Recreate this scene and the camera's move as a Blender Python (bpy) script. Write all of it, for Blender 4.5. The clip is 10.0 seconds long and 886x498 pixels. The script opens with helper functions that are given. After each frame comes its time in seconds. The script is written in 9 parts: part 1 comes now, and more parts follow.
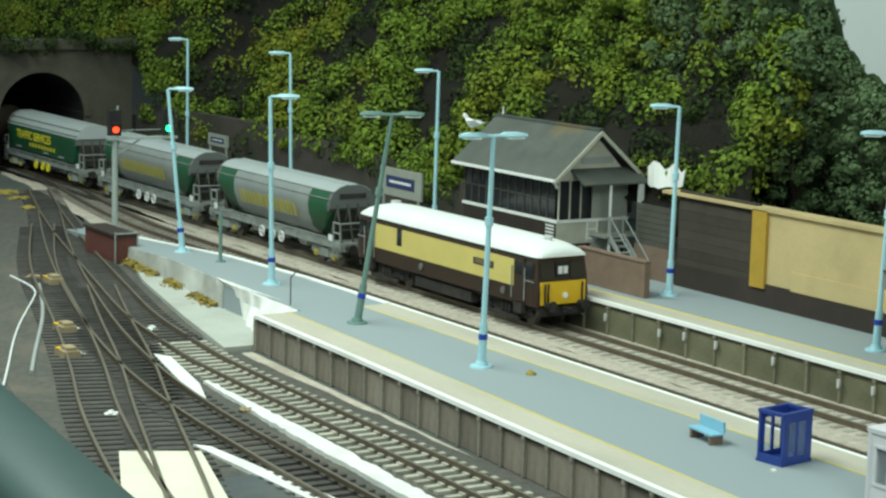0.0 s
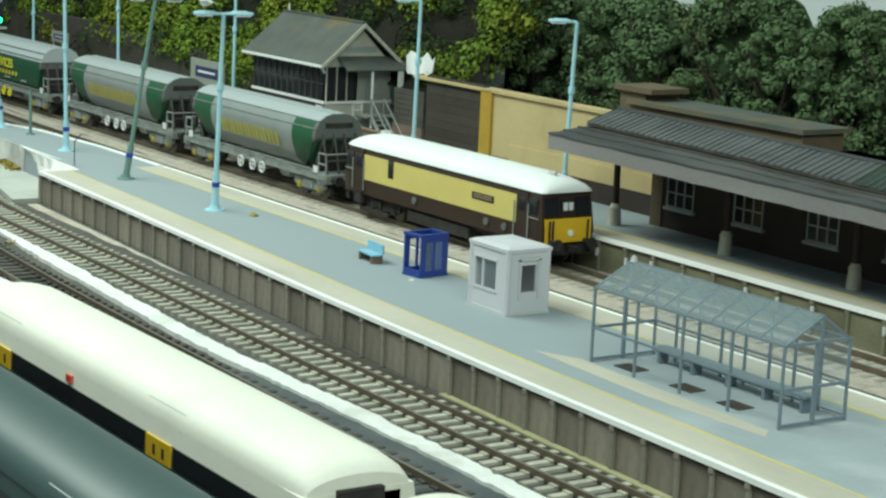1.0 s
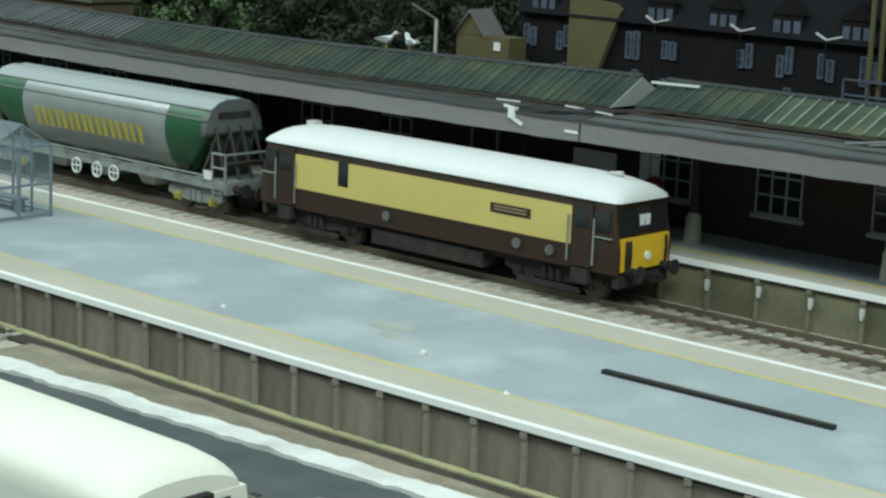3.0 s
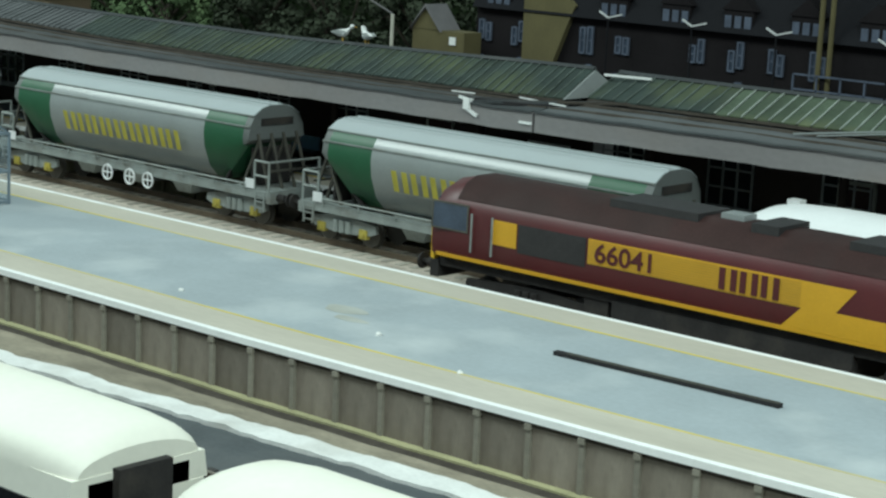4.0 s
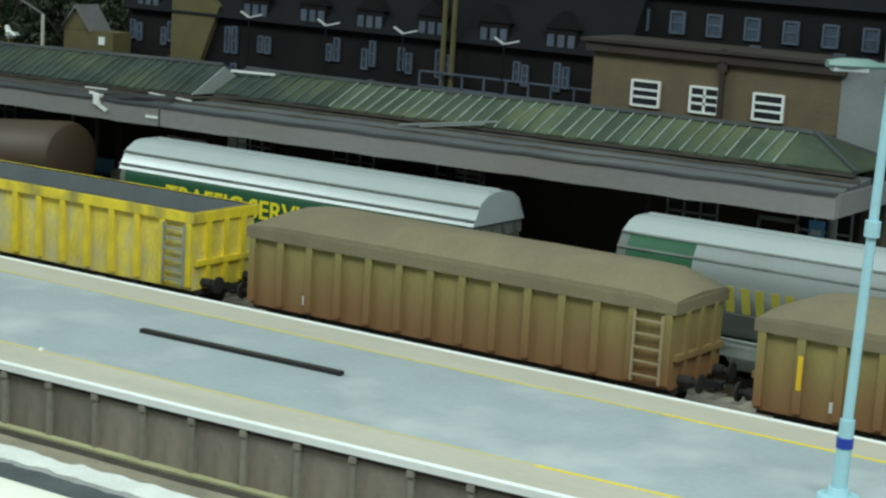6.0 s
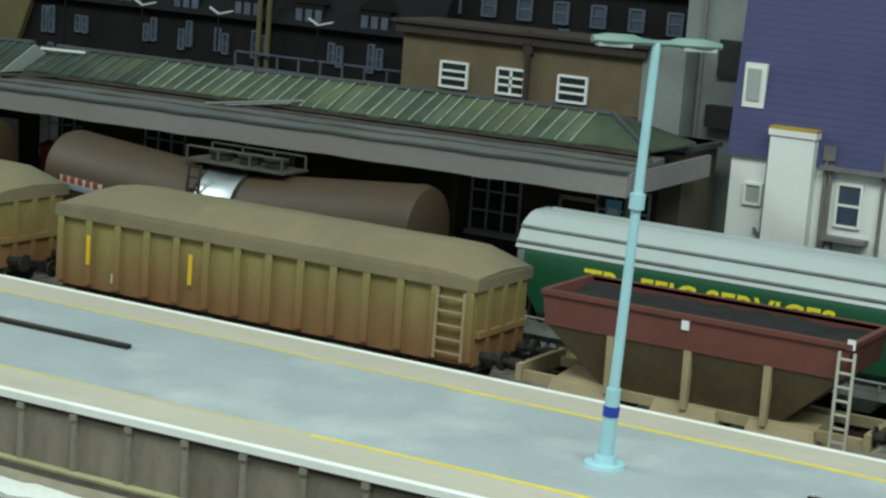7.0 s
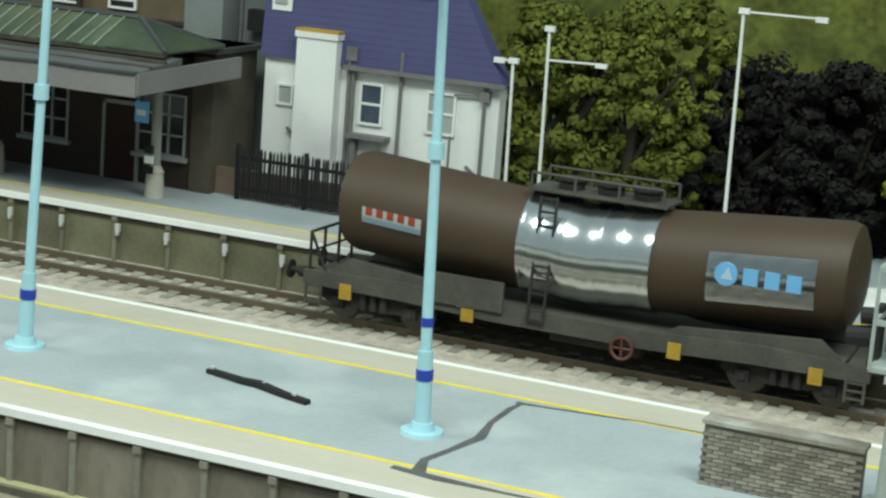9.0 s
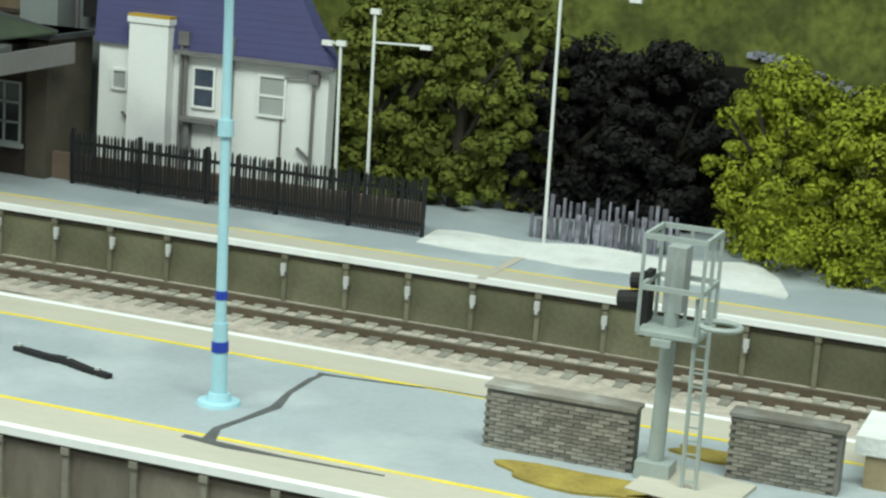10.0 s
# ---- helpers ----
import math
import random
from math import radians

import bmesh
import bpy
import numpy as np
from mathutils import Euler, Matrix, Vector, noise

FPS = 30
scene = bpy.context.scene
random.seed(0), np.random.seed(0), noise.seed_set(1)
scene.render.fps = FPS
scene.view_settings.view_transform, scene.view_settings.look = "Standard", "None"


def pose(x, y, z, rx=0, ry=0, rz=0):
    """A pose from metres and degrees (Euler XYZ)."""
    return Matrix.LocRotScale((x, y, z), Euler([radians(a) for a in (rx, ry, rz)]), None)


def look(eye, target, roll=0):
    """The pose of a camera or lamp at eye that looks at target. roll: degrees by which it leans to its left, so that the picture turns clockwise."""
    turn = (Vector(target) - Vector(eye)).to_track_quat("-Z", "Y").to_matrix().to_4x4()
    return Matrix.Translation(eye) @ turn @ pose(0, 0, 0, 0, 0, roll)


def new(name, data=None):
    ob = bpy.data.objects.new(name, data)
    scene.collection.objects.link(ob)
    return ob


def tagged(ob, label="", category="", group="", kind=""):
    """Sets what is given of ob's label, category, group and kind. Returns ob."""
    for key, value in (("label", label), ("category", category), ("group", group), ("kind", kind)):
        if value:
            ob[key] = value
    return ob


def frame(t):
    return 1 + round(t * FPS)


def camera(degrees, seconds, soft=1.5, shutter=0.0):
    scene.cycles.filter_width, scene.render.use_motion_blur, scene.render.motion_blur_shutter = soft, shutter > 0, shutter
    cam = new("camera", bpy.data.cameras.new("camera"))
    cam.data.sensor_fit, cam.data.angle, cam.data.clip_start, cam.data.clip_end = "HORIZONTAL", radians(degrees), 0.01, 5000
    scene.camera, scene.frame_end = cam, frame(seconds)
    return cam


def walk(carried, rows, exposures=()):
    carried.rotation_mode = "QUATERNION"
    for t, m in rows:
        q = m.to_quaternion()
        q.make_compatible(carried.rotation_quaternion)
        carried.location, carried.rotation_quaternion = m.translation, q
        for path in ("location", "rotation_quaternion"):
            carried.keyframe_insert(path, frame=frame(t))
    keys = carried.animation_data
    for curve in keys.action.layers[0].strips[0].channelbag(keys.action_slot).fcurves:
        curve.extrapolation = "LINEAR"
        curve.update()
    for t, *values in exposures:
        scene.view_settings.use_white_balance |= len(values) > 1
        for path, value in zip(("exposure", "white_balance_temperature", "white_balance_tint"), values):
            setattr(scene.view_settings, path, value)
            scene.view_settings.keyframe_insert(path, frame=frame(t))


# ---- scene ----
# The place is a railway in miniature at 1 : 76.2. All plan numbers below are in scale metres; U turns them into real metres.
U = 1 / 76.2
cam = camera(26.1, 10.0, soft=2.4)
# seconds, eye, target, roll
PATH = [
    (0, (-9.28, -42.05, 14.25), (-51.07, -15.65, 6.72), 1.47),
    (0.5, (-0.39, -41.76, 13.52), (-42.20, -15.48, 5.69), 1.83),
    (1, (6.23, -41.78, 13.49), (-34.45, -14.19, 4.33), 2.62),
    (1.5, (11.02, -41.25, 12.77), (-27.20, -10.29, 3.77), 2.81),
    (2, (15.24, -42.58, 12.09), (-21.87, -10.57, 2.19), 2.18),
    (2.5, (17.97, -41.10, 11.88), (-16.71, -6.42, 2.16), 2.00),
    (3, (19.62, -40.18, 11.13), (-13.17, -3.70, 1.42), 2.39),
    (3.2, (20.01, -40.49, 11.08), (-12.33, -3.67, 1.13), 2.55),
    (4.3, (20.31, -40.77, 10.47), (-11.18, -3.01, 1.39), 3.05),
    (4.5, (20.93, -40.63, 10.36), (-9.52, -2.00, 1.37), 3.24),
    (5, (22.63, -40.71, 10.41), (-6.44, -1.02, 1.48), 3.33),
    (5.2, (23.35, -40.88, 10.43), (-5.56, -1.07, 1.53), 3.25),
    (6.3, (25.16, -39.91, 10.62), (-1.33, 1.58, 1.87), 3.60),
    (6.5, (25.07, -40.03, 10.48), (-1.20, 1.61, 1.74), 3.71),
    (7, (26.76, -39.49, 10.36), (2.74, 3.48, 1.63), 4.40),
    (7.5, (31.28, -38.15, 11.08), (10.03, 6.19, 2.04), 5.04),
    (8, (33.34, -37.62, 10.64), (13.06, 7.00, 0.76), 5.03),
    (8.5, (33.68, -37.55, 10.61), (13.91, 7.19, 0.24), 4.82),
    (9, (34.69, -37.67, 10.52), (15.39, 7.30, 0.27), 4.44),
    (9.5, (36.40, -37.77, 10.40), (18.81, 7.89, 0.11), 4.29),
    (10, (37.07, -37.81, 10.57), (20.06, 8.06, 0.25), 4.16),
]
EXPO = [(0, 0.03, 6450, 6), (1, 0.02, 6420, 6), (2, -0.06, 6170, 9), (3, -0.07, 6120, 9.5), (4.5, -0.12, 6080, 9.5), (7, -0.18, 6350, 9), (8.5, -0.08, 6450, 10), (10, 0.07, 6480, 10)]
walk(cam, [(t, look(Vector(e) * U, Vector(g) * U, roll)) for t, e, g, roll in PATH], EXPO)

# room light: soft bounce from pale walls, and ceiling light panels over the viewing side
world = bpy.data.worlds.new("room")
scene.world = world
world.use_nodes = True
bg = world.node_tree.nodes["Background"]
bg.inputs["Color"].default_value = (0.74, 0.92, 0.92, 1)
bg.inputs["Strength"].default_value = 0.36


def ceiling_lamp(x, y, z, sx, sy, watts, target, colour=(0.87, 1.0, 0.90)):
    d = bpy.data.lights.new("ceiling_light", "AREA")
    d.shape, d.size, d.size_y, d.energy, d.color = "RECTANGLE", sx, sy, watts, colour
    ob = new("ceiling_light", d)
    ob.matrix_world = look(Vector((x, y, z)), Vector(target))
    return ob


ceiling_lamp(-1.05, -0.42, 0.74, 0.9, 0.25, 9.6, (-0.95, -0.16, 0))
ceiling_lamp(0.45, -0.42, 0.74, 0.9, 0.25, 9.2, (0.35, -0.16, 0))


# ---- materials ----
def mat(name, col, rough=0.7, var=0.25, size=0.6, fine=0.08, bump=0.25, metal=0.0, dirt=None, dirt_amt=0.0, dirt_size=2.5,
        rnd=0.0, streak=None, spec=0.5, low=None):
    """A surface with two scales of colour variation, stains and fine relief; sizes in scale metres."""
    m = bpy.data.materials.new(name)
    m.use_nodes = True
    nt = m.node_tree
    n, l = nt.nodes, nt.links
    bs = n["Principled BSDF"]
    bs.inputs["Roughness"].default_value = rough
    bs.inputs["Metallic"].default_value = metal
    bs.inputs["Specular IOR Level"].default_value = spec
    tc = n.new("ShaderNodeTexCoord")
    mp = n.new("ShaderNodeMapping")
    l.new(tc.outputs["Object"], mp.inputs["Vector"])
    if streak:
        mp.inputs["Scale"].default_value = streak

    def tex(sz, detail):
        t = n.new("ShaderNodeTexNoise")
        t.inputs["Scale"].default_value = 1 / (sz * U)
        t.inputs["Detail"].default_value = detail
        l.new(mp.outputs["Vector"], t.inputs["Vector"])
        return t

    big, small = tex(size, 4), tex(fine, 3)

    def mix(a, b, fac, kind="MIX"):
        x = n.new("ShaderNodeMix")
        x.data_type, x.blend_type = "RGBA", kind
        for sock, v in ((x.inputs[0], fac), (x.inputs[6], a), (x.inputs[7], b)):
            if isinstance(v, (int, float)):
                sock.default_value = v
            elif isinstance(v, tuple):
                sock.default_value = v
            else:
                l.new(v, sock)
        return x.outputs[2]

    def ramp(src, lo, hi):
        r = n.new("ShaderNodeMapRange")
        r.inputs["From Min"].default_value, r.inputs["From Max"].default_value = lo, hi
        l.new(src, r.inputs["Value"])
        return r.outputs["Result"]

    dark = tuple(c * (1 - var) for c in col) + (1,)
    lite = tuple(min(1, c * (1 + var * 0.8)) for c in col) + (1,)
    c = mix(dark, lite, ramp(big.outputs["Fac"], 0.32, 0.68))
    c = mix(c, mix(dark, lite, ramp(small.outputs["Fac"], 0.3, 0.7)), 0.4)
    if dirt:
        d = tex(dirt_size, 5)
        f = ramp(d.outputs["Fac"], 0.6 - 0.25 * dirt_amt, 0.75)
        g = n.new("ShaderNodeMath")
        g.operation = "MULTIPLY"
        g.inputs[1].default_value = min(1, 0.4 + dirt_amt)
        l.new(f, g.inputs[0])
        c = mix(c, tuple(dirt) + (1,), g.outputs[0])
    if low:
        # a ragged drift into another colour along one axis: colour, full at, none at, axis, raggedness
        sp, dn, ad = n.new("ShaderNodeSeparateXYZ"), tex(low[4] * 0.7, 5), n.new("ShaderNodeMath")
        l.new(tc.outputs["Object"], sp.inputs["Vector"])
        ad.operation = "MULTIPLY_ADD"
        ad.inputs[1].default_value = low[4] * U
        l.new(dn.outputs["Fac"], ad.inputs[0])
        l.new(sp.outputs[low[3]], ad.inputs[2])
        c = mix(c, tuple(low[0]) + (1,), ramp(ad.outputs[0], (low[2] + low[4] / 2) * U, (low[1] + low[4] / 2) * U))
    if rnd:
        oi = n.new("ShaderNodeObjectInfo")
        geo = n.new("ShaderNodeNewGeometry")
        ad = n.new("ShaderNodeMath")
        ad.operation = "ADD"
        l.new(oi.outputs["Random"], ad.inputs[0])
        l.new(geo.outputs["Random Per Island"], ad.inputs[1])
        fr = n.new("ShaderNodeMath")
        fr.operation = "FRACT"
        l.new(ad.outputs[0], fr.inputs[0])
        v = ramp(fr.outputs[0], 0, 1)
        hs = n.new("ShaderNodeHueSaturation")
        mr = n.new("ShaderNodeMapRange")
        mr.inputs["To Min"].default_value, mr.inputs["To Max"].default_value = 1 - rnd, 1 + rnd
        l.new(v, mr.inputs["Value"])
        l.new(mr.outputs["Result"], hs.inputs["Value"])
        l.new(c, hs.inputs["Color"])
        c = hs.outputs["Color"]
    l.new(c, bs.inputs["Base Color"])
    if bump:
        b = n.new("ShaderNodeBump")
        b.inputs["Strength"].default_value = bump
        b.inputs["Distance"].default_value = 0.03 * U
        l.new(small.outputs["Fac"], b.inputs["Height"])
        l.new(b.outputs["Normal"], bs.inputs["Normal"])
    return m


def glow(name, col, power):
    m = bpy.data.materials.new(name)
    m.use_nodes = True
    bs = m.node_tree.nodes["Principled BSDF"]
    bs.inputs["Base Color"].default_value = (*col, 1)
    bs.inputs["Emission Color"].default_value = (*col, 1)
    bs.inputs["Emission Strength"].default_value = power
    return m


def glass(name, tint, rough=0.08, alpha=0.25):
    m = bpy.data.materials.new(name)
    m.use_nodes = True
    bs = m.node_tree.nodes["Principled BSDF"]
    bs.inputs["Base Color"].default_value = (*tint, 1)
    bs.inputs["Roughness"].default_value = rough
    bs.inputs["Alpha"].default_value = alpha
    return m


M = dict(
    asphalt=mat("asphalt", (0.35, 0.39, 0.41), 0.85, 0.12, 2.4, 0.16, 0.35, dirt=(0.54, 0.57, 0.57), dirt_amt=0.4, dirt_size=3.2, low=((0.285, 0.325, 0.345), -36, -22, "X", 9.0)),
    tar=mat("tar", (0.10, 0.10, 0.10), 0.8, 0.3, 0.5),
    slab=mat("edge_slabs", (0.50, 0.46, 0.38), 0.85, 0.10, 1.6, 0.12, 0.2, dirt=(0.36, 0.33, 0.27), dirt_amt=0.2, dirt_size=3, streak=(0.3, 1, 1)),
    white_line=mat("white_edge_paint", (0.88, 0.88, 0.86), 0.7, 0.06, 1.0, 0.1, 0.15, dirt=(0.55, 0.53, 0.46), dirt_amt=0.15),
    yellow_line=mat("yellow_line_paint", (0.80, 0.62, 0.05), 0.75, 0.15, 0.7, 0.1, 0.1, dirt=(0.50, 0.47, 0.30), dirt_amt=0.15, dirt_size=1.2),
    yellow_worn=mat("worn_yellow_line_paint", (0.66, 0.53, 0.10), 0.8, 0.15, 0.7, 0.1, 0.1, dirt=(0.46, 0.44, 0.37), dirt_amt=0.7, dirt_size=2.2, streak=(0.25, 1, 1)),
    concrete=mat("wall_concrete", (0.235, 0.203, 0.165), 0.9, 0.24, 0.9, 0.1, 0.3, dirt=(0.11, 0.082, 0.06), dirt_amt=0.45, dirt_size=1.3, rnd=0.22, streak=(1, 1, 0.4)),
    concrete_moss=mat("mossy_wall_concrete", (0.155, 0.145, 0.090), 0.9, 0.3, 0.9, 0.1, 0.3, dirt=(0.075, 0.085, 0.04), dirt_amt=0.5, dirt_size=1.8, rnd=0.22),
    pier_moss=mat("mossy_pier_concrete", (0.19, 0.175, 0.12), 0.9, 0.25, 0.6, 0.1, 0.3, rnd=0.2),
    pier=mat("pier_concrete", (0.255, 0.235, 0.19), 0.9, 0.2, 0.6, 0.1, 0.3, rnd=0.12),
    # dark tone shared by real trim and by painted shade strips
    lip=mat("dark_trim_and_shade", (0.07, 0.06, 0.05), 0.9, 0.3, 0.5, spec=0.12),
    board=mat("grey_baseboard", (0.085, 0.095, 0.088), 0.9, 0.25, 2.5, 0.15, 0.4, dirt=(0.17, 0.17, 0.15), dirt_amt=0.3, dirt_size=5),
    ballast=mat("tan_ballast", (0.50, 0.44, 0.37), 0.95, 0.32, 0.35, 0.09, 1.0, dirt=(0.26, 0.22, 0.16), dirt_amt=0.15, dirt_size=2),
    ballast_stone=mat("pale_pink_stones", (0.50, 0.43, 0.38), 0.95, 0.3, 0.3, 0.08, 0.3, rnd=0.35),
    ballast_dark=mat("dark_ballast", (0.09, 0.085, 0.075), 0.95, 0.35, 0.35, 0.09, 1.0, dirt=(0.16, 0.13, 0.1), dirt_amt=0.3, dirt_size=3),
    ballast_brown=mat("brown_ballast", (0.29, 0.255, 0.19), 0.95, 0.3, 0.5, 0.09, 1.0, dirt=(0.11, 0.095, 0.07), dirt_amt=0.4, dirt_size=2.5, streak=(0.5, 1, 1)),
    slab_moss=mat("mossy_footing", (0.36, 0.34, 0.19), 0.9, 0.25, 0.8),
    roadgrey=mat("dark_grey_paint", (0.075, 0.085, 0.09), 0.85, 0.25, 1.5, 0.12, 0.3, dirt=(0.12, 0.12, 0.115), dirt_amt=0.3, dirt_size=3),
    sleeper_dusty=mat("dusty_sleeper", (0.34, 0.32, 0.27), 0.9, 0.25, 0.5, 0.06, 0.3, rnd=0.3),
    sleeper_pale=mat("weathered_pale_sleeper", (0.42, 0.40, 0.33), 0.9, 0.2, 0.5, 0.06, 0.3, rnd=0.2),
    sleeper_dark=mat("dark_sleeper", (0.06, 0.055, 0.05), 0.85, 0.3, 0.4, 0.06, 0.3, rnd=0.3),
    rail=mat("rusty_rail", (0.13, 0.10, 0.07), 0.5, 0.25, 0.5, 0.05, 0.1, metal=0.3),
    rail_head=mat("worn_rail_head", (0.22, 0.19, 0.15), 0.4, 0.2, 1.0, metal=0.4),
    plaster=mat("bare_white_plaster", (0.75, 0.75, 0.72), 0.9, 0.12, 0.8, 0.1, 0.6, dirt=(0.45, 0.43, 0.38), dirt_amt=0.2, dirt_size=2),
    slab_pale=mat("pale_grey_card_slab", (0.44, 0.45, 0.41), 0.9, 0.12, 2.0, 0.12, 0.3, dirt=(0.30, 0.29, 0.24), dirt_amt=0.3, dirt_size=3),
    plaster_grey=mat("grey_smeared_plaster", (0.42, 0.42, 0.39), 0.9, 0.2, 0.9, 0.1, 0.6, dirt=(0.72, 0.72, 0.68), dirt_amt=0.45, dirt_size=2.2),
    cardboard=mat("cream_card", (0.72, 0.68, 0.56), 0.9, 0.08, 2.0),
    moss=mat("ochre_scatter", (0.32, 0.24, 0.05), 0.95, 0.35, 0.5, 0.08, 0.8),
    lampblue=mat("pale_blue_post_paint", (0.40, 0.65, 0.73), 0.45, 0.08, 1.0, 0.1, 0.05),
    lampgreen=mat("grey_green_post_paint", (0.15, 0.25, 0.22), 0.5, 0.12, 1.0, 0.1, 0.05),
    bandblue=mat("deep_blue_band", (0.02, 0.05, 0.38), 0.4, 0.1),
    lamplens=mat("white_lamp_lens", (0.85, 0.9, 0.92), 0.2, 0.03),
    bluebox=mat("blue_plastic", (0.02, 0.05, 0.26), 0.35, 0.15, 0.8, 0.1, 0.05),
    bluelight=mat("light_blue_plastic", (0.25, 0.50, 0.65), 0.5, 0.1),
    white=mat("white_plastic", (0.58, 0.57, 0.60), 0.45, 0.04, 1.0, 0.1, 0.05),
    whitegrey=mat("pale_grey_paint", (0.55, 0.55, 0.54), 0.6, 0.08),
    steelgrey=mat("blue_grey_frame", (0.17, 0.215, 0.25), 0.5, 0.1, 0.8),
    shelter_glass=glass("smoky_shelter_glazing", (0.35, 0.44, 0.48), 0.1, 0.16),
    shelter_roof_glass=glass("grimy_roof_glazing", (0.24, 0.30, 0.32), 0.25, 0.32),
    window=mat("dark_window", (0.02, 0.022, 0.025), 0.12, 0.2, 0.8, bump=0.0),
    window_blue=mat("blue_grey_window", (0.05, 0.065, 0.095), 0.15, 0.3, 0.6, bump=0.0),
    black=mat("matt_black", (0.018, 0.016, 0.017), 0.7, 0.3, 0.6, spec=0.4),
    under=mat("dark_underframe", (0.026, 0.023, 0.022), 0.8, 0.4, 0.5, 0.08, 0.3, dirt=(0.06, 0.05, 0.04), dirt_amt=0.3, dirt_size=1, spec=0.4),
    wheel=mat("steel_wheel", (0.10, 0.095, 0.085), 0.45, 0.2, metal=0.5),
    umber=mat("umber_brown_paint", (0.042, 0.024, 0.016), 0.45, 0.15, 1.5, 0.1, 0.05),
    cream=mat("cream_yellow_paint", (0.66, 0.54, 0.17), 0.5, 0.07, 1.5, 0.1, 0.05),
    roofwhite=mat("white_roof_paint", (0.80, 0.81, 0.80), 0.55, 0.05, 1.5, 0.1, 0.05),
    warn=mat("warning_yellow_paint", (0.78, 0.48, 0.02), 0.5, 0.06, 1.0, 0.1, 0.05),
    dullyellow=mat("dirty_yellow_axlebox", (0.40, 0.33, 0.06), 0.7, 0.3, 0.3),
    maroon=mat("maroon_paint", (0.082, 0.012, 0.013), 0.42, 0.15, 1.2, 0.08, 0.05, dirt=(0.07, 0.03, 0.025), dirt_amt=0.3, dirt_size=3),
    maroonroof=mat("sooty_maroon_roof", (0.045, 0.024, 0.022), 0.6, 0.25, 1.2, 0.08, 0.1, dirt=(0.04, 0.03, 0.028), dirt_amt=0.4, dirt_size=3, spec=0.12),
    gold=mat("gold_yellow_band", (0.62, 0.33, 0.015), 0.5, 0.08, 1.0),
    grille=mat("dark_grille", (0.025, 0.022, 0.022), 0.7, 0.3, 0.3),
    pgrey=mat("hopper_grey_paint", (0.25, 0.27, 0.265), 0.33, 0.10, 2.0, 0.1, 0.03, dirt=(0.18, 0.19, 0.17), dirt_amt=0.25, dirt_size=3, spec=0.9),
    hoodgrey=mat("dull_grey_hood", (0.13, 0.14, 0.135), 0.6, 0.15, 1.0, dirt=(0.07, 0.07, 0.065), dirt_amt=0.3, dirt_size=1.2),
    pwhite=mat("hopper_white_roof", (0.42, 0.46, 0.465), 0.3, 0.06, 2.0, 0.1, 0.05, dirt=(0.36, 0.38, 0.37), dirt_amt=0.2, dirt_size=4, spec=0.9),
    pgreen=mat("hopper_green_paint", (0.015, 0.088, 0.038), 0.45, 0.15, 1.5, 0.1, 0.05),
    pgreendark=mat("deep_green_paint", (0.012, 0.075, 0.035), 0.4, 0.12, 1.5, 0.1, 0.05),
    pyellow=mat("faded_yellow_lettering", (0.48, 0.42, 0.06), 0.6, 0.15, 0.5),
    byellow=mat("bright_yellow_lettering", (0.80, 0.68, 0.03), 0.5, 0.06),
    pframe=mat("pale_grey_underframe", (0.26, 0.285, 0.27), 0.6, 0.2, 0.6, 0.08, 0.1, dirt=(0.14, 0.13, 0.11), dirt_amt=0.4, dirt_size=0.8),
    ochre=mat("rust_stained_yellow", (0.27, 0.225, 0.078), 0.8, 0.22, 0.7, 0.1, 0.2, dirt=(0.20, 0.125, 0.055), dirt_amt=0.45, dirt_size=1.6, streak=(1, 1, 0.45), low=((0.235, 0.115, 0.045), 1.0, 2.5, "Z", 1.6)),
    tarp=mat("dusty_khaki_cover", (0.215, 0.175, 0.105), 0.9, 0.15, 1.4, 0.1, 0.2, dirt=(0.12, 0.10, 0.07), dirt_amt=0.4, dirt_size=3),
    mrayellow=mat("scuffed_yellow_paint", (0.82, 0.62, 0.03), 0.55, 0.12, 0.8, 0.1, 0.1, dirt=(0.15, 0.13, 0.08), dirt_amt=0.6, dirt_size=1.1, streak=(1, 1, 0.5)),
    mrapanel=mat("grey_stained_panel", (0.74, 0.58, 0.07), 0.7, 0.3, 0.6, 0.1, 0.2, dirt=(0.50, 0.47, 0.34), dirt_amt=0.55, dirt_size=0.9, streak=(1, 1, 0.5)),
    lininggrey=mat("dull_grey_lining", (0.15, 0.165, 0.17), 0.7, 0.15, 1.5, 0.1, 0.1),
    coal=mat("coal_load", (0.013, 0.0125, 0.013), 0.9, 0.4, 0.4, 0.1, 1.0, spec=0.4),
    bauxite=mat("bauxite_brown_paint", (0.13, 0.038, 0.028), 0.65, 0.2, 0.9, 0.1, 0.1, dirt=(0.08, 0.035, 0.025), dirt_amt=0.4, dirt_size=2),
    muddy=mat("muddy_hopper_side", (0.085, 0.06, 0.03), 0.8, 0.3, 0.8, 0.1, 0.2),
    sand=mat("sandy_hopper_chute", (0.34, 0.27, 0.16), 0.85, 0.15, 0.6),
    iron=mat("dull_black_iron", (0.030, 0.030, 0.029), 0.65, 0.3, 0.8, 0.1, 0.15, dirt=(0.06, 0.055, 0.05), dirt_amt=0.3, dirt_size=2),
    zigzag=mat("chalky_grey_paint", (0.13, 0.14, 0.13), 0.8, 0.2),
    orange=mat("rusty_orange_paint", (0.48, 0.10, 0.02), 0.65, 0.15, 0.5, dirt=(0.25, 0.06, 0.02), dirt_amt=0.3),
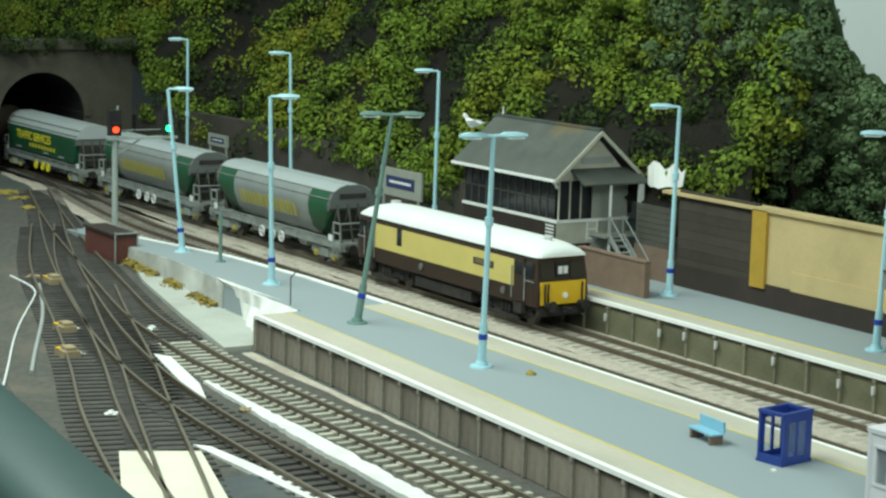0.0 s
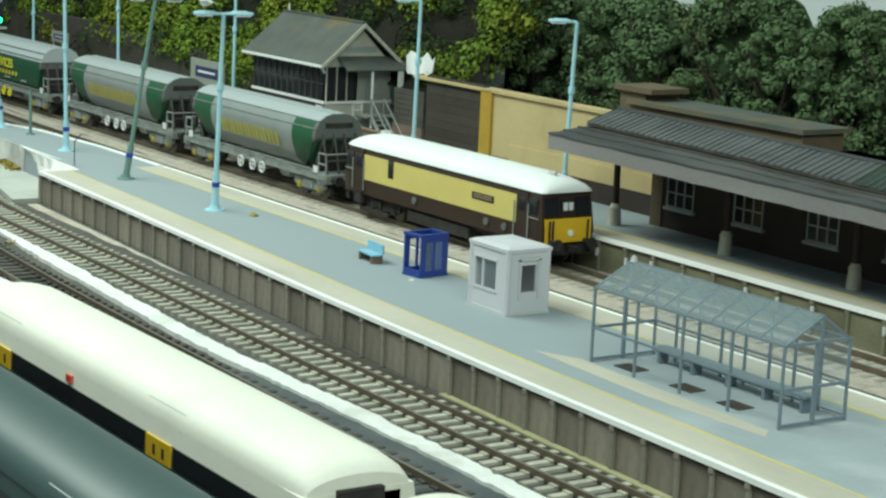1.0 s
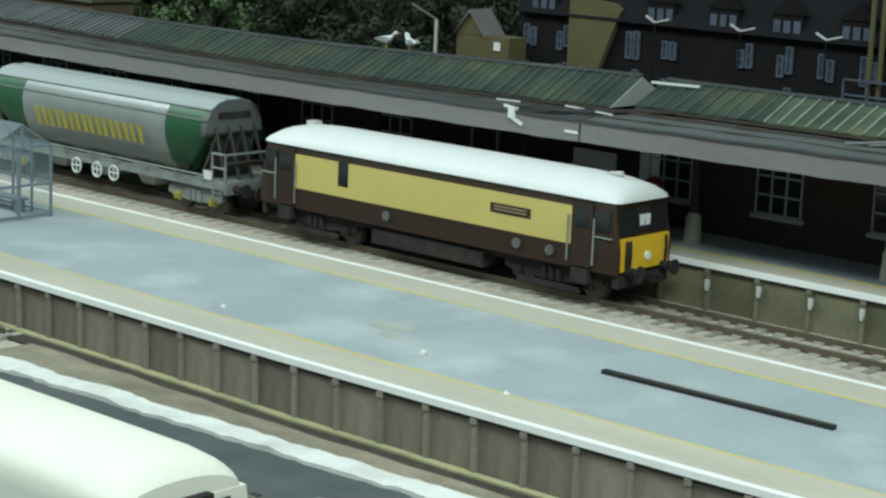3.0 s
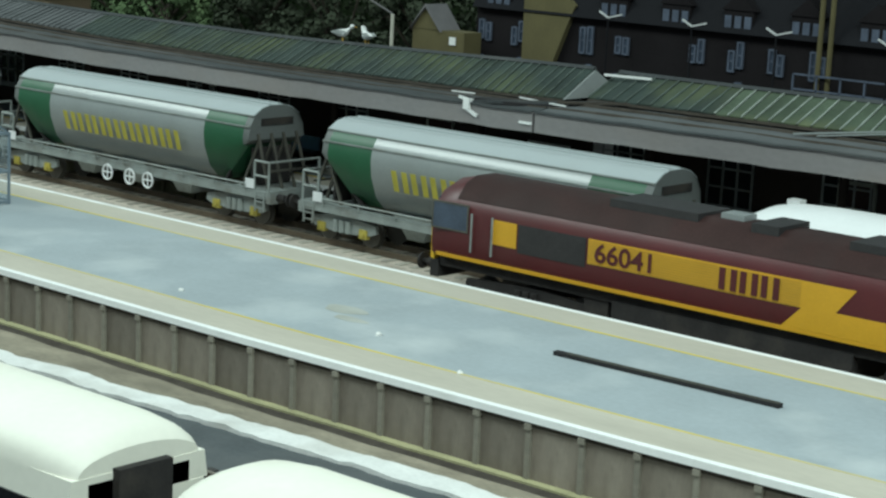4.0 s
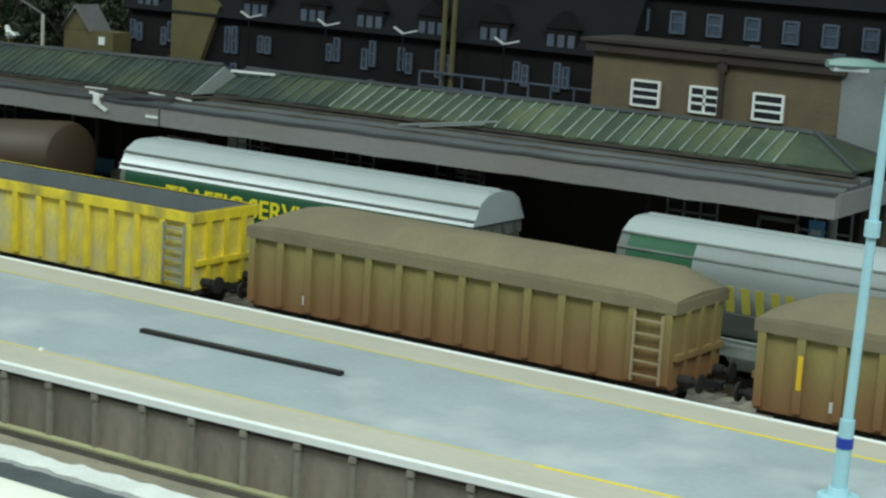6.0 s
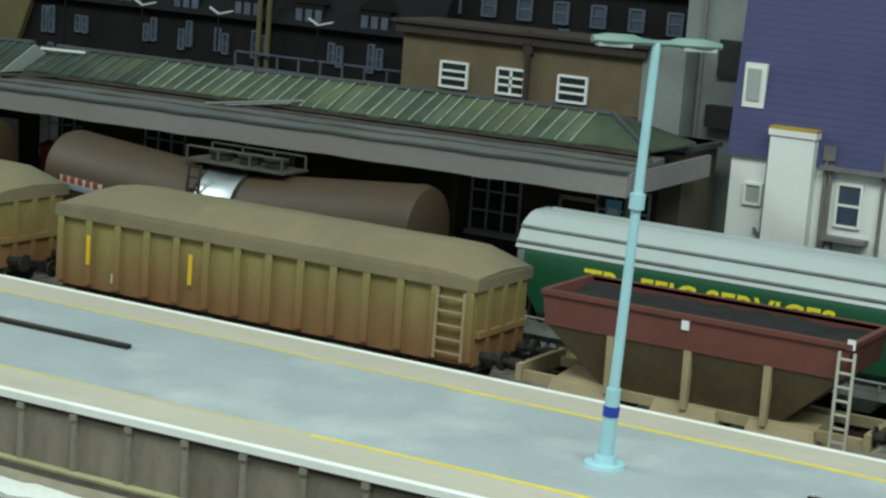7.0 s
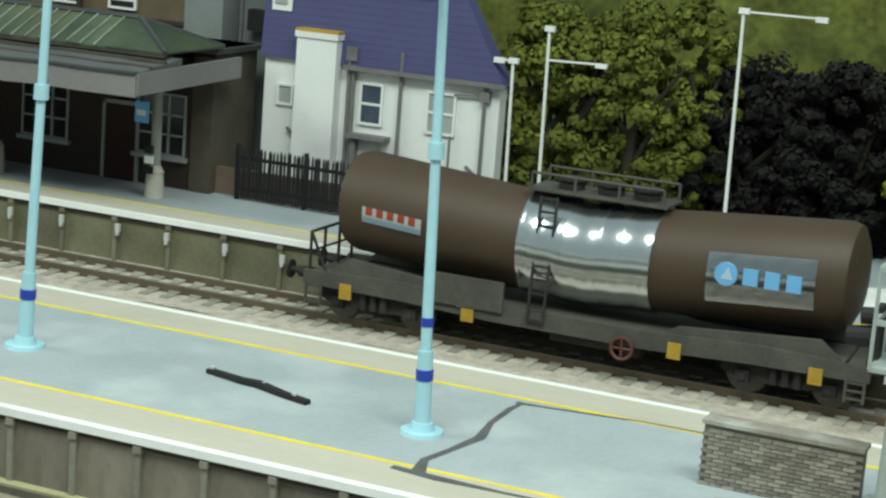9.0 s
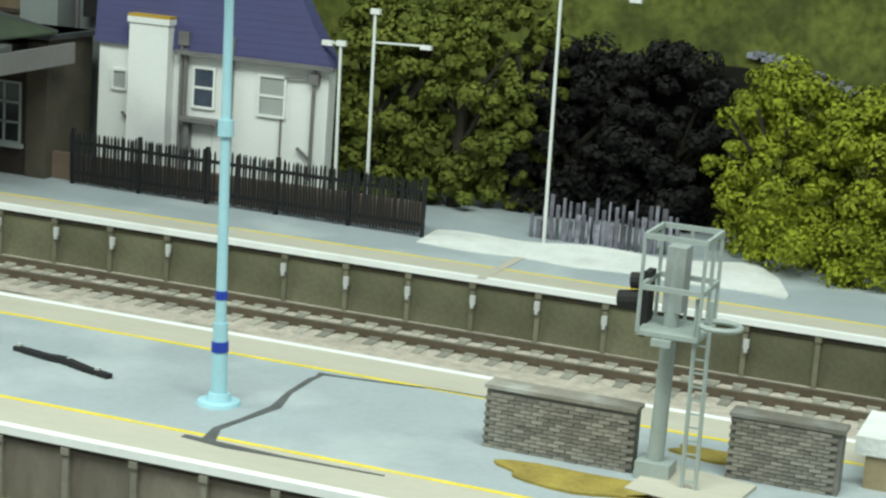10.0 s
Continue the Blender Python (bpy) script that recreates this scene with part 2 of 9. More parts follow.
    tank=mat("brown_tank_paint", (0.062, 0.038, 0.021), 0.58, 0.12, 2.5, 0.1, 0.03, dirt=(0.06, 0.035, 0.02), dirt_amt=0.25, dirt_size=4),
    chrome=mat("polished_steel_cladding", (0.74, 0.78, 0.80), 0.20, 0.05, 2.0, 0.2, 0.05, metal=1.0),
    brushed=mat("dull_brushed_steel", (0.66, 0.70, 0.73), 0.42, 0.06, 2.0, 0.2, 0.05, metal=1.0),
    emblemblue=mat("bright_blue_decal", (0.16, 0.42, 0.72), 0.4, 0.08),
    tframe=mat("grimy_grey_frame", (0.078, 0.074, 0.060), 0.75, 0.3, 0.8, 0.1, 0.15, dirt=(0.04, 0.035, 0.03), dirt_amt=0.4, dirt_size=1.5),
    decalwhite=mat("white_decal", (0.75, 0.76, 0.76), 0.5, 0.04),
    decalblue=mat("blue_decal", (0.15, 0.42, 0.75), 0.5, 0.06),
    decalpale=mat("pale_blue_decal", (0.42, 0.55, 0.66), 0.5, 0.06),
    decalred=mat("red_decal", (0.55, 0.10, 0.05), 0.5, 0.06),
    teal=mat("dark_teal_paint", (0.045, 0.082, 0.078), 0.45, 0.1, 2.0, 0.2, 0.03),
    wellgrey=mat("pale_grey_roof_plate", (0.52, 0.51, 0.46), 0.7, 0.1, 1.0),
    emuroof=mat("cream_white_coach_roof", (0.80, 0.78, 0.68), 0.6, 0.05, 2.5, 0.15, 0.1, dirt=(0.66, 0.63, 0.53), dirt_amt=0.2, dirt_size=4),
    doorred=mat("red_marker", (0.6, 0.07, 0.04), 0.5, 0.05),
    stone=mat("dark_tunnel_stone", (0.078, 0.069, 0.052), 0.95, 0.3, 1.2, 0.15, 0.5, dirt=(0.05, 0.055, 0.035), dirt_amt=0.5, dirt_size=4),
    retaining=mat("dark_retaining_wall", (0.060, 0.050, 0.040), 0.95, 0.3, 1.4, 0.15, 0.5, dirt=(0.03, 0.035, 0.02), dirt_amt=0.5, dirt_size=4),
    brick=mat("brown_brick", (0.125, 0.092, 0.054), 0.9, 0.2, 0.8, 0.09, 0.4, dirt=(0.11, 0.08, 0.05), dirt_amt=0.4, dirt_size=2.5),
    quoinbrown=mat("grey_brown_quoin", (0.085, 0.070, 0.050), 0.9, 0.25, 0.8, 0.09, 0.4),
    brickdark=mat("sooty_brick", (0.042, 0.030, 0.025), 0.9, 0.25, 0.9, 0.09, 0.4, dirt=(0.035, 0.028, 0.024), dirt_amt=0.4, dirt_size=2.5, spec=0.4),
    pinkbrick=mat("dull_pink_brick", (0.20, 0.135, 0.10), 0.9, 0.2, 0.8, 0.09, 0.3, rnd=0.1),
    wallbrick=mat("weathered_grey_brick", (0.235, 0.212, 0.178), 0.9, 0.25, 0.4, 0.09, 0.4, dirt=(0.46, 0.46, 0.44), dirt_amt=0.5, dirt_size=0.9, rnd=0.35),
    mortar=mat("mortar", (0.19, 0.18, 0.16), 0.95, 0.2),
    tan=mat("tan_render", (0.52, 0.40, 0.20), 0.85, 0.10, 2.0, 0.15, 0.2, dirt=(0.38, 0.28, 0.14), dirt_amt=0.3, dirt_size=3),
    ochrepaint=mat("ochre_pilaster", (0.42, 0.26, 0.03), 0.8, 0.2, 0.8),
    darkbrown=mat("dark_brown_boards", (0.050, 0.040, 0.030), 0.85, 0.2, 0.6, 0.08, 0.2, rnd=0.15),
    slate=mat("grey_green_slate", (0.080, 0.088, 0.078), 0.8, 0.25, 1.2, 0.1, 0.3, dirt=(0.19, 0.13, 0.035), dirt_amt=0.45, dirt_size=3, rnd=0.12),
    lead=mat("lead_grey_roof_felt", (0.062, 0.067, 0.069), 0.8, 0.28, 1.8, 0.12, 0.2, dirt=(0.13, 0.125, 0.12), dirt_amt=0.35, dirt_size=3, streak=(0.5, 2, 1), spec=0.2),
    mossglass=mat("mossy_glazing", (0.035, 0.048, 0.042), 0.6, 0.25, 1.2, 0.1, 0.2, dirt=(0.085, 0.10, 0.045), dirt_amt=0.4, dirt_size=2.5, rnd=0.2, spec=0.2),
    mossgreen=mat("green_mossy_glazing", (0.066, 0.088, 0.058), 0.6, 0.3, 1.2, 0.1, 0.2, dirt=(0.115, 0.13, 0.065), dirt_amt=0.4, dirt_size=2.0, rnd=0.25, spec=0.2),
    barpale=mat("chalky_glazing_bar", (0.30, 0.33, 0.29), 0.7, 0.3, 0.6, dirt=(0.08, 0.09, 0.06), dirt_amt=0.4, dirt_size=1.0),
    leadpale=mat("faded_roof_felt", (0.105, 0.110, 0.112), 0.8, 0.28, 1.8, 0.12, 0.2, dirt=(0.19, 0.185, 0.18), dirt_amt=0.35, dirt_size=3, streak=(0.5, 2, 1), spec=0.2),
    glazebar=mat("pale_glazing_bar", (0.105, 0.13, 0.112), 0.7, 0.3, 0.6, dirt=(0.04, 0.05, 0.04), dirt_amt=0.4, dirt_size=1.0),
    valance=mat("grey_pink_valance", (0.205, 0.193, 0.190), 0.8, 0.14, 2.0, 0.12, 0.1, dirt=(0.20, 0.17, 0.15), dirt_amt=0.35, dirt_size=3, streak=(0.5, 1, 1)),
    cream_wood=mat("off_white_woodwork", (0.50, 0.48, 0.40), 0.75, 0.12, 0.8, dirt=(0.30, 0.29, 0.24), dirt_amt=0.25),
    greywood=mat("grey_panelling", (0.30, 0.31, 0.27), 0.8, 0.12, 0.8),
    render=mat("white_house_render", (0.74, 0.74, 0.72), 0.85, 0.05, 2.0, 0.12, 0.15, dirt=(0.55, 0.54, 0.56), dirt_amt=0.2, dirt_size=3),
    purple=mat("purple_blue_slate", (0.060, 0.060, 0.150), 0.8, 0.10, 1.5, 0.1, 0.2, rnd=0.06),
    annexgrey=mat("dim_grey_render", (0.19, 0.205, 0.20), 0.85, 0.15, 2.0, dirt=(0.10, 0.10, 0.10), dirt_amt=0.3, dirt_size=2.5),
    greyrender=mat("grey_render", (0.33, 0.35, 0.34), 0.85, 0.1, 2.0),
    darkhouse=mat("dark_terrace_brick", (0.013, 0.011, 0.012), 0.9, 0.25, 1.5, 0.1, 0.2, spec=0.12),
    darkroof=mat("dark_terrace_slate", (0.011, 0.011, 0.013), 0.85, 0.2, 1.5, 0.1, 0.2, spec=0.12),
    dullframe=mat("sooty_window_frame", (0.085, 0.10, 0.135), 0.8, 0.3, 0.5, spec=0.12),
    dulltan=mat("dingy_yellow_render", (0.105, 0.088, 0.036), 0.9, 0.2, 1.0),
    paintwood=mat("painted_woodland", (0.038, 0.060, 0.026), 0.95, 0.55, 1.4, 0.25, 0.0, dirt=(0.012, 0.016, 0.010), dirt_amt=0.5, dirt_size=3.5, spec=0.12),
    pipe=mat("downpipe_grey", (0.16, 0.15, 0.15), 0.6, 0.2),
    red=mat("post_red", (0.28, 0.02, 0.02), 0.5, 0.15),
    gull=mat("gull_white", (0.72, 0.72, 0.70), 0.7, 0.05),
    beak=mat("beak_yellow", (0.5, 0.3, 0.05), 0.6, 0.1),
    signblue=mat("sign_navy", (0.03, 0.04, 0.12), 0.6, 0.1),
    fence=mat("black_iron_fence", (0.012, 0.012, 0.013), 0.5, 0.2),
    bark=mat("dark_bark", (0.035, 0.028, 0.018), 0.95, 0.3),
    leaf_hill=mat("hillside_leaves", (0.125, 0.185, 0.022), 0.8, 0.4, 2.2, 0.3, 0.0, dirt=(0.24, 0.22, 0.02), dirt_amt=0.4, dirt_size=5, rnd=0.4, spec=0.2),
    leaf_olive=mat("olive_yellow_leaves", (0.135, 0.150, 0.026), 0.8, 0.4, 1.6, 0.3, 0.0, dirt=(0.07, 0.085, 0.016), dirt_amt=0.5, dirt_size=3, rnd=0.3, spec=0.2),
    # dark leaf copy, shade of the hollows painted into the tone
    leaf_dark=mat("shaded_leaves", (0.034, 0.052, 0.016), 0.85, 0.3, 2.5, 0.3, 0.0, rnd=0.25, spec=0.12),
    leaf_far=mat("dusky_blue_green_leaves", (0.100, 0.150, 0.070), 0.85, 0.35, 2.5, 0.3, 0.0, dirt=(0.16, 0.19, 0.08), dirt_amt=0.3, dirt_size=5, rnd=0.15, spec=0.12),
    leaf_dusk=mat("dim_grey_green_leaves", (0.046, 0.056, 0.036), 0.85, 0.3, 2.5, 0.3, 0.0, rnd=0.15, spec=0.12),
    # near-black leaf tone with the deep shade mixed into its colour
    leaf_black=mat("shade_painted_leaves", (0.017, 0.016, 0.015), 0.85, 0.3, 2.5, 0.15, 0.0, rnd=0.5, spec=0.12),
    leaf_lime=mat("lime_leaves", (0.235, 0.262, 0.02), 0.75, 0.3, 2.0, 0.15, 0.0, dirt=(0.08, 0.10, 0.012), dirt_amt=0.5, dirt_size=2.2, rnd=0.35, spec=0.2),
    # earth darkened in its colour to stand for shade below leaves
    earth=mat("shade_toned_earth", (0.019, 0.018, 0.014), 0.95, 0.4, 2.5, 0.2, 0.5, spec=0.12),
    hill=mat("painted_far_hill", (0.14, 0.155, 0.036), 0.95, 0.6, 1.2, 0.3, 0.0, dirt=(0.045, 0.052, 0.020), dirt_amt=0.75, dirt_size=2.8, spec=0.2),
    sky=mat("painted_sky_board", (0.58, 0.62, 0.62), 0.9, 0.06, 25.0, 6.0, 0.0, low=((0.27, 0.34, 0.37), 5, -45, "X", 20.0)),
    castle=mat("pale_castle_stone", (0.15, 0.145, 0.10), 0.9, 0.15, 1.5),
    town=mat("painted_far_town", (0.25, 0.25, 0.29), 0.9, 0.15, 0.7, 0.25, 0.0, rnd=0.35),
    yardpale=mat("lavender_painted_boards", (0.20, 0.19, 0.23), 0.9, 0.4, 0.25, 0.1, 0.0, dirt=(0.04, 0.035, 0.04), dirt_amt=0.5, dirt_size=0.6, rnd=0.6),
    signalgrey=mat("signal_grey", (0.36, 0.40, 0.38), 0.55, 0.12, 0.6),
    litred=glow("lit_red_lens", (1.0, 0.07, 0.02), 2.0),
    littail=glow("lit_tail_lens", (1.0, 0.03, 0.01), 1.1),
    litgreen=glow("lit_green_lens", (0.03, 1.0, 0.22), 6.0),
    floor=mat("room_floor", (0.25, 0.24, 0.22), 0.8, 0.1, 30.0),
)


# ---- mesh helpers ----
def box(bm, x0, x1, y0, y1, z0, z1):
    v = [bm.verts.new((x, y, z)) for x in (x0, x1) for y in (y0, y1) for z in (z0, z1)]
    for q in ((0, 1, 3, 2), (4, 6, 7, 5), (0, 4, 5, 1), (2, 3, 7, 6), (0, 2, 6, 4), (1, 5, 7, 3)):
        bm.faces.new([v[i] for i in q])
    return v


def rod(bm, a, b, r0, r1=None, n=8, cap=True):
    a, b = Vector(a), Vector(b)
    r1 = r0 if r1 is None else r1
    d = (b - a).normalized()
    s = d.cross((0, 0, 1) if abs(d.z) < 0.95 else (1, 0, 0)).normalized()
    w = d.cross(s)
    rings = []
    for p, r in ((a, r0), (b, r1)):
        rings.append([bm.verts.new(p + r * (math.cos(k * 2 * math.pi / n) * s + math.sin(k * 2 * math.pi / n) * w)) for k in range(n)])
    for k in range(n):
        bm.faces.new((rings[0][k], rings[0][(k + 1) % n], rings[1][(k + 1) % n], rings[1][k]))
    if cap:
        bm.faces.new(rings[0][::-1])
        bm.faces.new(rings[1])


def bar(bm, a, b, w, h):
    """A square bar from a to b, w across and h deep."""
    a, b = Vector(a), Vector(b)
    d = (b - a).normalized()
    s = d.cross((0, 0, 1) if abs(d.z) < 0.95 else (0, 1, 0)).normalized()
    t = s.cross(d)
    ring = [[bm.verts.new(p + s * w / 2 * i + t * h / 2 * j) for i, j in ((-1, -1), (1, -1), (1, 1), (-1, 1))] for p in (a, b)]
    for k in range(4):
        bm.faces.new((ring[0][k], ring[0][(k + 1) % 4], ring[1][(k + 1) % 4], ring[1][k]))
    bm.faces.new(ring[0][::-1])
    bm.faces.new(ring[1])


def loft(bm, sections, closed=True, caps=True):
    """Rings of equally many points, skinned one to the next."""
    rings = [[bm.verts.new(p) for p in s] for s in sections]
    n = len(rings[0])
    for a, b in zip(rings, rings[1:]):
        for k in range(n if closed else n - 1):
            bm.faces.new((a[k], a[(k + 1) % n], b[(k + 1) % n], b[k]))
    if caps and closed:
        bm.faces.new(rings[0][::-1])
        bm.faces.new(rings[-1])


def prism(bm, yz, x0, x1):
    loft(bm, [[(x, y, z) for y, z in yz] for x in (x0, x1)])


def plate(bm, xz, y0, y1):
    """An outline in x and z, from y0 to y1."""
    loft(bm, [[(x, y, z) for x, z in xz] for y in (y0, y1)])


def flat(bm, xy, z0, z1):
    loft(bm, [[(x, y, z) for x, y in xy] for z in (z0, z1)])


def mesh_of(name, bm, material, bevel=0.0, smooth=False):
    if bevel:
        bmesh.ops.bevel(bm, geom=[e for e in bm.edges if e.is_manifold and e.calc_face_angle(0) > 0.6], offset=bevel, segments=2, affect="EDGES", profile=0.6)
    bmesh.ops.recalc_face_normals(bm, faces=bm.faces)
    bmesh.ops.scale(bm, vec=(U, U, U), verts=bm.verts)
    me = bpy.data.meshes.new(name)
    bm.to_mesh(me)
    bm.free()
    me.materials.append(M[material])
    if smooth:
        me.shade_smooth()
        me.set_sharp_from_angle(angle=radians(38))
    return me


def put(name, me, parent, at=(0, 0, 0), label="", rz=0.0):
    ob = new(name, me)
    ob.parent = parent
    ob.location = Vector(at) * U
    ob.rotation_euler.z = rz
    return tagged(ob, label)


def part(name, bm, material, parent, label="", bevel=0.0, smooth=False):
    return put(name, mesh_of(name, bm, material, bevel, smooth), parent, label=label)


def quick(name, fn, material, parent, label="", bevel=0.0, smooth=False):
    bm = bmesh.new()
    fn(bm)
    return part(name, bm, material, parent, label, bevel, smooth)


def boxpart(name, dims, material, parent, label="", bevel=0.0):
    bm = bmesh.new()
    box(bm, *dims)
    return part(name, bm, material, parent, label, bevel)


def thing(name, at, label, category, group="", kind="", rz=0.0):
    ob = new(name)
    ob.empty_display_size = 0.005
    ob.location = Vector(at) * U
    ob.rotation_euler.z = radians(rz)
    return tagged(ob, label, category, group, kind)


def structure(name, fn, material, label, smooth=False, bevel=0.0, kind="structure"):
    bm = bmesh.new()
    fn(bm)
    ob = new(name, mesh_of(name, bm, material, bevel, smooth))
    return tagged(ob, label, name.split("_")[0], kind=kind)


# ---- structure ----
RAIL_Z, BED_Z = -1.2, -1.42
YF, YN = 5.0, 1.1  # centre lines of the two tracks between the platforms
FAR_EDGE, REAR_EDGE = 6.5, -2.0


def front_edge(x):
    """The island platform's near edge, slightly bowed in plan."""
    return float(np.interp(x, (-77, -68, -60, -48, -36, -24, -11, 0, 12, 24, 60), (-8.35, -8.75, -9.2, -9.85, -10.35, -10.7, -10.85, -10.65, -10.2, -10.15, -10.3)))


def strip(bm, xs, f0, f1, z0, z1):
    """A long slab along x between two edges in plan."""
    loft(bm, [[(x, f0(x), z0), (x, f1(x), z0), (x, f1(x), z1), (x, f0(x), z1)] for x in xs])


XS = list(np.linspace(-76.5, 60, 60))
structure("ground", lambda bm: box(bm, -330, 160, -75, 60, -3.2, BED_Z - 0.08), "board", "grey painted baseboard under the whole miniature railway")
structure("floor", lambda bm: box(bm, -900, 900, -900, 900, -84, -80), "floor", "plain room floor far below the baseboard")

# island platform: core, surface bands, edging and lines
structure("platform_island", lambda bm: strip(bm, XS, lambda x: front_edge(x) + 0.35, lambda x: REAR_EDGE - 0.3, BED_Z - 0.1, -0.13), "concrete", "concrete core of the island platform")


def surface(name, f0, f1, z0, z1, material, label, xs=XS):
    return structure(name, lambda bm: strip(bm, xs, f0, f1, z0, z1), material, label)


F = front_edge
surface("pavement_asphalt", lambda x: F(x) + 1.5, lambda x: REAR_EDGE - 1.5, -0.12, 0.0, "asphalt", "blue-grey asphalt surface of the island platform, patched and dusty")
surface("pavement_front_slabs", lambda x: F(x) + 0.2, lambda x: F(x) + 1.5, -0.12, 0.004, "slab", "beige concrete edge slabs of the island platform")
surface("pavement_rear_slabs", lambda x: REAR_EDGE - 1.5, lambda x: REAR_EDGE - 0.2, -0.12, 0.004, "slab", "beige concrete edge slabs of the island platform")
surface("trim_front_edge", F, lambda x: F(x) + 0.2, -0.14, 0.012, "white_line", "white painted platform edge, a little chipped")
surface("trim_rear_edge", lambda x: REAR_EDGE - 0.2, lambda x: REAR_EDGE, -0.14, 0.012, "white_line", "white painted platform edge, a little chipped")
surface("trim_front_yellow_line", lambda x: F(x) + 1.46, lambda x: F(x) + 1.55, 0.0, 0.010, "yellow_worn", "worn yellow safety line on the island platform", list(np.linspace(-76.5, 7.0, 40)))
surface("trim_front_yellow_line", lambda x: F(x) + 1.43, lambda x: F(x) + 1.56, 0.0, 0.010, "yellow_line", "bright yellow safety line on the island platform", list(np.linspace(7.0, 60, 30)))
surface("trim_rear_yellow_line", lambda x: REAR_EDGE - 1.55, lambda x: REAR_EDGE - 1.46, 0.0, 0.010, "yellow_worn", "worn yellow safety line on the island platform", list(np.linspace(-76.5, 7.0, 40)))
surface("trim_rear_yellow_line", lambda x: REAR_EDGE - 1.56, lambda x: REAR_EDGE - 1.43, 0.0, 0.010, "yellow_line", "bright yellow safety line on the island platform", list(np.linspace(7.0, 60, 30)))
# dark strip painted as the shadow under the island's edging
surface("trim_front_lip", lambda x: F(x) + 0.06, lambda x: F(x) + 0.4, -0.24, -0.135, "lip", "dark strip painted as the shadow gap beneath the platform edging")
# far platform
XF = list(np.linspace(-112, 70, 60))
E0 = FAR_EDGE
surface("platform_far", lambda x: E0 + 0.3, lambda x: 17.0, BED_Z - 0.1, -0.13, "concrete", "concrete core of the platform in front of the station", XF)
surface("pavement_far_asphalt", lambda x: E0 + 1.35, lambda x: 17.0, -0.12, 0.0, "asphalt", "blue-grey asphalt of the station platform", XF)
surface("pavement_far_slabs", lambda x: E0 + 0.2, lambda x: E0 + 1.35, -0.12, 0.004, "slab", "beige edge slabs of the station platform", XF)
surface("trim_far_edge", lambda x: E0, lambda x: E0 + 0.2, -0.14, 0.012, "white_line", "white painted edge of the station platform", XF)
surface("trim_far_yellow_line", lambda x: E0 + 1.3, lambda x: E0 + 1.42, 0.0, 0.010, "yellow_line", "yellow safety line on the station platform", XF)
# same painted shadow strip below the station platform's edging
surface("trim_far_lip", lambda x: E0 + 0.06, lambda x: E0 + 0.32, -0.24, -0.135, "lip", "dark strip painted as the shadow gap beneath the platform edging", XF)
surface("trim_far_joint", lambda x: E0 - 0.01, lambda x: 11.0, 0.0, 0.016, "slab", "pale joint across the station platform", [21.6, 21.85])
# plaster bank behind the far platform, right of the fence
def bank_back(x):
    return float(np.interp(x, (18.2, 21.5, 24.4, 26.4, 27.4, 28.3, 28.9), (10.9, 11.5, 11.9, 11.9, 12.6, 11.4, 9.6)))


structure("pavement_plaster_bank", lambda bm: loft(bm, [[(x, 9.4 + 0.1 * math.sin(x * 2.1), -0.1), (x, bank_back(x), -0.1), (x, bank_back(x), 0.10 + 0.05 * math.sin(x * 1.7)), (x, 9.4 + 0.1 * math.sin(x * 2.1), 0.03)] for x in np.linspace(18.75, 28.9, 34)]), "plaster", "bare white plaster bank behind the station platform")

# retaining panels and piers of the platform faces, each a piece of its own
wall_front = thing("wall_platform_front", (0, 0, 0), "grey concrete panels and piers facing the island platform", "wall", kind="structure")
wall_far = thing("wall_platform_far", (0, 0, 0), "mossy grey concrete panels and piers facing the station platform", "wall", kind="structure")


def face_panels(parent, x0, x1, pitch, edge, brackets, panel_mat="concrete", pier_mat="pier"):
    bm = bmesh.new()
    box(bm, 0.02, pitch - 0.02, -0.04, 0.2, BED_Z - 0.05, -0.22)
    panel = mesh_of("panel", bm, panel_mat)
    bm = bmesh.new()
    box(bm, -0.06, 0.06, -0.13, 0.1, BED_Z - 0.05, -0.30)
    box(bm, -0.08, 0.08, -0.17, 0.1, -0.30, -0.18)
    pier = mesh_of("pier", bm, pier_mat)
    bm = bmesh.new()
    box(bm, -0.07, 0.07, -0.22, -0.14, -0.62, -0.40)
    box(bm, -0.04, 0.04, -0.24, -0.14, -0.72, -0.62)
    tag = mesh_of("bracket", bm, "whitegrey", 0.02)
    x = x0
    rng = random.Random(5)
    while x < x1:
        a = math.atan2(edge(x + pitch) - edge(x), pitch)
        o = put("panel", panel, parent, (x, edge(x) + 0.16 + rng.uniform(-0.02, 0.02), 0), rz=a)
        o = put("pier", pier, parent, (x, edge(x) + 0.16, 0), rz=a)
        if brackets and rng.random() < 0.85:
            put("bracket", tag, parent, (x + 0.05 + rng.uniform(-0.1, 0.1), edge(x) + 0.16, rng.uniform(-0.15, 0.05)))
        x += pitch


face_panels(wall_front, -76.5, 34, 1.36, front_edge, False)
face_panels(wall_far, -80, 45, 1.75, lambda x: FAR_EDGE, True, "concrete_moss", "pier_moss")
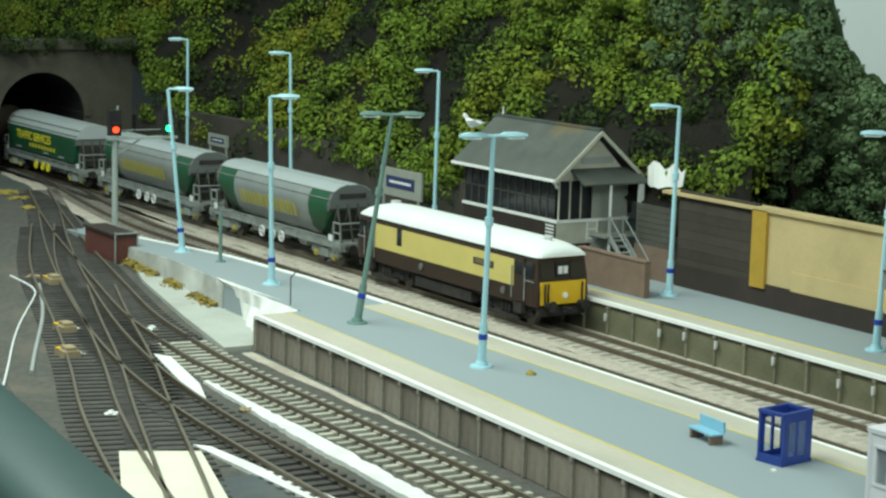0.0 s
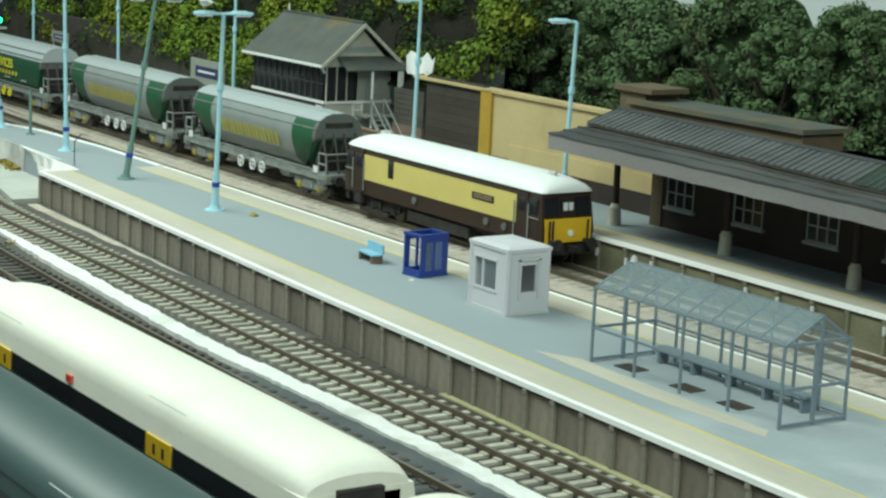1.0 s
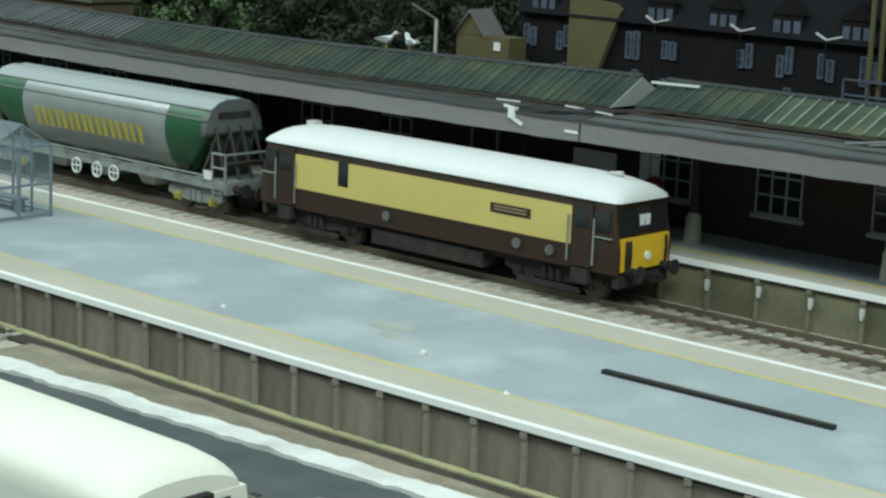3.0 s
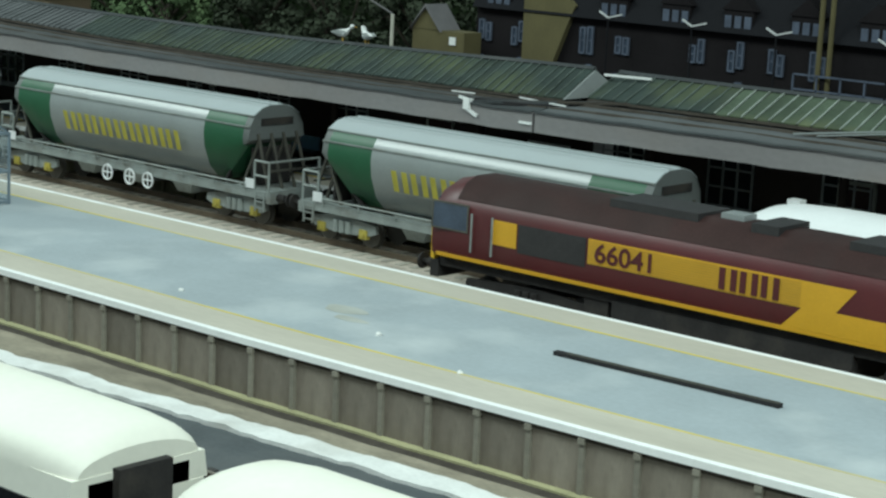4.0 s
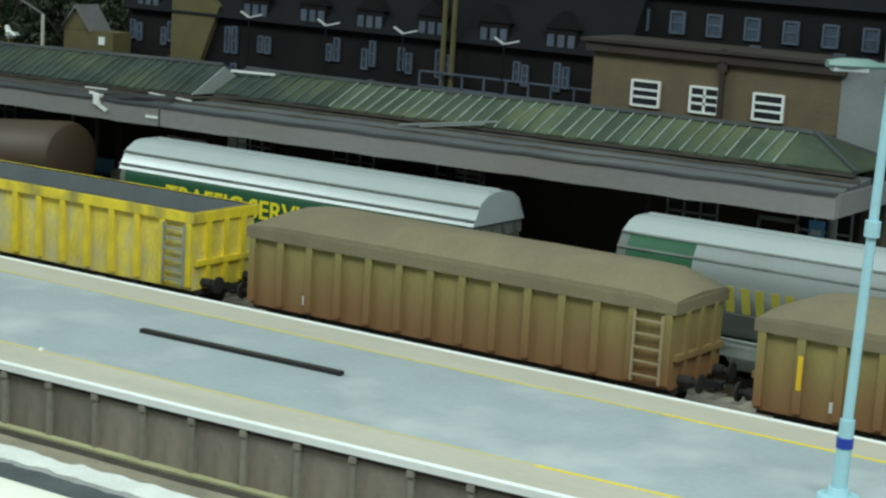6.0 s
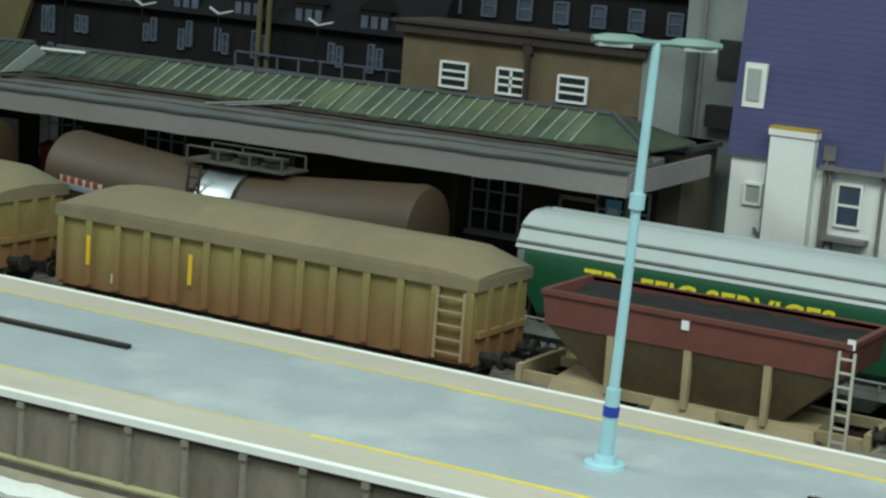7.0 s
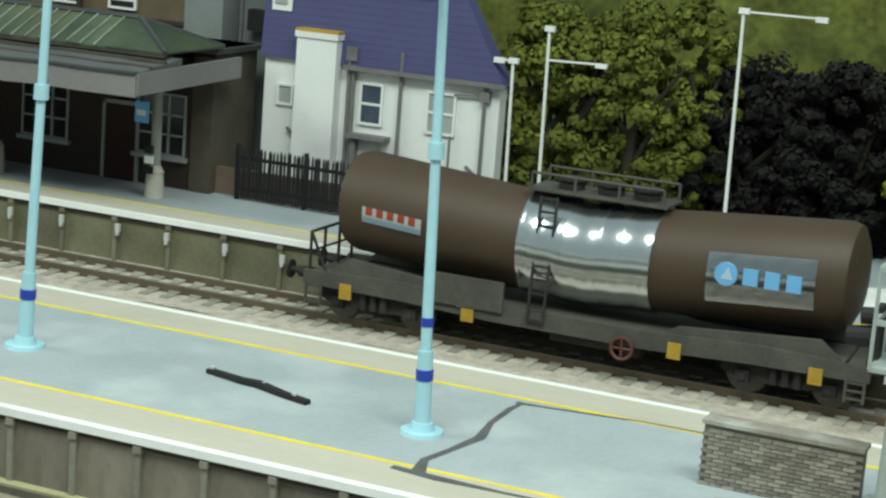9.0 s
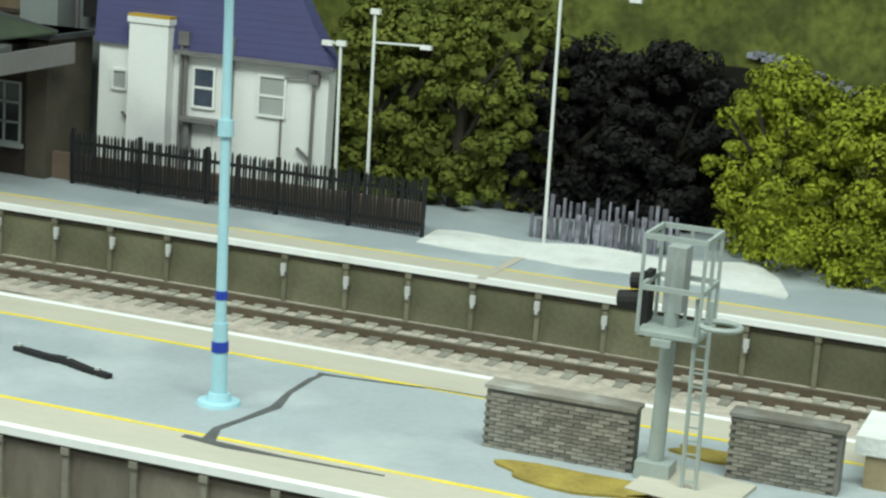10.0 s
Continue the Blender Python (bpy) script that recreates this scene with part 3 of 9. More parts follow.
# end face of the island platform and its broken ramp
structure("wall_platform_end", lambda bm: box(bm, -76.75, -76.4, -8.3, -2.3, BED_Z - 0.1, -0.13), "concrete", "concrete end face of the island platform")
structure("pavement_ramp", lambda bm: loft(bm, [[(x, y0, BED_Z - 0.1), (x, -2.0, BED_Z - 0.1), (x, -2.0, z), (x, y0, z)] for x, y0, z in ((-76.6, -6.2, -0.02), (-84, -5.9, -0.05), (-92, -5.0, -0.25), (-101, -4.2, -0.75), (-110, -3.4, -1.3))]), "asphalt", "grey sloping end of the island platform")
structure("trim_ramp_edge", lambda bm: loft(bm, [[(x, -2.3, z), (x, -2.0, z), (x, -2.0, z + 0.05), (x, -2.3, z + 0.05)] for x, z in ((-76.6, -0.03), (-84, -0.06), (-92, -0.26), (-101, -0.76), (-110, -1.31))]), "white_line", "white edge of the platform ramp")


def ramp_y(x):
    """Front edge of the ramp in plan."""
    return float(np.interp(x, (-110, -101, -92, -84, -76.6), (-3.4, -4.2, -5.0, -5.9, -6.2)))


def ramp_z(x):
    return float(np.interp(x, (-110, -101, -92, -84, -76.6), (-1.3, -0.75, -0.25, -0.05, -0.02)))


structure("wall_ramp_face", lambda bm: loft(bm, [[(x, ramp_y(x) - 0.12, BED_Z - 0.1), (x, ramp_y(x) + 0.05, BED_Z - 0.1), (x, ramp_y(x) + 0.05, ramp_z(x) - 0.01), (x, ramp_y(x) - 0.04, ramp_z(x) - 0.01)] for x in np.linspace(-104, -84.6, 16)]), "plaster_grey", "smeared grey plaster side of the platform ramp")


def broken_end(bm):
    """Broken white plaster where the ramp meets the platform."""
    rough = lambda x, k: 0.30 * noise.noise(Vector((x * 0.9, k, 2))) + 0.16 * noise.noise(Vector((x * 2.7, k, 5)))
    loft(bm, [[(x, -7.9 + 0.35 * (-77 - x) + rough(x, 0), BED_Z), (x, -5.8, BED_Z), (x, -5.8, -0.03), (x, ramp_y(x) - 0.1 + 0.4 * rough(x, 9), -0.06 + 0.1 * rough(x, 4)), (x, -6.9 + 0.18 * (-77 - x) + 0.7 * rough(x, 7), -0.62 + 0.5 * rough(x, 1))] for x in np.linspace(-85.4, -76.9, 34)])


structure("ground_broken_plaster", broken_end, "plaster", "broken white plaster at the end of the platform")
structure("ground_pale_slab", lambda bm: flat(bm, [(-99, -4.2), (-93, -6.1), (-84, -8.1), (-76.9, -9.5), (-76.9, -6.6), (-84, -5.6), (-92, -4.8)], BED_Z - 0.1, BED_Z + 0.12), "slab_pale", "flat pale grey slab beside the platform ramp")


def scatter(bm):
    """Small crumbs heaped in drifts along the foot of the ramp."""
    rng = random.Random(8)
    for _ in range(900):
        x = rng.uniform(-99, -85)
        u = abs(rng.gauss(0, 0.22))
        if noise.noise(Vector((x * 0.5, 0, 0))) < -0.1:
            continue
        c = Vector((x, ramp_y(x) - 0.15 - u, BED_Z + 0.13 + 0.14 * math.exp(-u * u * 16)))
        v = [bm.verts.new(c + Vector((rng.uniform(-0.14, 0.14), rng.uniform(-0.14, 0.14), rng.uniform(-0.06, 0.08)))) for _ in range(4)]
        for f in ((0, 1, 2), (0, 2, 3), (0, 3, 1), (1, 3, 2)):
            bm.faces.new([v[k] for k in f])


structure("ground_scatter", scatter, "moss", "ochre ground scatter along the foot of the ramp", kind="stuff")


# ---- tracks ----
def resample(pts, step):
    p = [Vector((x, y, 0)) for x, y in pts]
    # smooth the line, then walk along it at an even step
    for _ in range(3):
        q = [p[0]]
        for a, b in zip(p, p[1:]):
            q += [a * 0.75 + b * 0.25, a * 0.25 + b * 0.75]
        p = q + [p[-1]]
    out, left = [p[0]], step
    for a, b in zip(p, p[1:]):
        d = (b - a).length
        while left <= d:
            out.append(a + (b - a) * (left / d))
            left += step
        left -= d
    return out


def track(name, pts, sleeper, bed, label, singles=(0, 0), pitch=0.63, z=RAIL_Z, bed_w=1.9, bed_drop=0.29):
    root = thing(name, (0, 0, 0), label, "track", kind="structure")
    line = resample(pts, pitch)
    rng = random.Random(len(pts) + int(pts[0][0]))
    bm = bmesh.new()
    box(bm, -0.12, 0.12, -1.28, 1.28, -0.17, 0)
    for s in (-0.63, 0.63):
        box(bm, -0.16, 0.16, s - 0.16, s + 0.16, 0.0, 0.045)
    one = mesh_of("sleeper", bm, sleeper)
    rest = bmesh.new()
    tangents = [(b - a).normalized() for a, b in zip(line, line[1:])]
    for p, d in zip(line, tangents):
        rz = math.atan2(d.y, d.x) + rng.uniform(-0.02, 0.02)
        if singles[0] < p.x < singles[1]:
            put("sleeper", one, root, (p.x, p.y, z - 0.2 + rng.uniform(-0.01, 0.01)), rz=rz)
        else:
            n = Vector((-d.y, d.x, 0))
            q = []
            for zz in (z - 0.37, z - 0.2):
                q.append([rest.verts.new(p + d * i * 0.12 + n * j * 1.28 + Vector((0, 0, zz))) for i, j in ((-1, -1), (1, -1), (1, 1), (-1, 1))])
            for k in range(4):
                rest.faces.new((q[0][k], q[0][(k + 1) % 4], q[1][(k + 1) % 4], q[1][k]))
            rest.faces.new(q[1])
    tagged(part("sleepers", rest, sleeper, root), kind="stuff")
    for side in (-1, 1):
        for nm, w, z0, z1, m in (("rail_web", 0.045, z - 0.2, z - 0.02, "rail"), ("rail_head", 0.05, z - 0.02, z, "rail_head")):
            bm = bmesh.new()
            secs = []
            for p, d in zip(line, tangents):
                n = Vector((-d.y, d.x, 0))
                c = p + n * side * 0.63
                secs.append([c - n * w + Vector((0, 0, z0)), c + n * w + Vector((0, 0, z0)), c + n * w + Vector((0, 0, z1)), c - n * w + Vector((0, 0, z1))])
            loft(bm, secs)
            part(nm, bm, m, root)
    if bed:
        bm = bmesh.new()
        secs = []
        for p, d in list(zip(line, tangents))[::2]:
            n = Vector((-d.y, d.x, 0))
            w = bed_w + rng.uniform(-0.12, 0.12)
            secs.append([p - n * (w + 0.35) + Vector((0, 0, BED_Z - 0.09)), p - n * w + Vector((0, 0, z - bed_drop)), p + n * w + Vector((0, 0, z - bed_drop)), p + n * (w + 0.35) + Vector((0, 0, BED_Z - 0.09))])
        loft(bm, secs)
        part("ballast_bed", bm, bed, root)
    return root


track("track_through_far", [(-200, YF), (90, YF), (150, YF)], "sleeper_dusty", "ballast", "through track with pale dusty sleepers beside the station platform", singles=(-15, 36), bed_drop=0.225)
track("track_through_near", [(-150, YF - 0.05), (-134, 4.9), (-124, 3.0), (-112, 1.3), (-104, YN), (90, YN), (150, YN)], "sleeper_dark", "ballast", "through track with dark sleepers behind the island platform", bed_drop=0.225)
track("track_bay_lead", [(-128, 1.6), (-111.5, -3.3), (-93, -7.8), (-84.4, -9.9), (-79, -10.6)], "sleeper_dark", "ballast_dark", "dark lead into the bay through the station throat")
track("track_bay", [(-79, -10.6), (-74, -11.2), (-60, -11.3), (-48, -11.7), (-36, -11.9), (-28, -11.95), (-20.6, -12.05)], "sleeper_pale", "ballast_dark", "bay track with sun-bleached sleepers along the island platform", singles=(-74, 4))
track("track_siding", [(-118, -1.4), (-104, -6.2), (-92, -9.8), (-80, -13.0), (-70, -14.8), (-60, -15.4), (-48, -15.8), (-20, -16.3), (20, -16.3), (60, -16.3)], "sleeper_dark", "ballast_dark", "siding with black sleepers and dull rails", singles=(-70, -8))
track("track_carriage_road", [(-112, -4.0), (-98, -9.3), (-86, -12.6), (-76, -15.6), (-69, -18.0), (-60, -20.4), (-50, -22.6), (-36, -22.7), (20, -22.7), (60, -22.7)], "sleeper_dark", "", "carriage siding curving away from the junction")
track("track_crossover", [(-92, -8.6), (-84, -11.2), (-76, -13.6), (-68, -16.4), (-58, -19.6), (-50, -22.6), (-44, -24.8), (-36, -27.0), (-20, -28.0), (10, -28.0)], "sleeper_dark", "", "crossover of the station throat")


def stones(bm):
    """Coarse loose stones between the island platform and the through tracks."""
    rng = random.Random(31)
    for _ in range(3800):
        x, y = rng.uniform(2, 42), -1.9 + 1.9 * rng.random() ** 1.3
        if noise.noise(Vector((x * 0.8, y * 2, 0))) < -0.25:
            continue
        c, r = Vector((x, y, RAIL_Z - 0.235)), rng.uniform(0.03, 0.085)
        v = [bm.verts.new(c + Vector((rng.uniform(-1, 1), rng.uniform(-1, 1), 0)) * r) for _ in range(3)] + [bm.verts.new(c + Vector((rng.uniform(-0.4, 0.4), rng.uniform(-0.4, 0.4), rng.uniform(0.6, 1.3))) * r)]
        for f in ((0, 1, 3), (1, 2, 3), (2, 0, 3)):
            bm.faces.new([v[k] for k in f])


structure("ground_stones", stones, "ballast_stone", "coarse pale stones loose beside the through track", kind="stuff")


def mid(x):
    """Middle of the plaster strip in plan."""
    return float(np.interp(x, (-72, -66, -56, -50, -46, -40, -35, -31, -26.5, -22.5, -18, -14, -11, -7, -4, 5, 60), (-12.6, -12.95, -13.5, -13.85, -13.9, -13.75, -13.75, -13.85, -13.75, -13.4, -13.02, -12.85, -12.65, -12.45, -12.3, -12.1, -12.1)))


def white_strip(bm):
    rough = lambda x, k: 0.09 * noise.noise(Vector((x * 0.55, k, 0))) + 0.08 * noise.noise(Vector((x * 2.1, k, 4))) + 0.07 * noise.noise(Vector((x * 6.3, k, 9)))
    secs = []
    for x in np.linspace(-72, 45, 420):
        grow = min(1.0, max(0.25, (x + 74) / 10))
        ya, yb = mid(x) - 0.38 * grow + rough(x, 0), mid(x) + 0.34 * grow + rough(x, 20)
        secs.append([(x, ya, BED_Z - 0.2), (x, yb, BED_Z - 0.2), (x, yb, BED_Z + 0.09 + 0.5 * rough(x, 40)), (x, ya, BED_Z + 0.09 + 0.5 * rough(x, 60))])
    loft(bm, secs)


structure("ground_white_strip", white_strip, "plaster", "ragged white plaster strip between bay track and siding")
structure("ground_tan_strip", lambda bm: strip(bm, XS, lambda x: F(x) - 3.6, lambda x: F(x) - 0.1, BED_Z - 0.2, BED_Z - 0.074), "ballast", "tan ballast along the bay track")
structure("ground_brown_bed", lambda bm: strip(bm, np.linspace(-20.5, 60, 60), lambda x: mid(x) + 0.15, lambda x: F(x) - 0.62 + 0.05 * math.sin(x * 2.2), BED_Z - 0.1, BED_Z + 0.05), "ballast_brown", "dull brown ballast filling the end of the bay")
# flat dark strip stands for the shaded gap at the wall foot
structure("ground_wall_gap", lambda bm: strip(bm, np.linspace(-48, 60, 60), lambda x: F(x) - 0.66, lambda x: F(x) - 0.12, BED_Z - 0.2, BED_Z + 0.0), "lip", "dark strip painted as the shaded gap along the platform wall")
structure("ground_wall_foot", lambda bm: strip(bm, np.linspace(-40, 60, 60), lambda x: F(x) - 0.14 + 0.03 * math.sin(x * 1.3), lambda x: F(x) + 0.1, BED_Z - 0.2, BED_Z + 0.05), "slab_moss", "pale mossy footing along the platform wall")
structure("ground_road", lambda bm: strip(bm, np.linspace(-60, 60, 40), lambda x: -20.9, lambda x: mid(x) - 0.2 if x > -46 else -16.6, BED_Z - 0.2, BED_Z - 0.008), "roadgrey", "dark grey painted strip beside the stabled coaches")
structure("ground_dark_bed", lambda bm: flat(bm, [(-130, -1.5), (-112, -7.5), (-96, -13.0), (-80, -18.2), (-62, -21.5), (-61, -14.6), (-76, -10.4), (-92, -6.2), (-110, -1.8), (-126, 1.8)], BED_Z - 0.09, BED_Z - 0.03), "ballast_dark", "dark cinder bed under the station throat")
structure("ground_card_sheet", lambda bm: flat(bm, [(-64.2, -19.25), (-55, -22.9), (-53.5, -19.8), (-63.05, -16.95)], BED_Z - 0.07, BED_Z + 0.035), "cardboard", "bare cream card laid between the sidings")
structure("ground_plaster_patch", lambda bm: [flat(bm, q, BED_Z - 0.07, BED_Z + 0.05) for q in ([(-77.3, -12.35), (-71.2, -13.7), (-69.5, -13.75), (-71.8, -12.95), (-76.6, -11.95)], [(-63.9, -16.85), (-57.2, -16.5), (-49, -16.2), (-49, -15.8), (-56.6, -15.75), (-63.4, -16.45)])], "plaster", "patches of bare white plaster in the track bed")


# ---- hillside, tunnel and backscene ----
def hill_z(x, y):
    return 1.2 + max(0, (y - 11.5)) * 1.05 + 0.5 * math.sin(x * 0.21) + 0.4 * math.sin(x * 0.53 + y)


def hillside(bm):
    ys = np.linspace(12.6, 23, 10)
    grid = []
    for u in np.linspace(0, 1, 70):
        row = []
        for y in ys:
            x = -230 + u * (-78.5 + 0.9 * (20.6 - y) + 230)
            row.append(bm.verts.new((x, y + 0.4 * math.sin(x * 0.7), hill_z(x, y) + random.uniform(-0.3, 0.3) + 3.2 * min(1, max(0, (-128 - x) / 6)))))
        grid.append(row)
    for a, b in zip(grid, grid[1:]):
        for k in range(len(ys) - 1):
            bm.faces.new((a[k], b[k], b[k + 1], a[k + 1]))


# bank surface takes the shade-coloured earth
structure("ground_hillside", hillside, "earth", "earth bank under the undergrowth, coloured dark for its shade", smooth=True)
structure("wall_retaining", lambda bm: loft(bm, [[(x, 12.3, -1.5), (x, 12.9, -1.5), (x, 12.9, z), (x, 12.3, z)] for x, z in ((-137, 3.4), (-120, 3.6), (-106, 3.2), (-95, 2.6), (-88, 2.4))]), "retaining", "dark sooty retaining wall below the hillside")


def portal(bm):
    """Stone face with an arched opening, in the plane across the track."""
    cy, r, spring = 5.6, 3.15, 2.45
    arch = [(cy - r, BED_Z - 0.1)] + [(cy - r * math.cos(a), spring + r * math.sin(a)) for a in np.linspace(0, math.pi, 19)] + [(cy + r, BED_Z - 0.1)]
    outer = [(-6.0, BED_Z - 0.1)] + [(-6.0 + (12.4 + 6.0) * k / 18, 7.2) for k in range(19)] + [(12.4, BED_Z - 0.1)]
    loft(bm, [[(x, *p) for p in ring] for x, ring in ((-138.9, outer), (-138.0, outer), (-138.0, arch), (-150, arch), (-151, outer))], closed=False, caps=False)


tunnel = thing("tunnel_portal", (0, 0, 0), "dark weathered stone tunnel portal in the hillside", "tunnel", kind="structure")
quick("portal_face", portal, "stone", tunnel)
boxpart("parapet", (-139.2, -137.7, -6.2, 12.6, 7.2, 7.9), "stone", tunnel, bevel=0.08)
quick("arch_ring", lambda bm: loft(bm, [[(x, 5.6 - r * math.cos(a), 2.45 + r * math.sin(a)) for x, r in ((-138.02, 3.15), (-138.02, 3.6), (-137.88, 3.6), (-137.88, 3.15))] for a in np.linspace(0, math.pi, 25)]), "stone", tunnel)
quick("bore", lambda bm: loft(bm, [[(x, 5.6 - 3.14 * math.cos(a), 2.45 + 3.14 * math.sin(a)) for a in np.linspace(-0.6, math.pi + 0.6, 20)] for x in (-138.1, -230)], closed=False), "black", tunnel, "plain black bore")
boxpart("bore_end", (-231, -230, -2, 13, -2, 8), "black", tunnel)

structure("backdrop_sky", lambda bm: box(bm, -420, 260, 31, 31.5, -2, 90), "sky", "painted pale grey-blue sky backscene board")


# ---- trains ----
MOVES = []
FAR_RUN = [(0, -74.4), (0.5, -64.25), (1, -54.1), (1.75, -38.9), (2.5, -23.7), (3.2, -9.0), (4.3, 13.9), (5.2, 32.6), (6.3, 55.5), (7.5, 80.3), (8.4, 98.6), (9, 111.0), (9.5, 121.4), (10, 131.7)]
NEAR_SPEED, NEAR_START = -14.7, 43.67


def on_far(ob, offset):
    MOVES.append((ob, [(t, Matrix.Translation(Vector((x + offset, YF, RAIL_Z)) * U)) for t, x in FAR_RUN]))


def on_near(ob, offset):
    MOVES.append((ob, [(t, Matrix.Translation(Vector((NEAR_START + offset + NEAR_SPEED * t, YN, RAIL_Z)) * U)) for t in (0, 2.5, 5, 7.5, 10)]))


def wheel_mesh(r=0.46, colour="wheel"):
    bm = bmesh.new()
    rod(bm, (0, -0.08, 0), (0, 0.08, 0), r, n=18)
    rod(bm, (0, 0.05, 0), (0, 0.09, 0), r + 0.05, n=18)
    rod(bm, (0, -0.12, 0), (0, -0.06, 0), 0.12, n=10)
    return mesh_of("wheel", bm, colour, smooth=True)


WHEEL = wheel_mesh()


def bogie(parent, x, base=1.0, material="under", box_colour=None, depth=0.28, z=0.5):
    """Side frames with axleboxes and springs, and two wheelsets."""
    bm = bmesh.new()
    for s in (-1, 1):
        y = s * 0.98
        plate(bm, [(x - base - 0.55, z + 0.05), (x - base - 0.5, z + 0.3), (x - 0.5, z + 0.42), (x + 0.5, z + 0.42), (x + base + 0.5, z + 0.3), (x + base + 0.55, z + 0.05), (x + base + 0.3, z - 0.05), (x + 0.45, z - 0.12), (x - 0.45, z - 0.12), (x - base - 0.3, z - 0.05)], y - 0.07, y + 0.07)
        for k in range(3):
            rod(bm, (x - 0.28 + 0.28 * k, y + s * 0.12, z - 0.1), (x - 0.28 + 0.28 * k, y + s * 0.12, z + 0.3), 0.1, n=8)
    box(bm, x - 0.25, x + 0.25, -0.9, 0.9, z + 0.1, z + 0.4)
    b = part("bogie", bm, material, parent)
    for dx in (-base, base):
        for s in (-1, 1):
            w = put("wheel", WHEEL, b, (x + dx, s * 0.66, 0.46), rz=0 if s < 0 else math.pi)
            quick("axlebox", lambda bm: (box(bm, x + dx - 0.16, x + dx + 0.16, s * 1.02 - 0.1, s * 1.02 + 0.1, 0.32, 0.62), rod(bm, (x + dx, s * 1.1, 0.46), (x + dx, s * 1.16, 0.46), 0.09)), box_colour or material, b, bevel=0.02)
    return b


def buffers(parent, x, s, material="under", z=1.05):
    for y in (-0.86, 0.86):
        bm = bmesh.new()
        rod(bm, (x, y, z), (x + s * 0.35, y, z), 0.13, n=10)
        rod(bm, (x + s * 0.35, y, z), (x + s * 0.55, y, z), 0.08, n=10)
        rod(bm, (x + s * 0.55, y, z), (x + s * 0.60, y, z), 0.24, n=14)
        part("buffer", bm, material, parent)
    quick("coupling", lambda bm: (box(bm, min(x, x + s * 0.75), max(x, x + s * 0.75), -0.09, 0.09, z - 0.28, z - 0.1), box(bm, x + s * 0.6 - 0.06, x + s * 0.6 + 0.06, -0.3, 0.3, z - 0.32, z - 0.22)), "black", parent)


def text_bars(parent, x, z, count, w, h, gap, y, material):
    """Lettering shown as plain upright bars, two to a letter."""
    t = 0.34 * w
    for k in range(count):
        x0 = x + k * (w + gap)
        boxpart("letter_bar", (x0, x0 + t, y - 0.012, y, z, z + h), material, parent)
        boxpart("letter_bar", (x0 + w - t, x0 + w, y - 0.012, y, z, z + h), material, parent)


def writing(body, x, y, z, size, material, parent, squeeze=1.0, turn=None):
    """Real lettering in the built-in font, turned into a mesh standing on a side."""
    c = bpy.data.curves.new("lettering", "FONT")
    c.body, c.size, c.extrude, c.offset = body, size * U, 0.004 * U, 0.018 * size * U
    ob = bpy.data.objects.new("lettering", c)
    me = bpy.data.meshes.new_from_object(ob)
    bpy.data.objects.remove(ob)
    me.transform(Matrix.Diagonal((squeeze, 1, 1, 1)))
    me.materials.clear()
    me.materials.append(M[material])
    o = new("lettering", me)
    o.parent = parent
    o.matrix_basis = Matrix.Translation(Vector((x, y, z)) * U) @ (turn or pose(0, 0, 0, 90))
    return o


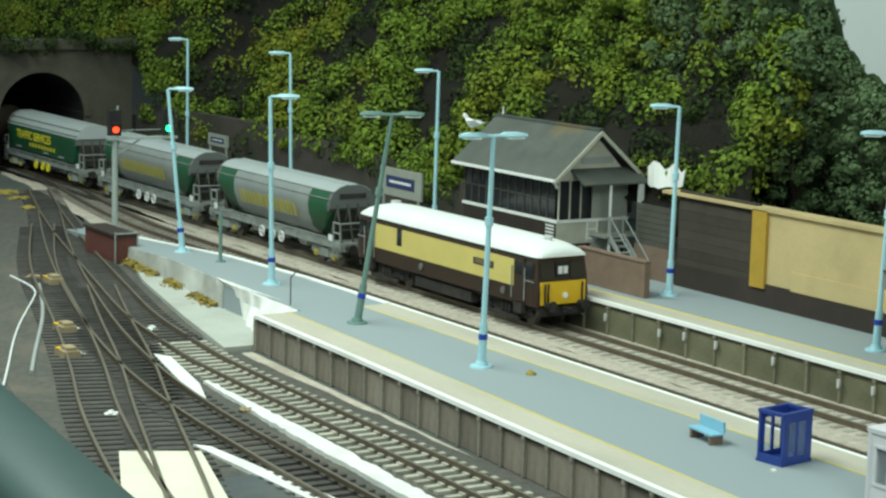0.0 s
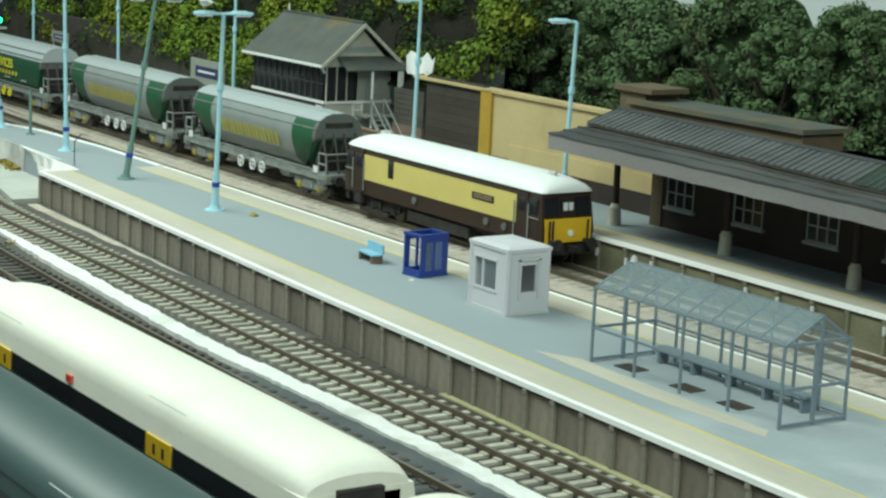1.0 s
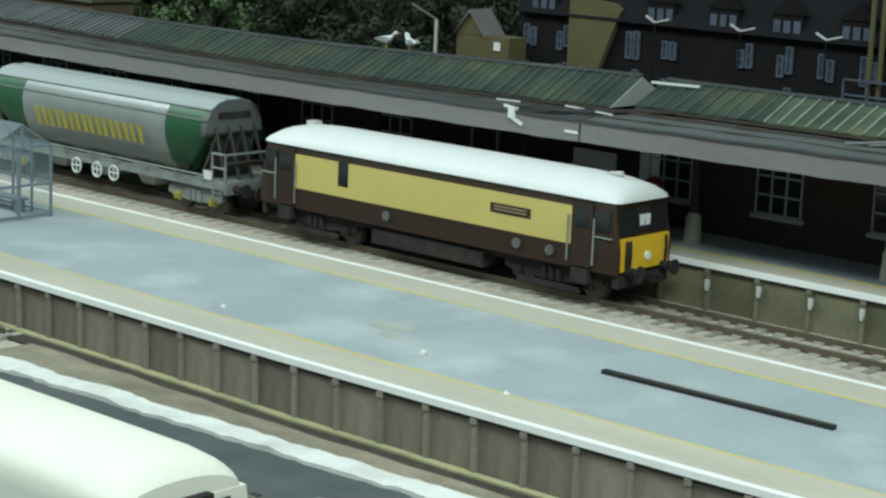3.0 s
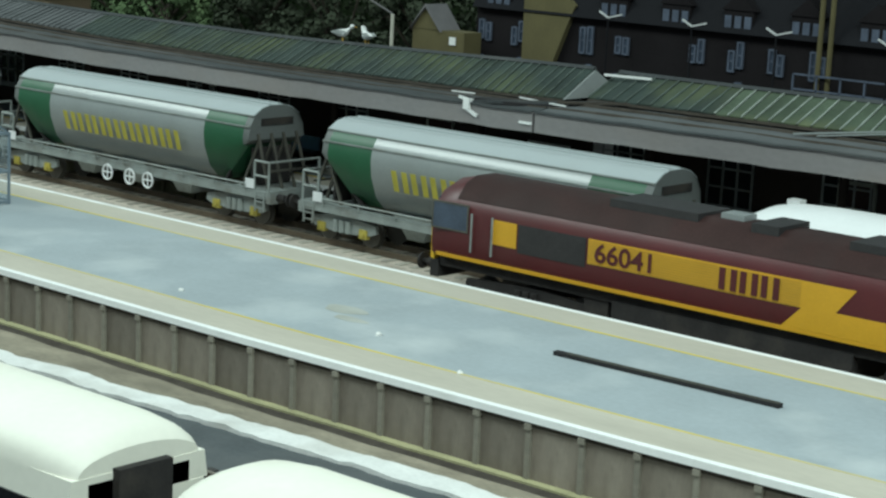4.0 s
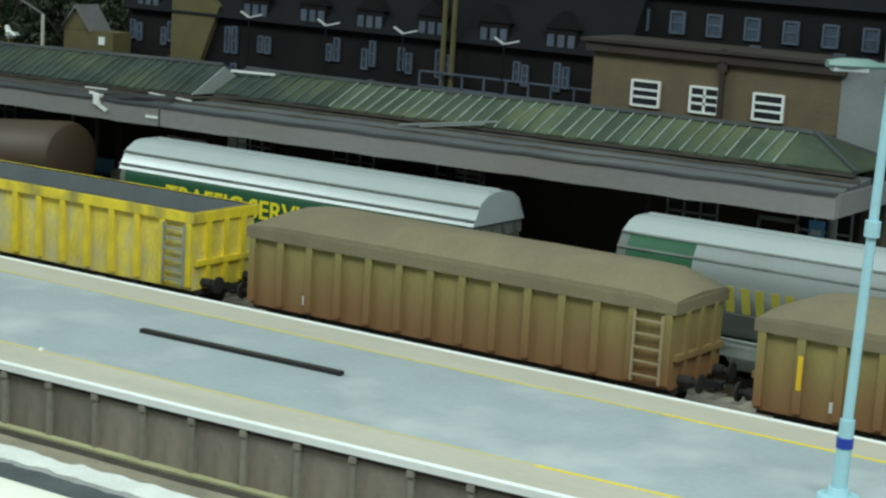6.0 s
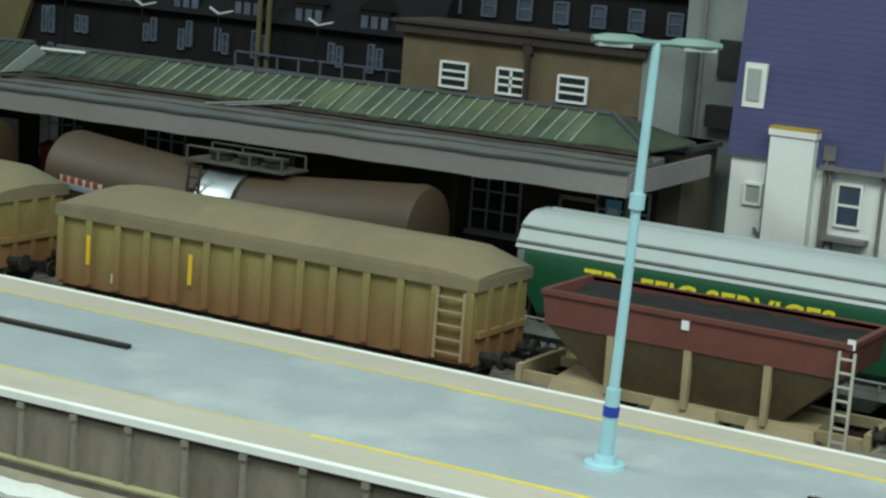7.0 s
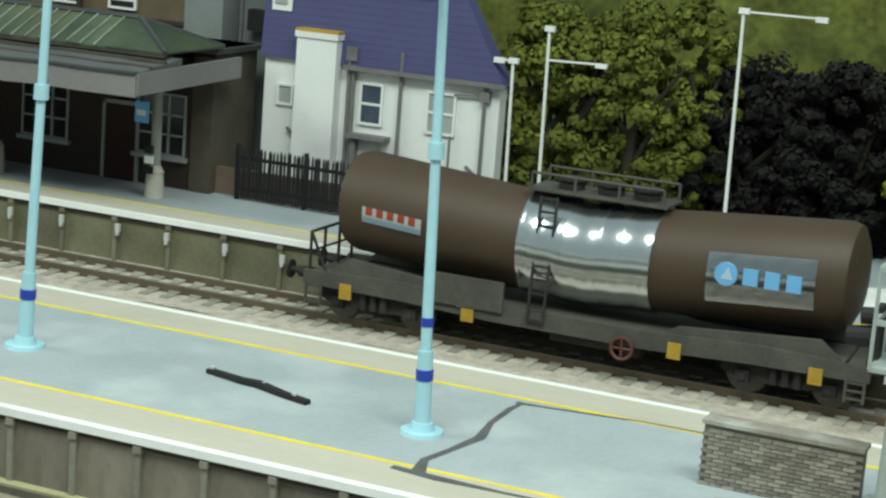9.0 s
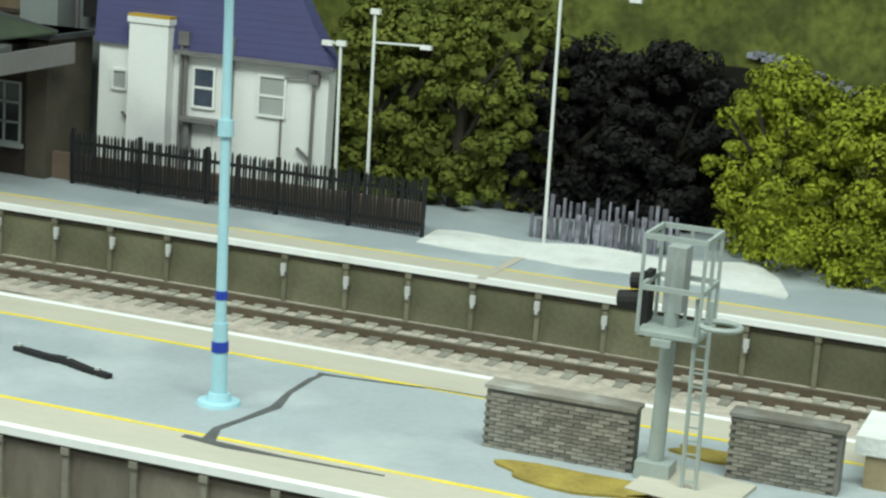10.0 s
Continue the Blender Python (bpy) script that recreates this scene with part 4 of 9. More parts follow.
def electric_loco(name):
    """Cream and umber locomotive with white domed roof and yellow nose panel; it runs towards +x."""
    L = 7.55
    r = thing(name, (0, 0, RAIL_Z), "miniature brown and cream locomotive with white roof and yellow end panel", "locomotive")
    side = [(-1.32, 0.95), (-1.36, 1.6), (-1.36, 2.3), (-1.28, 3.08), (1.28, 3.08), (1.36, 2.3), (1.36, 1.6), (1.32, 0.95)]
    ends = lambda k, i: [(y * (1 - 0.04 * i), z) for y, z in side]
    secs = [[(-L - 0.02, *p) for p in ends(0, 1)], [(-L + 0.22, *p) for p in side], [(L - 0.22, *p) for p in side], [(L + 0.02, *p) for p in ends(0, 1)]]
    secs[0] = [(x - (0.10 if z < 2.0 else -0.12 * (z - 2.0)), y, z) for x, y, z in secs[0]]
    secs[3] = [(x + (0.10 if z < 2.0 else -0.12 * (z - 2.0)), y, z) for x, y, z in secs[3]]
    quick("body", lambda bm: loft(bm, secs), "umber", r, "umber brown body sides", bevel=0.03)

    def roof(bm):
        arc = lambda w, h, z: [(w * math.sin(a), z + h * math.cos(a)) for a in np.linspace(-math.pi / 2, math.pi / 2, 13)]
        rings = []
        for x, w, h in ((-L - 0.06, 1.12, 0.10), (-L + 0.05, 1.28, 0.30), (-L + 0.35, 1.34, 0.46), (-L + 1.0, 1.36, 0.58), (-L + 2.2, 1.36, 0.64), (0, 1.36, 0.65), (L - 2.2, 1.36, 0.64), (L - 1.0, 1.36, 0.58), (L - 0.35, 1.34, 0.46), (L - 0.05, 1.28, 0.30), (L + 0.06, 1.12, 0.10)):
            rings.append([(x, y, z) for y, z in arc(w, h, 3.06)])
        loft(bm, rings)

    quick("roof", roof, "roofwhite", r, "white painted domed roof", smooth=True)
    quick("roof_horn", lambda bm: (box(bm, L - 1.35, L - 0.95, -0.15, 0.15, 3.6, 3.66), rod(bm, (L - 1.3, 0, 3.7), (L - 0.85, 0, 3.72), 0.05, 0.09)), "whitegrey", r)
    quick("roof_pod", lambda bm: box(bm, -L + 0.6, -L + 1.0, 0.1, 0.45, 3.5, 3.72), "whitegrey", r, bevel=0.03)
    for x0, x1 in ((-5.9, -3.87), (-3.38, 6.0)):
        boxpart("cream_panel", (x0, x1, -1.385, -1.33, 1.66, 2.80), "cream", r, "pale cream waist panel")
    boxpart("cream_panel", (-3.87, -3.38, -1.385, -1.33, 1.66, 2.00), "cream", r, "pale cream waist panel")
    boxpart("side_window", (-3.85, -3.40, -1.375, -1.33, 2.02, 2.82), "window", r)
    boxpart("nameplate", (2.8, 4.4, -1.40, -1.38, 2.16, 2.46), "umber", r, "brown nameplate with illegible letters")
    for z in (2.28, 2.38):
        boxpart("letter_bar", (2.95, 4.25, -1.406, -1.40, z - 0.03, z + 0.01), "sand", r)
    for x in (-1.6, 3.9, 5.2):
        quick("round_fitting", lambda bm: rod(bm, (x, -1.37, 1.35), (x, -1.43, 1.35), 0.16, n=14), "hoodgrey", r)
    for s in (-1, 1):
        xd = s * 6.35
        quick("cab_door", lambda bm: box(bm, xd - 0.38, xd + 0.38, -1.385, -1.33, 1.05, 2.95), "umber", r, bevel=0.02)
        boxpart("door_window", (xd - 0.24, xd + 0.24, -1.395, -1.38, 2.2, 2.8), "window", r)
        for dx in (-0.48, 0.48):
            quick("handrail", lambda bm: rod(bm, (xd + dx, -1.42, 1.15), (xd + dx, -1.42, 2.55), 0.03, n=6), "pframe", r)
        boxpart("cab_step", (xd - 0.3, xd + 0.3, -1.42, -1.2, 0.55, 0.98), "under", r)
        boxpart("cab_window", (s * 7.1 - 0.28, s * 7.1 + 0.28, -1.385, -1.33, 2.18, 2.82), "window", r)
        quick("waist_rail", lambda bm: rod(bm, (s * 6.8, -1.40, 2.02), (s * 7.5, -1.40, 2.02), 0.025, n=6), "pframe", r)
        buffers(r, s * (L + 0.05), s)
    # nose: yellow panel, windows, headcode, cables
    nx = L + 0.13
    quick("nose_panel", lambda bm: box(bm, nx - 0.08, nx + 0.02, -1.16, 1.16, 1.05, 2.02), "warn", r, "bright yellow warning panel", bevel=0.04)
    for y0, y1 in ((-1.12, -0.42), (0.42, 1.12)):
        quick("front_window", lambda bm: plate(bm, [(L + 0.09, 2.12), (L + 0.05, 2.12), (L - 0.06, 2.86), (L - 0.02, 2.86)], y0, y1), "window", r)
    quick("headcode_box", lambda bm: plate(bm, [(L + 0.10, 2.2), (L - 0.02, 2.2), (L - 0.10, 2.82), (L + 0.02, 2.82)], -0.33, 0.33), "black", r)
    for y in (-0.24, 0.03):
        boxpart("headcode_digit", (L + 0.02, L + 0.09, y, y + 0.21, 2.34, 2.66), "decalwhite", r, "pale headcode panel")
    quick("lamp", lambda bm: rod(bm, (nx, 0.1, 1.42), (nx + 0.07, 0.1, 1.42), 0.13, n=14), "lamplens", r)
    for y in (-0.95, -0.78, 0.98):
        quick("jumper_cable", lambda bm: (rod(bm, (nx + 0.05, y, 1.95), (nx + 0.12, y - 0.06, 1.55), 0.045, n=6), rod(bm, (nx + 0.12, y - 0.06, 1.55), (nx + 0.05, y, 1.15), 0.045, n=6)), "black", r)
    quick("underframe", lambda bm: (box(bm, -L, L, -1.1, 1.1, 0.75, 0.98), box(bm, -2.4, 2.4, -1.2, 1.2, 0.32, 0.8), box(bm, L - 0.1, L + 0.12, -1.2, 1.2, 0.55, 1.05), box(bm, -L - 0.12, -L + 0.1, -1.2, 1.2, 0.55, 1.05)), "under", r, bevel=0.03)
    for s in (-1, 1):
        bogie(r, s * 5.1, 1.35)
        quick("shoe_beam", lambda bm: box(bm, s * 5.1 - 1.2, s * 5.1 + 1.2, -1.3, -1.18, 0.2, 0.36), "under", r)
    return r


def diesel_loco(name):
    """Maroon and gold freight locomotive; its tail lamps at +x are lit."""
    L = 10.05
    r = thing(name, (0, 0, RAIL_Z), "miniature maroon freight locomotive with gold band, tail lamps lit", "locomotive")
    half = [(1.30, 1.45), (1.33, 1.75), (1.33, 2.75), (1.20, 3.10), (0.85, 3.52), (0.40, 3.70)]
    prof = [(-y, z) for y, z in half] + [(y, z) for y, z in half[::-1]]

    def sec(x, k, dz=0.0):
        return [(x, y * k, 1.45 + (z - 1.45) * (1 - dz)) for y, z in prof]

    def body(bm):
        loft(bm, [sec(-L, 0.90, 0.16), sec(-L + 0.35, 0.97, 0.06), sec(-L + 0.9, 1.0, 0.0), sec(L - 0.9, 1.0, 0.0), sec(L - 0.35, 0.97, 0.06), sec(L, 0.90, 0.16)])

    quick("body", body, "maroon", r, "maroon body", smooth=True)
    cut = [(-y, z) for y, z in half[3:]] + [(y, z) for y, z in half[3:][::-1]]
    quick("roof", lambda bm: loft(bm, [[(x, y * 1.012, z + 0.015) for y, z in cut] for x in (-L + 0.9, L - 0.9)]), "maroonroof", r, "sooty maroon roof", smooth=True)
    for x0, x1, h in ((-4.2, -1.4, 0.10), (0.2, 1.0, 0.12), (3.0, 6.6, 0.09)):
        quick("roof_vent", lambda bm: box(bm, x0, x1, -0.75, 0.75, 3.55, 3.70 + h), "grille", r, bevel=0.04)
    quick("exhaust", lambda bm: box(bm, -1.0, -0.3, -0.3, 0.3, 3.68, 3.86), "pgrey", r, bevel=0.04)
    y = -1.345
    quick("gold_band", lambda bm: plate(bm, [(-4.4, 2.06), (2.15, 2.06), (1.62, 1.525), (4.75, 1.525), (4.75, 2.10), (3.10, 2.10), (3.62, 2.74), (-4.4, 2.74)], y, y + 0.03), "gold", r, "gold band with a lightning-flash end")
    for k in range(10):
        boxpart("band_rib", (-4.38, 2.1, y - 0.012, y, 2.09 + k * 0.064, 2.105 + k * 0.064), "ochrepaint", r)
    writing("66041", -4.18, y - 0.02, 2.16, 0.70, "maroon", r, 1.14)
    text_bars(r, -0.25, 2.12, 3, 0.52, 0.56, 0.10, y - 0.013, "maroon")
    quick("gold_stripe", lambda bm: box(bm, -L + 0.3, L - 0.35, -1.345, -1.29, 1.42, 1.52), "gold", r)
    boxpart("side_panel", (-7.72, -6.86, y, y + 0.04, 2.05, 2.74), "gold", r, "gold panel behind the cab door")
    boxpart("grille", (-6.8, -4.48, y, y + 0.04, 1.95, 2.74), "grille", r)
    boxpart("grille", (4.82, 7.5, y, y + 0.04, 1.62, 2.62), "grille", r, "large radiator grille")
    boxpart("side_panel", (7.55, 8.4, y, y + 0.04, 1.525, 2.02), "gold", r)
    for s in (-1, 1):
        quick("cab_side_window", lambda bm: box(bm, s * 9.28 - 0.62, s * 9.28 + 0.62, y, y + 0.05, 2.25, 2.95), "window_blue", r, bevel=0.02)
        quick("window_frame", lambda bm: [box(bm, *d) for d in ((s * 9.28 - 0.68, s * 9.28 + 0.68, y - 0.01, y + 0.03, 2.95, 3.0), (s * 9.28 - 0.68, s * 9.28 + 0.68, y - 0.01, y + 0.03, 2.2, 2.25), (s * 9.28 - 0.68, s * 9.28 - 0.62, y - 0.01, y + 0.03, 2.25, 2.95), (s * 9.28 + 0.62, s * 9.28 + 0.68, y - 0.01, y + 0.03, 2.25, 2.95))], "tframe", r)
        for dx in (-1.6, -0.85):
            quick("handrail", lambda bm: rod(bm, (s * (9.28 + dx), y - 0.06, 1.7), (s * (9.28 + dx), y - 0.06, 2.8), 0.03, n=6), "pframe", r)
        # cab front
        xf = s * (L + 0.01)
        quick("nose", lambda bm: loft(bm, [[(xf - s * 0.1, yy, zz) for yy, zz in ((-1.18, 1.2), (-1.18, 2.2), (1.18, 2.2), (1.18, 1.2))], [(xf + s * 0.16, yy, zz) for yy, zz in ((-1.02, 1.25), (-1.02, 2.12), (1.02, 2.12), (1.02, 1.25))]]), "warn", r, "yellow cab nose", bevel=0.04)
        for y0, y1 in ((-0.98, -0.08), (0.08, 0.98)):
            quick("windscreen", lambda bm: plate(bm, [(xf + s * 0.03, 2.3), (xf - s * 0.02, 2.3), (xf - s * 0.10, 3.05), (xf - s * 0.04, 3.05)], y0, y1), "window_blue", r)
        for yy in (-0.72, 0.72):
            quick("tail_lamp" if s > 0 else "marker_lamp", lambda bm: rod(bm, (xf + s * 0.14, yy, 1.52), (xf + s * 0.20, yy, 1.52), 0.085, n=12), "littail" if s > 0 else "lamplens", r, "lit red tail lamp" if s > 0 else "")
            quick("head_lamp", lambda bm: rod(bm, (xf + s * 0.14, yy * 0.9, 1.8), (xf + s * 0.19, yy * 0.9, 1.8), 0.10, n=12), "lamplens", r)
        quick("buffer_beam", lambda bm: box(bm, min(xf, xf - s * 0.3), max(xf, xf - s * 0.3), -1.2, 1.2, 0.75, 1.25), "under", r, bevel=0.03)
        buffers(r, xf, s)
        bogie(r, s * 6.6, 1.7, z=0.55)
    quick("logo_plate", lambda bm: rod(bm, (9.0, y, 1.82), (9.0, y - 0.02, 1.82), 0.16, n=12), "gold", r)
    quick("underframe", lambda bm: (box(bm, -L + 0.3, L - 0.3, -1.15, 1.15, 1.1, 1.45), box(bm, -3.6, 3.6, -1.22, 1.22, 0.35, 1.15), box(bm, -4.6, -3.8, -1.1, 1.1, 0.5, 1.1)), "under", r, bevel=0.04)
    return r


def end_ladder(parent, x, y, z0, z1, material, w=0.42, along=True):
    bm = bmesh.new()
    for d in (-w / 2, w / 2):
        bar(bm, (x + (d if along else 0), y + (0 if along else d), z0), (x + (d if along else 0), y + (0 if along else d), z1), 0.06, 0.06)
    n = max(3, int((z1 - z0) / 0.28))
    for k in range(n):
        z = z0 + (k + 0.5) * (z1 - z0) / n
        bar(bm, (x - (w / 2 if along else 0), y - (0 if along else w / 2), z), (x + (w / 2 if along else 0), y + (0 if along else w / 2), z), 0.045, 0.045)
    return part("ladder", bm, material, parent)


def grain_hopper(name, label, side, end, letters, letter_mat, kind):
    """A covered bogie hopper: barrel body, sloped ends on struts, roof walkway, pale underframe."""
    H = 7.55
    r = thing(name, (0, 0, RAIL_Z), label, "hopper wagon", "covered bogie hoppers")
    half = [(0.62, 1.35), (1.02, 1.75), (1.30, 2.45), (1.36, 2.95), (1.30, 3.35), (1.08, 3.72), (0.70, 3.96), (0.36, 4.05)]
    if kind == "angular":
        half = [(1.02, 1.40), (1.30, 1.60), (1.36, 2.60), (1.36, 3.05), (1.32, 3.18), (0.98, 3.80), (0.62, 4.0), (0.34, 4.05)]

    def ring(x, lo=0.0, k=1.0):
        out = []
        for y, z in half:
            zz = max(z, lo)
            out.append((y * k, zz))
        return [(x, -y, z) for y, z in out] + [(x, y, z) for y, z in out[::-1]]

    a = 4.3 if kind != "angular" else 5.9
    quick("barrel", lambda bm: loft(bm, [ring(-a), ring(a)]), side, r, smooth=True)
    for s in (-1, 1):
        xs = ((a, 0.0, 1.0), (a + 0.75, 0.0, 1.0), (a + 1.15, 1.7, 0.995), (a + 1.95, 2.7, 0.99)) if kind != "angular" else ((a, 0, 1), (6.2, 2.0, 0.99), (6.35, 2.7, 0.98))
        quick("end_section", lambda bm: loft(bm, [ring(s * x, lo, k) for x, lo, k in xs]), end, r, "green end section", smooth=True)
        hood = ((a + 1.95, 2.72, 0.985), (6.42, 2.80, 0.98), (6.52, 2.9, 0.97)) if kind != "angular" else ((6.35, 2.7, 0.98), (6.55, 2.8, 0.975))
        quick("end_hood", lambda bm: loft(bm, [ring(s * x, lo, k) for x, lo, k in hood]), "hoodgrey", r, "dull grey end hood", smooth=True)
        # grey end sheet coloured near black to paint its shade
        quick("slope_sheet", lambda bm: loft(bm, [[(s * (a + 0.7), y, 1.4) for y in (-0.95, 0.95)] + [(s * (a + 0.8), y, 1.4) for y in (0.95, -0.95)], [(s * 6.4, y, 3.0) for y in (-1.15, 1.15)] + [(s * 6.5, y, 3.0) for y in (1.15, -1.15)]]), "under", r, "sloping end sheet, its shade put into the dark colour")
        quick("hood_opening", lambda bm: box(bm, s * 6.53 - 0.03, s * 6.53 + 0.03, -0.75, 0.75, 3.38, 3.62), "under", r)
    roof_end = 6.62 if kind == "angular" else 6.5
    top = half[4:] if kind == "angular" else half[5:]
    quick("roof", lambda bm: loft(bm, [[(x, -y * 1.015, z + 0.015) for y, z in top] + [(x, y * 1.015, z + 0.015) for y, z in top[::-1]] for x in (-roof_end, roof_end)]), "pwhite", r, "pale roof sheeting", smooth=True)
    quick("roof_walkway", lambda bm: (box(bm, -6.4, 6.4, -0.30, -0.18, 4.05, 4.10), box(bm, -6.4, 6.4, 0.18, 0.30, 4.05, 4.10)), "pwhite", r, bevel=0.015)
    for z, yy in ((3.72, -1.12), (3.36, -1.33)):
        quick("roof_seam", lambda bm: box(bm, -roof_end, roof_end, yy, yy + 0.05, z - 0.02, z + 0.03), "pframe", r)
    yl = -1.375
    if kind != "angular":
        tilt = math.degrees(math.atan2(0.34, 1.2))
        holder = put("lettering_panel", mesh_of("lettering_panel", (lambda b: (box(b, -3.2, 3.2, 0.0, 0.02, 0.0, 0.02), b)[1])(bmesh.new()), side), r, (0, -1.29, 2.08))
        holder.rotation_euler.x = radians(17)
        text_bars(holder, -3.2, 0.10, 8, 0.66, 0.72, 0.16, -0.06, letter_mat)
    else:
        writing(letters, -4.6, yl, 2.40, 0.78, letter_mat, r, 1.04)
        text_bars(r, -2.0, 1.95, 9, 0.26, 0.26, 0.30, yl, letter_mat)
        for x in (-4.6, 0.6, 3.4):
            boxpart("data_panel", (x, x + 0.9, yl - 0.005, yl + 0.03, 1.72, 1.80), "greyrender", r, "small pale data panel")
    # end frames with struts, platforms and ladders
    for s in (-1, 1):
        quick("end_platform", lambda bm: box(bm, min(s * 5.6, s * 7.55), max(s * 5.6, s * 7.55), -1.2, 1.2, 1.18, 1.26), "pframe", r)
        bm = bmesh.new()
        for y in (-0.95, -0.3, 0.3, 0.95):
            bar(bm, (s * 7.2, y, 1.25), (s * 6.55, y * 0.95, 3.1), 0.08, 0.08)
            bar(bm, (s * 5.9, y, 1.25), (s * 6.6, y * 0.95, 2.8), 0.08, 0.08)
        bar(bm, (s * 7.2, -0.95, 1.9), (s * 7.2, 0.95, 1.9), 0.07, 0.07)
        tagged(part("end_strut", bm, "tframe", r), kind="stuff")
        bm = bmesh.new()
        for p, q in (((7.45, -1.2, 1.2), (7.45, -1.2, 2.25)), ((7.45, -1.2, 2.25), (6.75, -1.2, 2.25)), ((6.75, -1.2, 2.25), (6.75, -1.2, 1.2)), ((7.45, -1.2, 1.75), (6.75, -1.2, 1.75)), ((7.45, 1.2, 1.2), (7.45, 1.2, 2.25)), ((7.45, 1.2, 2.25), (7.45, -1.2, 2.25))):
            rod(bm, (s * p[0], p[1], p[2]), (s * q[0], q[1], q[2]), 0.045, n=6)
        part("handrail", bm, "pframe", r)
        end_ladder(r, s * 7.1, -1.26, 0.55, 1.2, "pframe")
        quick("headstock", lambda bm: box(bm, min(s * 7.4, s * 7.6), max(s * 7.4, s * 7.6), -1.25, 1.25, 0.85, 1.2), "pframe", r, bevel=0.02)
        buffers(r, s * 7.6, s, "under")
        bogie(r, s * 5.7, 0.95, "pframe", "dullyellow")
        # added dark plate fills the end cavity in place of shade
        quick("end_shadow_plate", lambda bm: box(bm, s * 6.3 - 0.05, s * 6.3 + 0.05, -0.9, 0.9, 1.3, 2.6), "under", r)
    quick("solebar", lambda bm: [box(bm, -7.5, 7.5, y - 0.06, y + 0.06, 0.98, 1.2) for y in (-1.2, 1.2)] + [box(bm, -7.5, 7.5, -1.27, -1.0, 1.2, 1.25)], "pframe", r, bevel=0.02)
    quick("side_step", lambda bm: [rod(bm, (-6.4, -1.3, 1.42), (6.4, -1.3, 1.42), 0.035, n=6)] + [rod(bm, (x, -1.3, 1.2), (x, -1.3, 1.42), 0.03, n=6) for x in np.linspace(-6.4, 6.4, 9)], "pframe", r)
    for x in (-2.9, -0.2, 2.5):
        quick("discharge_chute", lambda bm: loft(bm, [[(x - 0.8, -0.8, 1.3), (x + 0.8, -0.8, 1.3), (x + 0.8, 0.8, 1.3), (x - 0.8, 0.8, 1.3)], [(x - 0.35, -0.6, 0.5), (x + 0.35, -0.6, 0.5), (x + 0.35, 0.6, 0.5), (x - 0.35, 0.6, 0.5)]]), "pframe", r)
    hub = "byellow" if kind == "angular" else "decalwhite"
    for x in (-0.9, 0.35, 1.35):
        bm = bmesh.new()
        n = 16
        ringp = [(x + 0.27 * math.cos(k * 2 * math.pi / n), -1.32, 0.82 + 0.27 * math.sin(k * 2 * math.pi / n)) for k in range(n)]
        for p, q in zip(ringp, ringp[1:] + ringp[:1]):
            rod(bm, p, q, 0.04, n=5)
        for k in range(4):
            rod(bm, (x, -1.32, 0.82), ringp[k * 4], 0.03, n=5)
        part("handwheel", bm, hub, r)
    for x in (-6.9, 6.4):
        boxpart("number_panel", (x, x + 0.42, -1.3, -1.27, 1.30, 1.62), "decalwhite", r, "white panel with illegible marks")
    return r


